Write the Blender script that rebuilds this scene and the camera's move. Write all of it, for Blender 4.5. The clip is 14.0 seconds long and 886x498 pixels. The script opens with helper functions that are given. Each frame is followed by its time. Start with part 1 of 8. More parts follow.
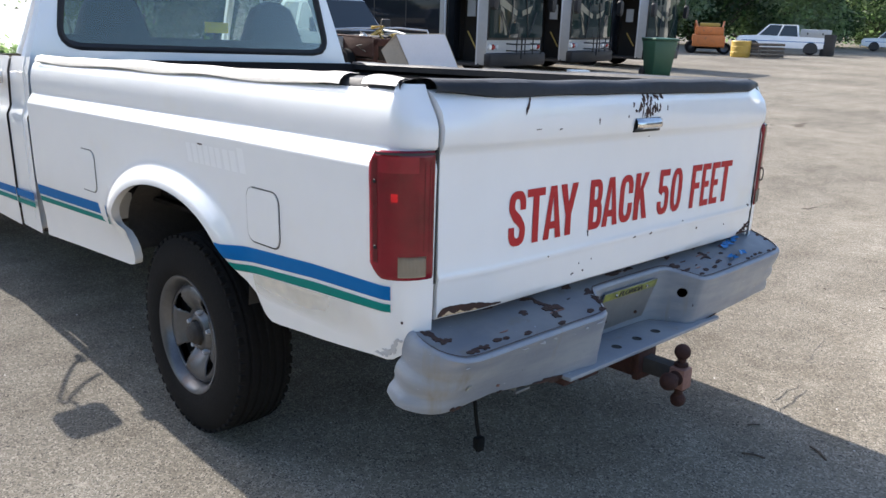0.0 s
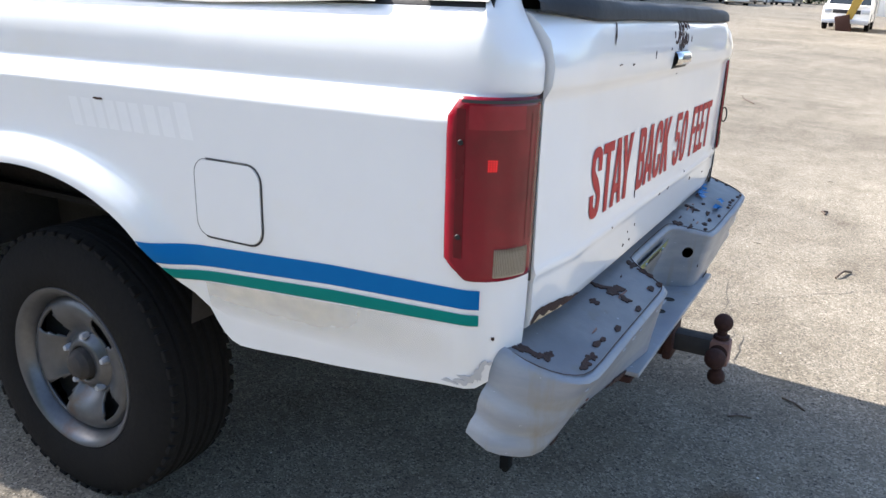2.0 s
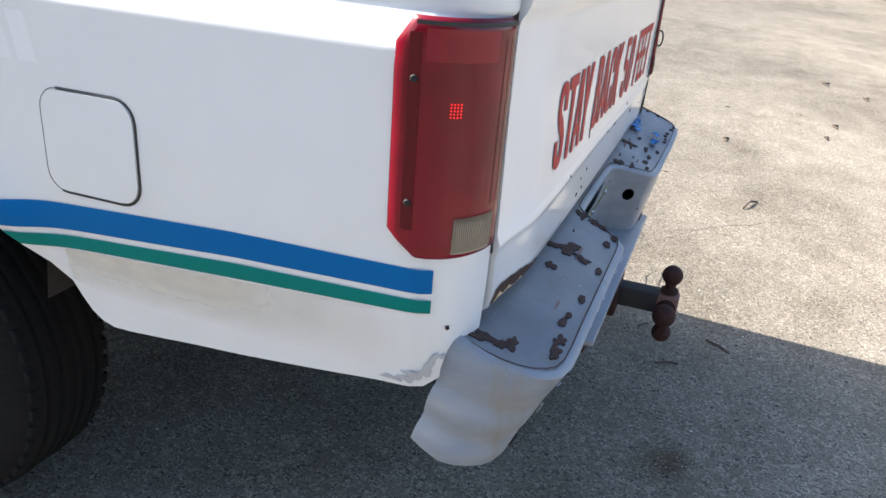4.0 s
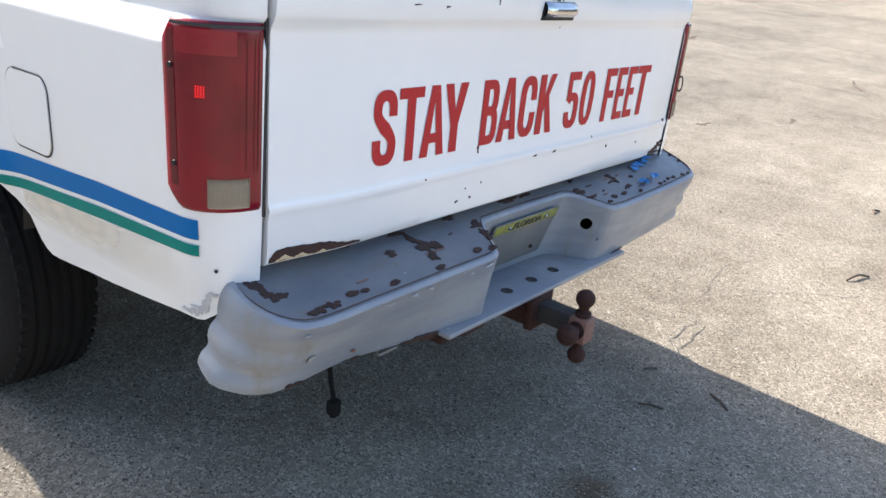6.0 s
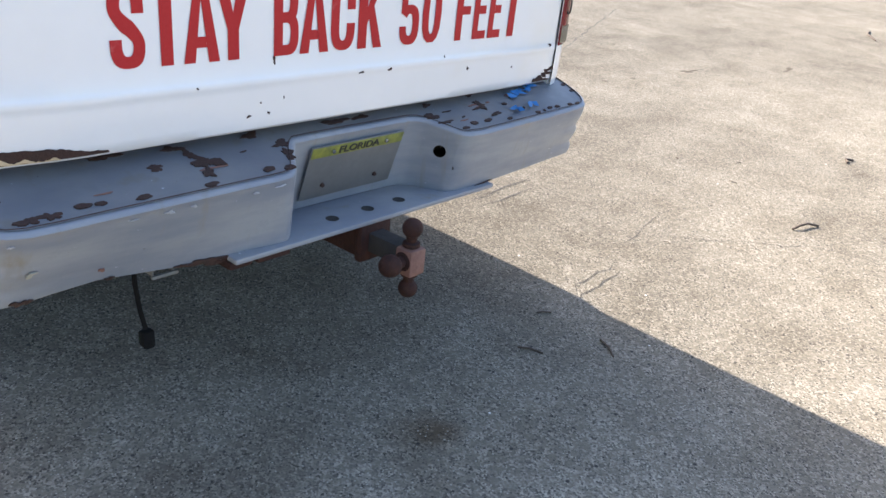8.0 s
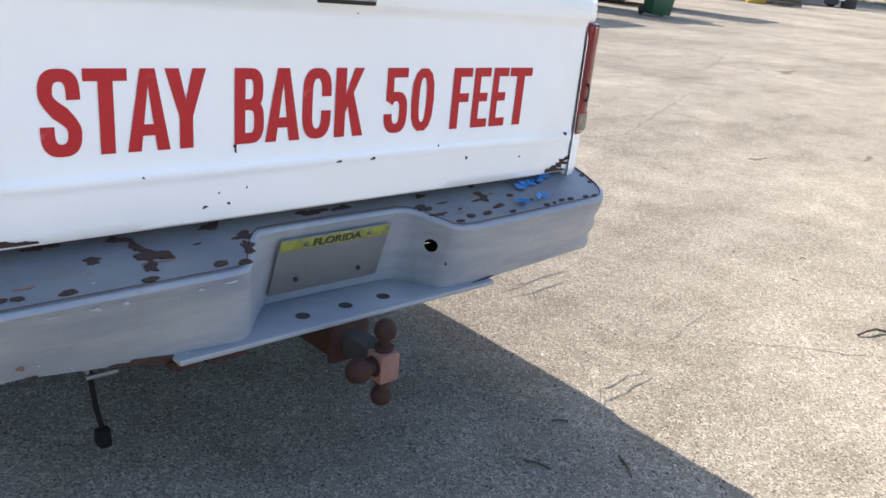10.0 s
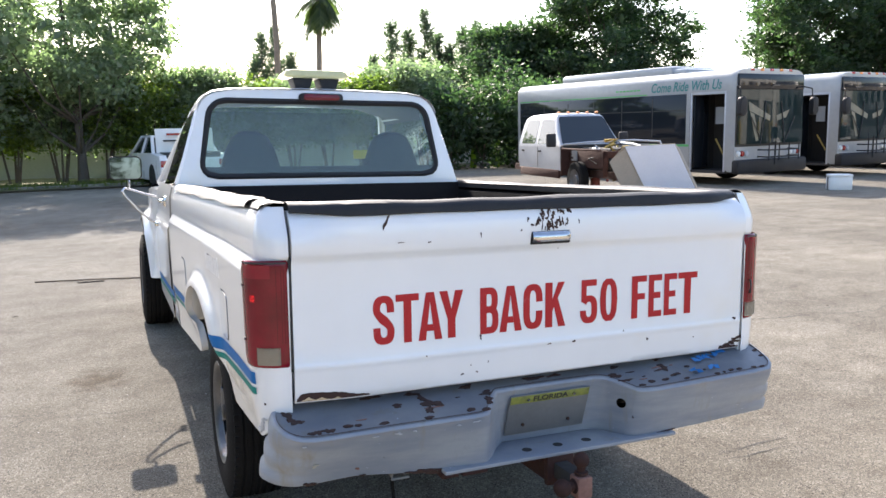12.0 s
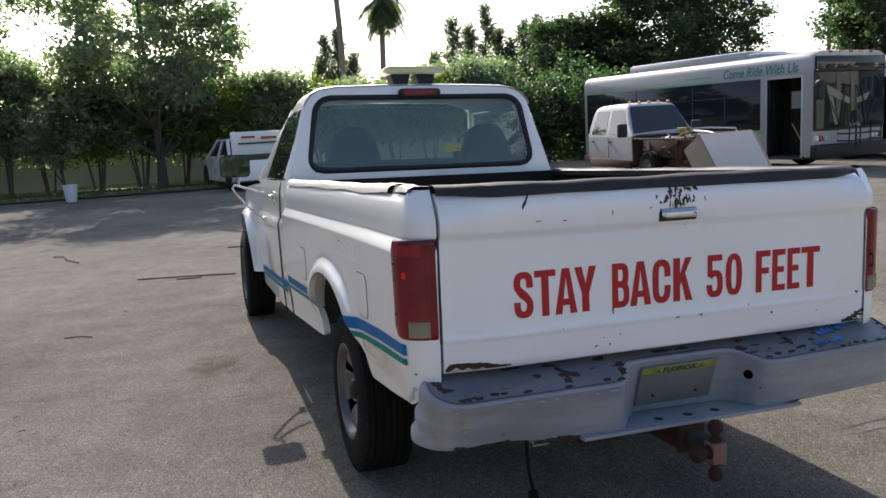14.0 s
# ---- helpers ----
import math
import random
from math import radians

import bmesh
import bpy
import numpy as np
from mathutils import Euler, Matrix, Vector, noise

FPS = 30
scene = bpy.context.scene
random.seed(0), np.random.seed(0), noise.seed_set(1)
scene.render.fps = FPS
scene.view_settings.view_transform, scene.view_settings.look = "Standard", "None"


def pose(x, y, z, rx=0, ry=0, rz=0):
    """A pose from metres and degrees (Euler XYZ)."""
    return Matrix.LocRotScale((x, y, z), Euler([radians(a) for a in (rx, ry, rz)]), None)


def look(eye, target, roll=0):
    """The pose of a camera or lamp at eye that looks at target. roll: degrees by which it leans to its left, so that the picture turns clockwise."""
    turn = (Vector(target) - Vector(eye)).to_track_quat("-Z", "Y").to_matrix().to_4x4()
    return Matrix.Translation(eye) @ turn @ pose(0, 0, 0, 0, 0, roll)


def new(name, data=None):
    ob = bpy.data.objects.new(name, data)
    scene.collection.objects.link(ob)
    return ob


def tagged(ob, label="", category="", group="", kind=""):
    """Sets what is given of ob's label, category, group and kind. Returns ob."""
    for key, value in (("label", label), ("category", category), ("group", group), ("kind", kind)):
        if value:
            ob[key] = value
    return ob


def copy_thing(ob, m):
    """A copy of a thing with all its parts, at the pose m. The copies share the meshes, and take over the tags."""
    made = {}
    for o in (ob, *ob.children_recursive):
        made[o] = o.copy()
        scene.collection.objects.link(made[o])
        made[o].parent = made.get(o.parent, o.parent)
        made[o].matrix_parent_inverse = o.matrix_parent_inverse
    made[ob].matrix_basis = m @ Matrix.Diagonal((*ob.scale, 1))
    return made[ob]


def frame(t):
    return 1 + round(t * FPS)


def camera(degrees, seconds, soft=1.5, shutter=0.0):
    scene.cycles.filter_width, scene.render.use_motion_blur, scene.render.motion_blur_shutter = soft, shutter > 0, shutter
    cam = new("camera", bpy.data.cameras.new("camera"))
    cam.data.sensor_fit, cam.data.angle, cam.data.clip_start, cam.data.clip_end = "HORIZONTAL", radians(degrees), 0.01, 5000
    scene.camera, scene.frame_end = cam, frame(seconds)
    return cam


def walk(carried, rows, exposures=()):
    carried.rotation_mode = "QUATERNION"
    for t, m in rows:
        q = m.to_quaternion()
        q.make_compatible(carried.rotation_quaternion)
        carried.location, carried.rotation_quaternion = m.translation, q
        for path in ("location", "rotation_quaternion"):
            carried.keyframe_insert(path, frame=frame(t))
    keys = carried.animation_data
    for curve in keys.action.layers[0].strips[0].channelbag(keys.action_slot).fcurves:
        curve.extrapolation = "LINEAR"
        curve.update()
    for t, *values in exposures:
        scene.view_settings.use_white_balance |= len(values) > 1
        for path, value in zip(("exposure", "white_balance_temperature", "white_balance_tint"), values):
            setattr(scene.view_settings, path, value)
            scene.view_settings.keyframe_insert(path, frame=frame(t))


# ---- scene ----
cam = camera(58.8, 14.0)
PATH = [
    (0, (-2.041, -1.278, 1.465), (-0.704, 0.096, 0.894), 2.1),
    (0.5, (-2.107, -1.188, 1.45), (-0.723, 0.161, 0.937), 3.2),
    (1, (-2.153, -0.975, 1.464), (-0.588, 0.175, 0.982), 0.4),
    (1.5, (-2.113, -0.706, 1.401), (-0.504, 0.366, 0.888), 2.6),
    (2, (-2.016, -0.443, 1.346), (-0.347, 0.437, 0.681), 3.3),
    (2.5, (-1.984, -0.223, 1.325), (-0.167, 0.33, 0.697), 4.9),
    (2.7, (-1.939, -0.161, 1.295), (-0.102, 0.246, 0.617), 4.2),
    (4.8, (-1.7, -0.438, 1.331), (-0.038, 0.22, 0.434), 7.2),
    (5, (-1.666, -0.539, 1.357), (0.01, 0.152, 0.513), 6.2),
    (5.5, (-1.586, -0.757, 1.347), (0.003, 0.155, 0.546), 8.7),
    (6, (-1.619, -0.971, 1.353), (-0.139, 0.123, 0.57), 6.8),
    (6.5, (-1.588, -1.182, 1.341), (-0.111, -0.022, 0.654), 8.5),
    (7, (-1.384, -1.352, 1.294), (0.025, -0.204, 0.46), 6.4),
    (7.2, (-1.326, -1.405, 1.291), (0.074, -0.282, 0.407), 6.7),
    (9.3, (-1.081, -1.102, 1.266), (0.294, 0.056, 0.391), 6.4),
    (9.5, (-1.032, -1.183, 1.278), (0.297, 0.064, 0.453), 4.6),
    (10, (-0.939, -1.353, 1.285), (0.358, -0.013, 0.561), 5.7),
    (10.5, (-1.025, -1.583, 1.359), (0.119, -0.028, 0.836), 3.8),
    (11, (-1.123, -1.814, 1.427), (-0.195, -0.102, 0.972), 1.2),
    (11.5, (-1.162, -2.027, 1.451), (-0.477, -0.195, 1.032), 2.8),
    (12, (-1.241, -2.143, 1.526), (-0.471, -0.322, 1.218), -1.2),
    (12.5, (-1.43, -2.159, 1.534), (-0.773, -0.31, 1.149), -2.8),
    (13, (-1.536, -2.174, 1.538), (-0.895, -0.317, 1.163), -1.4),
    (13.5, (-1.56, -2.178, 1.532), (-0.944, -0.304, 1.206), -2.2),
    (14, (-1.514, -2.194, 1.501), (-0.891, -0.319, 1.191), -3.1),
]
EXPO = [
    (0.0, 1.72, 6200, 11), (0.5, 1.78, 6200, 11), (1.0, 1.70, 6200, 11), (1.5, 1.58, 6200, 11), (2.0, 1.93, 6200, 11), (2.5, 1.77, 6200, 11), (5.0, 2.02, 6400, 11.5), (9.5, 2.18, 6550, 12), (11.0, 2.15, 6450, 11.5), (11.5, 2.38, 6450, 11.5), (12.0, 2.02, 6500, 13.0), (12.5, 1.29, 6500, 13.5), (13.0, 1.50, 6500, 13.5), (13.5, 1.21, 6500, 13.5), (14.0, 1.01, 6500, 13.5),
]
walk(cam, [(t, look(eye, target, roll)) for t, eye, target, roll in PATH], EXPO)

# ---------- world, sun, exposure ----------
SUN_EL, SUN_AZ = radians(36.5), radians(0.6)      # elevation; azimuth from +y towards +x
world = bpy.data.worlds.new("sky")
scene.world = world
world.use_nodes = True
wn = world.node_tree.nodes
sky = wn.new("ShaderNodeTexSky")
sky.sky_type, sky.sun_disc = "NISHITA", False
sky.sun_elevation, sky.sun_rotation = SUN_EL, SUN_AZ
sky.air_density, sky.dust_density, sky.ozone_density = 1.0, 2.0, 1.0
world.node_tree.links.new(sky.outputs[0], wn["Background"].inputs[0])
wn["Background"].inputs[1].default_value = 0.119
sun_dir = Vector((math.sin(SUN_AZ) * math.cos(SUN_EL), math.cos(SUN_AZ) * math.cos(SUN_EL), math.sin(SUN_EL)))
sun = new("sun", bpy.data.lights.new("sun", "SUN"))
sun.data.energy, sun.data.angle, sun.data.color = 4.6, radians(0.55), (1.0, 0.93, 0.83)
sun.matrix_world = look(sun_dir * 60, (0, 0, 0))

# ---------- materials ----------
def nodes_of(name):
    m = bpy.data.materials.new(name)
    m.use_nodes = True
    return m, m.node_tree.nodes, m.node_tree.links, m.node_tree.nodes["Principled BSDF"]


def noise_tex(n, l, coord, scale, detail=4.0, rough=0.55):
    tex = n.new("ShaderNodeTexNoise")
    tex.inputs["Scale"].default_value, tex.inputs["Detail"].default_value = scale, detail
    tex.inputs["Roughness"].default_value = rough
    l.new(coord, tex.inputs["Vector"])
    return tex.outputs["Fac"]


def ramp(n, l, fac, lo, hi, a=(0, 0, 0, 1), b=(1, 1, 1, 1)):
    r = n.new("ShaderNodeValToRGB")
    r.color_ramp.elements[0].position, r.color_ramp.elements[1].position = lo, hi
    r.color_ramp.elements[0].color, r.color_ramp.elements[1].color = a, b
    l.new(fac, r.inputs["Fac"])
    return r.outputs["Color"]


def mix(n, l, fac, a, b, kind="MIX"):
    m = n.new("ShaderNodeMix")
    m.data_type, m.blend_type = "RGBA", kind
    for socket, v in ((m.inputs[0], fac), (m.inputs[6], a), (m.inputs[7], b)):
        if isinstance(v, bpy.types.NodeSocket):
            l.new(v, socket)
        else:
            socket.default_value = v
    return m.outputs[2]


def rgb(c, k=1.0):
    return (c[0] * k, c[1] * k, c[2] * k, 1)


def surf(name, base, second=None, rough=0.5, metal=0.0, grain=60.0, stain=2.5, amount=0.5, bump=0.0, bump_scale=None,
         coat=0.0, rough_var=0.12, spec=0.5, third=None, third_at=(0.62, 0.7), third_scale=5.0, vary=0.0, coat_rough=0.06):
    """A surface of two colours mixed at two scales, an optional third colour in patches, uneven gloss and fine relief."""
    m, n, l, p = nodes_of(name)
    coord = n.new("ShaderNodeTexCoord").outputs["Object"]
    second = second or tuple(c * 0.8 for c in base)
    fine, wide = noise_tex(n, l, coord, grain, 3), noise_tex(n, l, coord, stain, 5)
    both = mix(n, l, 0.5, fine, wide)
    c = mix(n, l, ramp(n, l, both, 0.5 - amount / 2, 0.5 + amount / 2), rgb(base), rgb(second))
    if third:
        patch = noise_tex(n, l, coord, third_scale, 6, 0.65)
        c = mix(n, l, ramp(n, l, patch, *third_at), c, rgb(third))
    if vary:
        r = n.new("ShaderNodeObjectInfo").outputs["Random"]
        c = mix(n, l, ramp(n, l, r, 0, 1, rgb((1 - vary,) * 3), rgb((1 + vary,) * 3)), c, c)
    l.new(c, p.inputs["Base Color"])
    rr = n.new("ShaderNodeMapRange")
    rr.inputs["To Min"].default_value, rr.inputs["To Max"].default_value = max(rough - rough_var, 0.02), min(rough + rough_var, 1)
    l.new(wide, rr.inputs["Value"])
    l.new(rr.outputs[0], p.inputs["Roughness"])
    p.inputs["Metallic"].default_value, p.inputs["Coat Weight"].default_value = metal, coat
    p.inputs["Coat Roughness"].default_value, p.inputs["Specular IOR Level"].default_value = coat_rough, spec
    if bump:
        b = n.new("ShaderNodeBump")
        b.inputs["Strength"].default_value, b.inputs["Distance"].default_value = 1.0, bump
        l.new(noise_tex(n, l, coord, bump_scale or grain, 5), b.inputs["Height"])
        l.new(b.outputs[0], p.inputs["Normal"])
    return m


def glass(name, tint, rough=0.02, dusty=(0.06, 0.18)):
    """A thin pane: it tints what lies behind and mirrors more at a slant."""
    m, n, l, p = nodes_of(name)
    clear, gloss = n.new("ShaderNodeBsdfTransparent"), n.new("ShaderNodeBsdfGlossy")
    clear.inputs["Color"].default_value = rgb(tint)
    gloss.inputs["Roughness"].default_value = rough
    f = n.new("ShaderNodeFresnel")
    f.inputs["IOR"].default_value = 1.5
    s = n.new("ShaderNodeMixShader")
    l.new(f.outputs[0], s.inputs[0])
    l.new(clear.outputs[0], s.inputs[1])
    l.new(gloss.outputs[0], s.inputs[2])
    dust, film = n.new("ShaderNodeBsdfDiffuse"), n.new("ShaderNodeMixShader")
    dust.inputs["Color"].default_value = rgb((0.42, 0.50, 0.46))
    coord = n.new("ShaderNodeTexCoord").outputs["Object"]
    l.new(ramp(n, l, noise_tex(n, l, coord, 2.2, 5, 0.6), 0.3, 0.75, rgb((dusty[0],) * 3), rgb((dusty[1],) * 3)), film.inputs[0])
    l.new(s.outputs[0], film.inputs[1])
    l.new(dust.outputs[0], film.inputs[2])
    l.new(film.outputs[0], n["Material Output"].inputs["Surface"])
    return m


def dark_glass(name, tint=(0.012, 0.016, 0.018), rough=0.04, gloss=0.6):
    m, n, l, p = nodes_of(name)
    p.inputs["Base Color"].default_value, p.inputs["Roughness"].default_value = rgb(tint), rough
    p.inputs["Specular IOR Level"].default_value = gloss
    return m


def leaf_mat(name, a, b):
    """Leaves: two greens by chance, leaf by leaf, with light shining through."""
    m, n, l, p = nodes_of(name)
    r = n.new("ShaderNodeNewGeometry").outputs["Random Per Island"]
    c = ramp(n, l, r, 0.0, 1.0, rgb(a), rgb(b))
    l.new(c, p.inputs["Base Color"])
    p.inputs["Roughness"].default_value = 0.45
    t = n.new("ShaderNodeBsdfTranslucent")
    l.new(mix(n, l, 1.0, c, rgb((1.3, 1.7, 0.95)), "MULTIPLY"), t.inputs["Color"])
    s = n.new("ShaderNodeMixShader")
    s.inputs[0].default_value = 0.6
    l.new(p.outputs[0], s.inputs[1])
    l.new(t.outputs[0], s.inputs[2])
    l.new(s.outputs[0], n["Material Output"].inputs["Surface"])
    return m


def lot_mat():
    """Old sun-bleached asphalt: pale stone in a worn binder, broad stains, fine relief."""
    m, n, l, p = nodes_of("bleached_asphalt")
    coord = n.new("ShaderNodeTexCoord").outputs["Object"]
    v = n.new("ShaderNodeTexVoronoi")
    v.inputs["Scale"].default_value = 190.0
    l.new(coord, v.inputs["Vector"])
    stone = mix(n, l, ramp(n, l, v.outputs["Color"], 0.1, 0.9), rgb((0.066, 0.061, 0.053)), rgb((0.415, 0.376, 0.316)))
    binder = mix(n, l, ramp(n, l, noise_tex(n, l, coord, 38, 5, 0.7), 0.36, 0.56), rgb((0.200, 0.178, 0.146)), stone)
    broad = ramp(n, l, noise_tex(n, l, coord, 0.35, 6, 0.6), 0.36, 0.66, rgb((0.71, 0.70, 0.69)), rgb((1.10, 1.10, 1.08)))
    c = mix(n, l, 1.0, binder, broad, "MULTIPLY")
    mid = ramp(n, l, noise_tex(n, l, coord, 3.2, 6, 0.65), 0.35, 0.7, rgb((0.76, 0.735, 0.70)), rgb((1.08, 1.075, 1.06)))
    c = mix(n, l, 1.0, c, mid, "MULTIPLY")
    stretch = n.new("ShaderNodeMapping")
    stretch.inputs["Scale"].default_value = (0.25, 1.6, 1)
    stretch.inputs["Rotation"].default_value = (0, 0, radians(28))
    l.new(coord, stretch.inputs["Vector"])
    streak = ramp(n, l, noise_tex(n, l, stretch.outputs[0], 1.3, 5, 0.6), 0.52, 0.72, rgb((1, 1, 1)), rgb((0.80, 0.79, 0.78)))
    c = mix(n, l, 1.0, c, streak, "MULTIPLY")
    speck = n.new("ShaderNodeTexVoronoi")
    speck.inputs["Scale"].default_value = 16.0
    l.new(coord, speck.inputs["Vector"])
    c = mix(n, l, ramp(n, l, speck.outputs["Distance"], 0.07, 0.10, rgb((1, 1, 1)), rgb((0, 0, 0))), c, rgb((0.06, 0.055, 0.05)))
    # two soft drips with ragged edges
    wobble = n.new("ShaderNodeTexNoise")
    wobble.inputs["Scale"].default_value, wobble.inputs["Detail"].default_value = 9.0, 6.0
    l.new(coord, wobble.inputs["Vector"])
    for x, y, across in ((-1.39, 3.15, 0.26), (0.055, -0.32, 0.11)):
        away = n.new("ShaderNodeVectorMath")
        away.operation = "DISTANCE"
        away.inputs[1].default_value = (x, y, 0.0)
        l.new(coord, away.inputs[0])
        edge = n.new("ShaderNodeMath")
        edge.operation = "MULTIPLY_ADD"
        edge.inputs[1].default_value, edge.inputs[2].default_value = across * 1.8, -0.9 * across
        l.new(wobble.outputs["Fac"], edge.inputs[0])
        total = n.new("ShaderNodeMath")
        l.new(away.outputs["Value"], total.inputs[0])
        l.new(edge.outputs[0], total.inputs[1])
        c = mix(n, l, 1.0, c, ramp(n, l, total.outputs[0], 0.15 * across, across, rgb((0.52, 0.45, 0.38)), rgb((1, 1, 1))), "MULTIPLY")
    grit = n.new("ShaderNodeTexVoronoi")
    grit.inputs["Scale"].default_value = 75.0
    l.new(coord, grit.inputs["Vector"])
    c = mix(n, l, ramp(n, l, grit.outputs["Distance"], 0.14, 0.22, rgb((1, 1, 1)), rgb((0, 0, 0))), c, mix(n, l, ramp(n, l, grit.outputs["Color"], 0.3, 0.7), rgb((0.065, 0.06, 0.052)), rgb((0.37, 0.34, 0.285))))
    chip = n.new("ShaderNodeTexVoronoi")
    chip.inputs["Scale"].default_value = 5.5
    l.new(coord, chip.inputs["Vector"])
    c = mix(n, l, ramp(n, l, chip.outputs["Distance"], 0.016, 0.026, rgb((1, 1, 1)), rgb((0, 0, 0))), c, rgb((0.72, 0.70, 0.66)))
    l.new(c, p.inputs["Base Color"])
    p.inputs["Roughness"].default_value = 0.93
    p.inputs["Specular IOR Level"].default_value = 0.10
    p.inputs["Diffuse Roughness"].default_value = 0.75
    b = n.new("ShaderNodeBump")
    b.inputs["Strength"].default_value, b.inputs["Distance"].default_value = 1.0, 0.0032
    l.new(mix(n, l, 0.5, v.outputs["Distance"], noise_tex(n, l, coord, 55, 5, 0.7)), b.inputs["Height"])
    l.new(b.outputs[0], p.inputs["Normal"])
    return m


def bumper_mat(name="grey_painted_steel", tone=1.0):
    """Worn grey-blue bumper paint: long scrape bands, tan water runs, pale nicks; tone: scales the whole colour."""
    m, n, l, p = nodes_of(name)
    coord = n.new("ShaderNodeTexCoord").outputs["Object"]

    def stretched(scale, size, detail=5, rough=0.6):
        s = n.new("ShaderNodeMapping")
        s.inputs["Scale"].default_value = scale
        l.new(coord, s.inputs["Vector"])
        return noise_tex(n, l, s.outputs[0], size, detail, rough)
    c = mix(n, l, ramp(n, l, stretched((1.0, 1.0, 5.0), 4.0), 0.36, 0.64), rgb((0.205, 0.215, 0.228)), rgb((0.285, 0.285, 0.272)))
    c = mix(n, l, ramp(n, l, stretched((1.0, 1.0, 0.10), 20.0, 5), 0.57, 0.76), c, rgb((0.235, 0.212, 0.17)))
    c = mix(n, l, ramp(n, l, noise_tex(n, l, coord, 7, 6, 0.7), 0.58, 0.70, rgb((0, 0, 0)), rgb((0.6, 0.6, 0.6))), c, rgb((0.20, 0.205, 0.21)))
    c = mix(n, l, ramp(n, l, stretched((1.0, 1.0, 2.4), 34.0, 5, 0.7), 0.69, 0.72), c, rgb((0.56, 0.57, 0.57)))
    c = mix(n, l, ramp(n, l, stretched((2.0, 2.0, 1.0), 30.0, 5, 0.7), 0.72, 0.74), c, rgb((0.05, 0.04, 0.035)))
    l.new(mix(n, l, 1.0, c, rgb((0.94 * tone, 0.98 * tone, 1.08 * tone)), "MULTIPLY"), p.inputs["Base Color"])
    l.new(ramp(n, l, noise_tex(n, l, coord, 5, 5), 0.3, 0.7, rgb((0.34, 0.34, 0.34)), rgb((0.58, 0.58, 0.58))), p.inputs["Roughness"])
    b = n.new("ShaderNodeBump")
    b.inputs["Strength"].default_value, b.inputs["Distance"].default_value = 1.0, 0.0015
    l.new(noise_tex(n, l, coord, 14, 5), b.inputs["Height"])
    l.new(b.outputs[0], p.inputs["Normal"])
    return m


WHITE = surf("white_truck_paint", (0.735, 0.74, 0.745), (0.665, 0.675, 0.685), rough=0.36, coat=0.75, coat_rough=0.055, grain=9, stain=1.4, amount=0.7,
             third=(0.70, 0.67, 0.60), third_at=(0.55, 0.90), third_scale=2.2, bump=0.0012, bump_scale=3.0)
WHITE_FLAKED = surf("flaked_white_paint", (0.46, 0.445, 0.41), (0.34, 0.31, 0.27), rough=0.5, grain=30, stain=6, amount=0.5, bump=0.002)
PRIMER = surf("tan_primer", (0.62, 0.50, 0.33), (0.48, 0.36, 0.22), rough=0.8, grain=60, stain=14)
BLUE = surf("blue_stripe_vinyl", (0.0005, 0.108, 0.32), (0.001, 0.118, 0.34), rough=0.5, spec=0.12, grain=30, stain=3)
TEAL = surf("teal_stripe_vinyl", (0.001, 0.165, 0.145), (0.002, 0.185, 0.16), rough=0.5, spec=0.12, grain=30, stain=3)
RED_VINYL = surf("red_letter_vinyl", (0.375, 0.017, 0.018), (0.43, 0.032, 0.034), rough=0.5, spec=0.15, grain=160, stain=9, amount=0.6,
                 third=(0.52, 0.15, 0.15), third_at=(0.62, 0.74), third_scale=9)
RUST = surf("dark_rust", (0.026, 0.015, 0.012), (0.058, 0.025, 0.017), rough=0.9, grain=160, stain=30, bump=0.002)
RUST_SOLID = surf("rusted_steel", (0.062, 0.024, 0.017), (0.028, 0.017, 0.015), rough=0.85, spec=0.3, grain=90, stain=18, bump=0.003, metal=0.15)
RUST_PINK = surf("rubbed_rusted_steel", (0.27, 0.14, 0.11), (0.15, 0.07, 0.05), rough=0.75, grain=90, stain=20, bump=0.002)
BUMPER = bumper_mat()
TREAD = bumper_mat("darker_tread_paint", 0.60)
BLACK_RUBBER = surf("black_rubber", (0.018, 0.018, 0.018), (0.03, 0.03, 0.03), rough=0.6, grain=50, stain=6)
BLACK_PLASTIC = surf("worn_black_plastic", (0.012, 0.012, 0.014), (0.022, 0.022, 0.024), rough=0.62, spec=0.3, grain=40, stain=4, bump=0.002, bump_scale=25)
LINER = surf("black_bed_liner", (0.008, 0.007, 0.008), (0.015, 0.014, 0.014), spec=0.15, rough=0.85, grain=120, stain=3, bump=0.004, bump_scale=120)
TYRE = surf("tyre_rubber", (0.008, 0.008, 0.0085), (0.014, 0.0135, 0.013), rough=0.95, rough_var=0.04, spec=0.12, grain=90, stain=8, bump=0.002)
RIM = surf("grey_steel_rim", (0.105, 0.112, 0.125), (0.07, 0.073, 0.08), rough=0.33, metal=0.5, grain=60, stain=9, third=(0.085, 0.056, 0.042), third_at=(0.60, 0.72), third_scale=7)
CHROME = surf("chrome", (0.55, 0.55, 0.56), (0.42, 0.42, 0.42), rough=0.14, metal=1.0, grain=80, stain=12, rough_var=0.08)
DARK = surf("undercoated_steel", (0.02, 0.019, 0.018), (0.04, 0.034, 0.03), rough=0.85, grain=40, stain=4, bump=0.003)
SEAT = surf("dark_grey_seat_cloth", (0.014, 0.015, 0.018), (0.022, 0.023, 0.027), rough=0.95, grain=300, stain=5, bump=0.001)
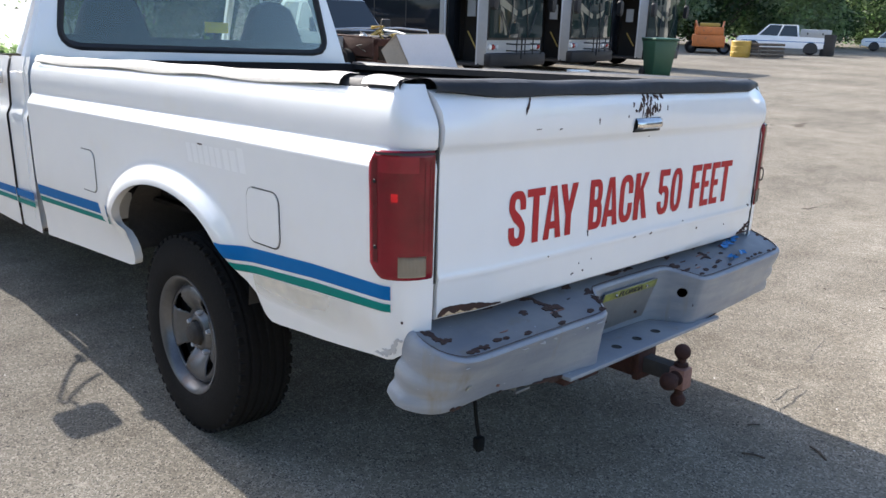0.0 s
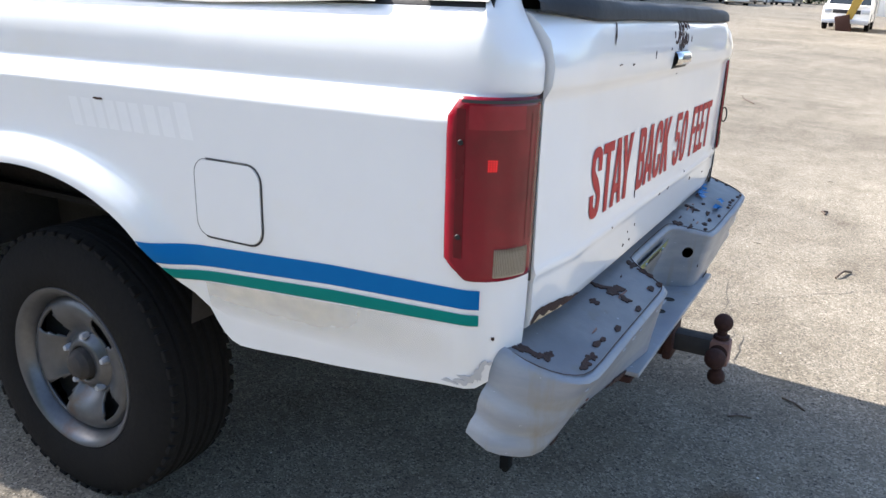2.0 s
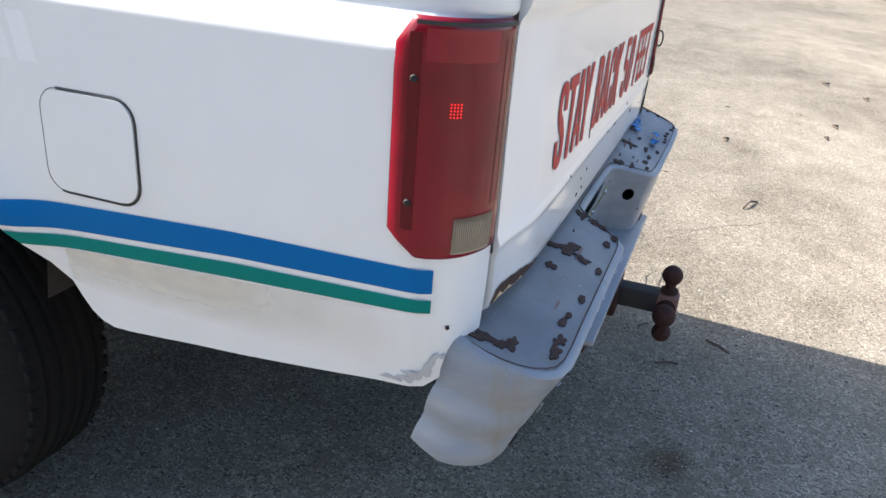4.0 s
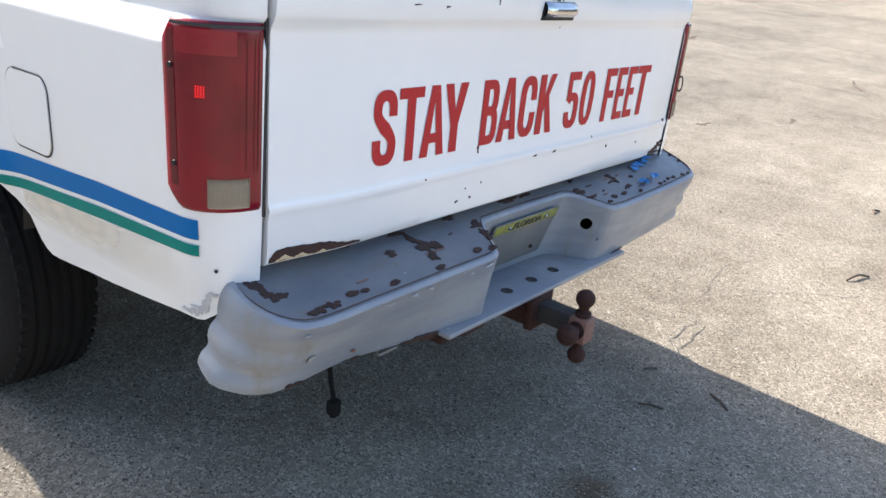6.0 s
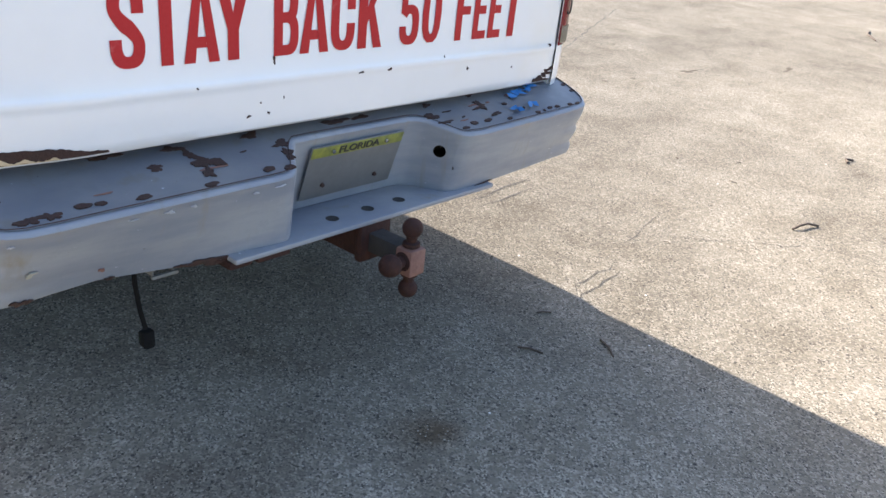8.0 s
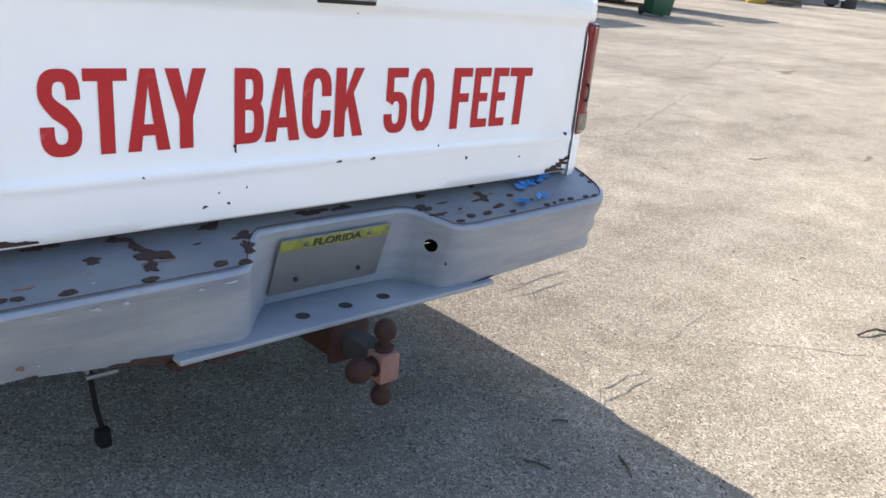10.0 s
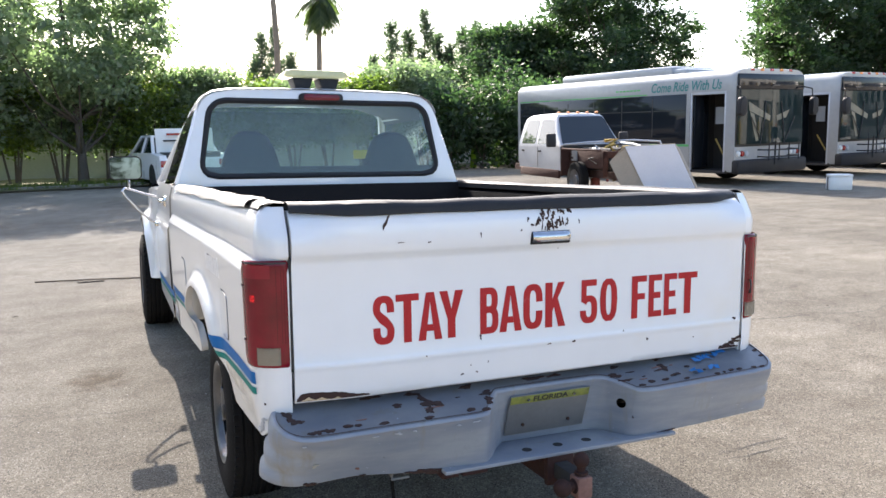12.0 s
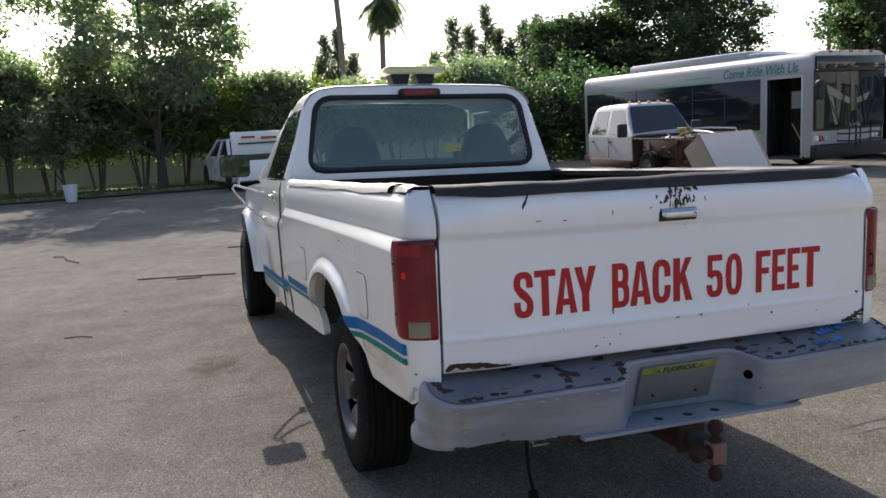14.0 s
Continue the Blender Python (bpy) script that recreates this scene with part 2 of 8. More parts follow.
def tan_band_mat():
    """Thin tan layer that fades towards its lower edge and rear end, in uneven patches."""
    m, n, l, p = nodes_of("tan_fading_band")
    coord = n.new("ShaderNodeTexCoord").outputs["Object"]
    split = n.new("ShaderNodeSeparateXYZ")
    l.new(coord, split.inputs[0])
    p.inputs["Base Color"].default_value, p.inputs["Roughness"].default_value = rgb((0.70, 0.64, 0.53)), 0.55
    span = n.new("ShaderNodeMapRange")
    span.inputs["From Min"].default_value, span.inputs["From Max"].default_value = -0.105, -0.035
    l.new(split.outputs["Z"], span.inputs["Value"])
    cover = mix(n, l, 1.0, span.outputs[0], ramp(n, l, noise_tex(n, l, coord, 7, 5), 0.3, 0.8, rgb((0.4, 0.4, 0.4)), rgb((0.85, 0.85, 0.85))), "MULTIPLY")
    ends = n.new("ShaderNodeMapRange")
    ends.inputs["From Min"].default_value, ends.inputs["From Max"].default_value = 0.11, 0.42
    l.new(split.outputs["Y"], ends.inputs["Value"])
    l.new(mix(n, l, 1.0, cover, ends.outputs[0], "MULTIPLY"), p.inputs["Alpha"])
    return m


CREAM = tan_band_mat()
DARK_RED = surf("dark_red_lens_groove", (0.105, 0.0025, 0.008), (0.075, 0.002, 0.006), rough=0.25, spec=0.3)
TRIM_GREY = surf("grey_cab_trim", (0.13, 0.135, 0.135), (0.10, 0.105, 0.105), rough=0.75, grain=60, stain=4)
YELLOW_TAG = surf("yellow_card", (0.75, 0.58, 0.02), (0.68, 0.5, 0.02), rough=0.6)
STREAK = surf("tan_water_stain", (0.33, 0.315, 0.26), (0.30, 0.295, 0.26), rough=0.5, grain=60, stain=10)
PLATE = surf("grey_plate_back", (0.17, 0.175, 0.175), (0.125, 0.13, 0.13), rough=0.45, grain=50, stain=8, metal=0.2)
LIME = surf("lime_plate_strip", (0.25, 0.265, 0.05), (0.12, 0.13, 0.04), rough=0.5, grain=70, stain=22, amount=0.3)
BLUE_RAG = surf("blue_plastic_scrap", (0.01, 0.12, 0.34), (0.02, 0.17, 0.42), rough=0.5)
CLEAR_LENS = surf("smoky_reverse_lens", (0.30, 0.25, 0.19), (0.21, 0.175, 0.13), rough=0.3, coat=0.3, grain=50, stain=9)
TAN_LENS = surf("yellowed_light_bar_lens", (0.52, 0.50, 0.27), (0.42, 0.40, 0.20), rough=0.35, coat=0.3, grain=40, stain=7)
CAB_GLASS = glass("cab_glass", (0.80, 0.89, 0.86), dusty=(0.0, 0.025))
SHIELD_GLASS = glass("dusty_windscreen_glass", (0.80, 0.90, 0.87), dusty=(0.14, 0.30))
MIRROR_GLASS = surf("mirror_silver", (0.17, 0.21, 0.24), (0.15, 0.19, 0.22), rough=0.03, metal=1.0, rough_var=0.01)
BUS_GLASS = dark_glass("tinted_bus_glass", (0.012, 0.015, 0.02), 0.05, 0.3)
WINDSHIELD = dark_glass("bus_windshield", (0.014, 0.024, 0.024), 0.02, 0.14)
CAR_GLASS = dark_glass("car_glass", (0.02, 0.025, 0.028), 0.03)
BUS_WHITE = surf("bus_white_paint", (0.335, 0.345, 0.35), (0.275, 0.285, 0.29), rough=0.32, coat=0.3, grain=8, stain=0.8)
PANE_REFLECTION = surf("tan_pane_reflection", (0.20, 0.185, 0.13), (0.13, 0.12, 0.085), rough=0.5, grain=20, stain=3)
BUS_GREEN = surf("green_bus_stripe", (0.10, 0.42, 0.13), (0.08, 0.34, 0.10), rough=0.4)
BUS_TEAL = surf("teal_bus_lettering", (0.02, 0.17, 0.18), (0.03, 0.2, 0.2), rough=0.4)
CAR_WHITE = surf("white_car_paint", (0.78, 0.78, 0.78), (0.72, 0.72, 0.72), rough=0.3, coat=0.4, grain=8, stain=1.0)
GREYED_WHITE = surf("greyed_white_paint", (0.40, 0.41, 0.435), (0.33, 0.34, 0.36), rough=0.35, coat=0.2, grain=8, stain=1.5)
CAR_DARK = surf("dark_car_paint", (0.03, 0.035, 0.05), (0.04, 0.045, 0.06), rough=0.3, coat=0.4)
CAR_SILVER = surf("silver_car_paint", (0.42, 0.44, 0.47), (0.36, 0.38, 0.41), rough=0.3, coat=0.4)
LOT = lot_mat()
CRACK = surf("crack_filled_asphalt", (0.035, 0.031, 0.027), (0.06, 0.054, 0.045), rough=0.95, grain=90, stain=8)
OIL = surf("oil_stained_asphalt", (0.045, 0.039, 0.032), (0.13, 0.112, 0.088), rough=0.97, rough_var=0.02, spec=0.1, grain=120, stain=9, bump=0.003)
KERB = surf("weathered_concrete", (0.25, 0.23, 0.19), (0.18, 0.165, 0.135), rough=0.9, grain=60, stain=3, bump=0.006)
KERB_YELLOW = surf("worn_yellow_kerb_paint", (0.62, 0.45, 0.05), (0.5, 0.37, 0.09), rough=0.8, grain=40, stain=3, third=(0.36, 0.33, 0.27), third_at=(0.44, 0.53), third_scale=1.3)
GRASS_BED = surf("dry_verge", (0.13, 0.14, 0.05), (0.24, 0.21, 0.11), rough=0.95, grain=30, stain=2, bump=0.02)
WALL_OLIVE = surf("stained_boundary_wall", (0.58, 0.58, 0.55), (0.44, 0.44, 0.41), rough=0.9, grain=20, stain=1.2, bump=0.004)
STUCCO = surf("white_stucco", (0.74, 0.73, 0.69), (0.62, 0.61, 0.57), rough=0.85, grain=90, stain=1.2, bump=0.003)
YELLOW_PAINT = surf("yellow_pillar_paint", (0.72, 0.50, 0.02), (0.62, 0.43, 0.03), rough=0.6, grain=40, stain=2.5)
GREY_BLOCK = surf("grey_block_paint", (0.27, 0.265, 0.26), (0.19, 0.188, 0.187), rough=0.85, grain=40, stain=1.4, bump=0.004)
DUMP_BLUE = surf("blue_dumpster_paint", (0.018, 0.03, 0.11), (0.03, 0.045, 0.14), rough=0.5, grain=20, stain=3, third=(0.12, 0.07, 0.05), third_at=(0.68, 0.74))
CARDBOARD = surf("cardboard", (0.50, 0.35, 0.20), (0.42, 0.29, 0.16), rough=0.9, grain=50, stain=5)
CARTON_TAN = surf("weathered_carton", (0.34, 0.29, 0.23), (0.25, 0.215, 0.175), rough=0.9, grain=40, stain=4)
PALE_SHEET = surf("pale_blue_white_sheet", (0.66, 0.68, 0.76), (0.58, 0.60, 0.68), rough=0.55, grain=40, stain=4)
FOAM = surf("white_foam", (0.80, 0.80, 0.77), (0.70, 0.69, 0.64), rough=0.85, grain=70, stain=6)
GHOST = surf("unfaded_white_paint", (0.755, 0.76, 0.765), (0.70, 0.71, 0.72), rough=0.36, coat=0.2)
BIN_GREEN = surf("green_bin_plastic", (0.015, 0.06, 0.032), (0.02, 0.08, 0.04), rough=0.5, grain=40, stain=4)
GREEN_CANVAS = surf("green_canopy_cloth", (0.01, 0.36, 0.20), (0.015, 0.42, 0.24), rough=0.7, grain=40, stain=0.8)
ORANGE = surf("faded_orange_paint", (0.52, 0.16, 0.03), (0.36, 0.11, 0.03), rough=0.6, grain=30, stain=3, third=(0.14, 0.08, 0.05), third_at=(0.56, 0.66))
MACHINE_YELLOW = surf("machine_yellow_paint", (0.40, 0.27, 0.04), (0.25, 0.17, 0.04), rough=0.55, grain=30, stain=3)
SHEET_GREY = surf("pale_sheet_metal", (0.46, 0.48, 0.52), (0.38, 0.40, 0.44), rough=0.45, metal=0.3, grain=30, stain=3)
HYDRANT_RED = surf("faded_red_enamel", (0.30, 0.05, 0.045), (0.22, 0.05, 0.04), rough=0.55, grain=40, stain=9)
ENAMEL_WHITE = surf("white_enamel", (0.72, 0.72, 0.70), (0.62, 0.62, 0.6), rough=0.5)
RED_REFLECT = surf("red_lens", (0.32, 0.01, 0.012), (0.26, 0.01, 0.01), rough=0.2, coat=0.5)
AMBER = surf("amber_lens", (0.7, 0.22, 0.02), (0.6, 0.18, 0.02), rough=0.25, coat=0.4)
BARK = surf("grey_brown_bark", (0.11, 0.09, 0.07), (0.06, 0.05, 0.04), rough=0.95, grain=24, stain=5, bump=0.02)
PALM_BARK = surf("palm_bark", (0.20, 0.165, 0.13), (0.12, 0.10, 0.08), rough=0.95, grain=18, stain=4, bump=0.02)
TWIG = surf("dry_twig", (0.06, 0.045, 0.035), (0.1, 0.07, 0.05), rough=0.9)
LEAF_MID = leaf_mat("leaves_mid_green", (0.13, 0.155, 0.11), (0.23, 0.26, 0.18))
LEAF_DARK = leaf_mat("leaves_dark_green", (0.024, 0.045, 0.024), (0.060, 0.088, 0.042))
LEAF_LIME = leaf_mat("leaves_yellow_green", (0.07, 0.10, 0.02), (0.16, 0.19, 0.04))
LEAF_PINE = leaf_mat("pine_needles", (0.06, 0.08, 0.06), (0.11, 0.135, 0.095))
LEAF_PALM = leaf_mat("palm_fronds", (0.04, 0.06, 0.018), (0.10, 0.12, 0.04))


def red_lamp_mat():
    m, n, l, p = nodes_of("red_tail_lens")
    coord = n.new("ShaderNodeTexCoord").outputs["Object"]
    c = mix(n, l, ramp(n, l, noise_tex(n, l, coord, 7, 4), 0.35, 0.7), rgb((0.185, 0.004, 0.014)), rgb((0.095, 0.002, 0.008)))
    l.new(c, p.inputs["Base Color"])
    p.inputs["Roughness"].default_value, p.inputs["Coat Weight"].default_value = 0.16, 0.0
    p.inputs["Specular IOR Level"].default_value = 0.35
    p.inputs["Coat Roughness"].default_value = 0.08
    return m


RED_LENS = red_lamp_mat()
PINK_LENS = surf("pale_red_highlight", (0.235, 0.008, 0.02), (0.17, 0.005, 0.014), rough=0.2, spec=0.4, grain=40, stain=10)
LIT, n_, l_, p_ = nodes_of("lit_red_lamp")
p_.inputs["Base Color"].default_value = rgb((0.5, 0.01, 0.01))
p_.inputs["Emission Color"].default_value, p_.inputs["Emission Strength"].default_value = rgb((1.0, 0.012, 0.015)), 0.6

# ---------- building helpers ----------
def finish(me, smooth=35.0):
    me.shade_smooth()
    me.set_sharp_from_angle(angle=radians(smooth))
    return me


def mesh_of(name, bm, material, smooth=35.0, normals=True):
    if normals:
        bmesh.ops.recalc_face_normals(bm, faces=bm.faces)
    me = bpy.data.meshes.new(name)
    bm.to_mesh(me)
    bm.free()
    me.materials.append(material)
    return finish(me, smooth)


def part(name, bm, material, parent=None, label="", smooth=35.0, normals=True):
    ob = new(name, mesh_of(name, bm, material, smooth, normals))
    ob.parent = parent
    if label:
        tagged(ob, label)
    return ob


def thing(name, m, label, category, group="", kind=""):
    ob = new(name)
    ob.matrix_world = m
    return tagged(ob, label, category, group, kind)


def box(bm, lo, hi, bevel=0.0, m=None, segments=2):
    vs = bmesh.ops.create_cube(bm, size=1.0)["verts"]
    c, s = [(a + b) / 2 for a, b in zip(lo, hi)], [b - a for a, b in zip(lo, hi)]
    for v in vs:
        v.co = Vector(v.co[i] * s[i] + c[i] for i in range(3))
    if bevel:
        edges = list({e for v in vs for e in v.link_edges})
        made = bmesh.ops.bevel(bm, geom=edges, offset=bevel, segments=segments, profile=0.5, affect="EDGES")
        vs = list({v for f in made["faces"] for v in f.verts} | {v for v in vs if v.is_valid})
    if m:
        bmesh.ops.transform(bm, matrix=m, verts=vs)
    return bm


def boxes(*rows, bevel=0.0):
    bm = bmesh.new()
    for lo, hi in rows:
        box(bm, lo, hi, bevel)
    return bm


def tube(bm, path, radius, sides=8, cap=True):
    """A round bar along a path of points; radius: one number or one a point."""
    pts = [Vector(p) for p in path]
    radii = radius if isinstance(radius, (list, tuple)) else [radius] * len(pts)
    rings = []
    side = None
    for i, p in enumerate(pts):
        d = (pts[min(i + 1, len(pts) - 1)] - pts[max(i - 1, 0)]).normalized()
        side = (d.orthogonal() if side is None else side - d * side.dot(d)).normalized()
        up = d.cross(side)
        rings.append([bm.verts.new(p + radii[i] * (math.cos(a) * side + math.sin(a) * up)) for a in (k * math.tau / sides for k in range(sides))])
    for a, b in zip(rings, rings[1:]):
        for k in range(sides):
            bm.faces.new((a[k], a[(k + 1) % sides], b[(k + 1) % sides], b[k]))
    if cap:
        bm.faces.new(rings[0][::-1])
        bm.faces.new(rings[-1])
    return bm


def lathe(bm, profile, sides=32, axis="x", m=None):
    """Turns (radius, height along the axis) round the axis."""
    rings = []
    for r, h in profile:
        ring = []
        for k in range(sides):
            a = k * math.tau / sides
            c, s = r * math.cos(a), r * math.sin(a)
            co = Vector({"x": (h, c, s), "y": (c, h, s), "z": (c, s, h)}[axis])
            ring.append(bm.verts.new(m @ co if m else co))
        rings.append(ring)
    for a, b in zip(rings, rings[1:]):
        for k in range(sides):
            bm.faces.new((a[k], a[(k + 1) % sides], b[(k + 1) % sides], b[k]))
    return rings


def grid(bm, rows):
    """A sheet through rows of points."""
    vs = [[bm.verts.new(p) for p in row] for row in rows]
    for a, b in zip(vs, vs[1:]):
        for i in range(len(a) - 1):
            bm.faces.new((a[i], a[i + 1], b[i + 1], b[i]))
    return vs


def prism(bm, outline, lo, hi, axis="x", bevel=0.0):
    """An outline of two coordinates, drawn out along an axis."""
    def at(p, h):
        return {"x": (h, p[0], p[1]), "y": (p[0], h, p[1]), "z": (p[0], p[1], h)}[axis]
    a, b = [bm.verts.new(at(p, lo)) for p in outline], [bm.verts.new(at(p, hi)) for p in outline]
    faces = [bm.faces.new(a[::-1]), bm.faces.new(b)]
    for i in range(len(a)):
        j = (i + 1) % len(a)
        faces.append(bm.faces.new((a[i], a[j], b[j], b[i])))
    if bevel:
        edges = list({e for f in faces[:2] for e in f.edges})
        bmesh.ops.bevel(bm, geom=edges, offset=bevel, segments=3, profile=0.5, affect="EDGES")
    return bm


def rounded(u0, w0, u1, w1, r, steps=5):
    """A rounded rectangle's outline."""
    pts = []
    for cx, cy, a0 in ((u1 - r, w0 + r, -90), (u1 - r, w1 - r, 0), (u0 + r, w1 - r, 90), (u0 + r, w0 + r, 180)):
        for k in range(steps + 1):
            a = radians(a0 + 90 * k / steps)
            pts.append((cx + r * math.cos(a), cy + r * math.sin(a)))
    return pts


def smooth_step(x):
    x = min(max(x, 0.0), 1.0)
    return x * x * (3 - 2 * x)


def word(text, material, name, parent, u0, u1, w0, w1, place, label="", spread=0.02, shear=0.0):
    """A word in the built-in font with thick strokes, fitted into a rectangle; place takes (u, w, depth) to the parent."""
    cu = bpy.data.curves.new(name, "FONT")
    cu.body, cu.size, cu.offset, cu.extrude, cu.shear, cu.resolution_u = text, 1.0, spread, 0.01, shear, 8
    tmp = bpy.data.objects.new(name, cu)
    scene.collection.objects.link(tmp)
    me = bpy.data.meshes.new_from_object(tmp.evaluated_get(bpy.context.evaluated_depsgraph_get()))
    bpy.data.objects.remove(tmp)
    bpy.data.curves.remove(cu)
    me.materials.clear()
    me.materials.append(material)
    xs, ys = [v.co.x for v in me.vertices], [v.co.y for v in me.vertices]
    x0, x1, y0, y1 = min(xs), max(xs), min(ys), max(ys)
    for v in me.vertices:
        v.co = Vector(place(u0 + (v.co.x - x0) / (x1 - x0) * (u1 - u0), w0 + (v.co.y - y0) / (y1 - y0) * (w1 - w0), 0.0012 * v.co.z / 0.01 if v.co.z > 0 else 0.0))
    ob = new(name, me)
    ob.parent = parent
    return tagged(ob, label) if label else ob


def blotch(name, material, parent, centre, size, seed, place, label="", lift=0.0012, rough=0.35, points=22):
    """An irregular thin patch lying on a surface."""
    rnd = random.Random(seed)
    ph = [rnd.uniform(0, 6.3) for _ in range(4)]
    bm = bmesh.new()
    rim = []
    for k in range(points):
        a = k * math.tau / points
        r = 1 + rough * (0.5 * math.sin(2 * a + ph[0]) + 0.35 * math.sin(3 * a + ph[1]) + 0.3 * math.sin(5 * a + ph[2]) + rnd.uniform(-0.35, 0.35))
        rim.append((centre[0] + size[0] * r * math.cos(a), centre[1] + size[1] * r * math.sin(a)))
    top = [bm.verts.new(place(u, w, lift)) for u, w in rim]
    mid = bm.verts.new(place(centre[0], centre[1], lift * 1.3))
    low = [bm.verts.new(place(u, w, -0.0005)) for u, w in rim]
    for k in range(points):
        j = (k + 1) % points
        bm.faces.new((top[k], top[j], mid))
        bm.faces.new((top[k], low[k], low[j], top[j]))
    return part(name, bm, material, parent, label)

# ---------- the ground ----------
def ground_z(x, y):
    """The lot's height: it dips a little where the truck stands."""
    return -0.035 * math.exp(-((x - 0.8) ** 2 + (y - 0.5) ** 2) / 20)


def ground():
    def lines(n, k, reach):
        return [reach * math.sinh(k * (2 * i / n - 1)) / math.sinh(k) for i in range(n + 1)]
    xs, ys = lines(150, 7.5, 1800), lines(150, 7.5, 1800)
    verts = [(x, y, ground_z(x, y)) for y in ys for x in xs]
    w = len(xs)
    faces = [(j * w + i, j * w + i + 1, (j + 1) * w + i + 1, (j + 1) * w + i) for j in range(len(ys) - 1) for i in range(w - 1)]
    me = bpy.data.meshes.new("ground")
    me.from_pydata(verts, [], faces)
    me.materials.append(LOT)
    me.shade_smooth()
    return tagged(new("ground", me), "sun-bleached tan asphalt yard, worn and cracked", "ground", kind="structure")


ground()

# ---------- the pickup truck ----------
RAKE = Matrix.Rotation(radians(1.6), 4, "Y") @ Matrix.Translation((0, 0, 0.739)) @ Matrix.Rotation(radians(-2.2), 4, "X")
BASE = 0.74                                     # the frame's origin is the tailgate's lower edge, this far over the base
truck = thing("pickup_truck", RAKE @ Matrix.Translation((0, 0, -BASE)),
              "old white pickup truck with blue and teal stripes and rust", "pickup truck")


def tpart(name, bm, material, label="", smooth=35.0, normals=True):
    ob = part(name, bm, material, truck, label, smooth, normals)
    ob.location = (0, 0, BASE)
    return ob


PROFILE = [(-0.27, 0.892), (-0.16, 0.898), (-0.10, 0.905), (-0.04, 0.916), (0.02, 0.924), (0.10, 0.928), (0.30, 0.932), (0.360, 0.934), (0.364, 0.9328), (0.402, 0.9110),
           (0.406, 0.9095), (0.41, 0.9093), (0.44, 0.911), (0.47, 0.910), (0.50, 0.905), (0.52, 0.898), (0.535, 0.888), (0.545, 0.877), (0.551, 0.860)]
CORNER = 0.10                                   # the radius of the box's rear corners
ARC = CORNER * math.pi / 2
FLAT = ARC - CORNER                             # a place along the skin lies this much past its distance from the tailgate


def half_width(w):
    return float(np.interp(w, [p[0] for p in PROFILE], [p[1] for p in PROFILE]))


def arch_bulge(v, w):
    """How far the wheel opening's lip stands out."""
    d = math.hypot((v - 1.225) / 0.42, (w + 0.08) / 0.245)
    dist = abs(d - 1.0) * 0.25
    fade = smooth_step((w + 0.12) / 0.16)
    return 0.034 * math.exp(-((max(dist - 0.012, 0)) / 0.040) ** 2) * fade if d > 0.93 else 0.0


def set_back(w, side):
    """How far the box's rear face lies forward of the tailgate's middle; the left corner is pushed in."""
    return (0.022 if side < 0 else 0.006) + 0.046 * smooth_step((w - 0.45) / 0.11)


def flare(v, side=-1):
    """The left bedside stands out a little more towards the cab."""
    return 0.0242 * max(v - 0.75, 0.0) if side < 0 else 0.0


def skin(q, w, lift=0.0, side=-1):
    """A point of the box's outer skin: q runs from the tailgate's gap round the corner and forward."""
    if q < ARC:
        a, r = q / CORNER, CORNER + max(half_width(w) - 0.925, -0.020 - 0.3 * max(w - 0.53, 0)) * (0.35 + 0.65 * q / ARC) + 0.010 * smooth_step((w - 0.398) / 0.012) * (1 - q / ARC) + min(half_width(w) - 0.905, 0) * (q / ARC) ** 2 + lift
        return (side * (0.825 + r * math.sin(a)), CORNER - (r - set_back(w, side)) * math.cos(a), w)
    v = q - ARC + CORNER
    return (side * (half_width(w) + arch_bulge(v, w) + flare(v, side) + lift), v, w)


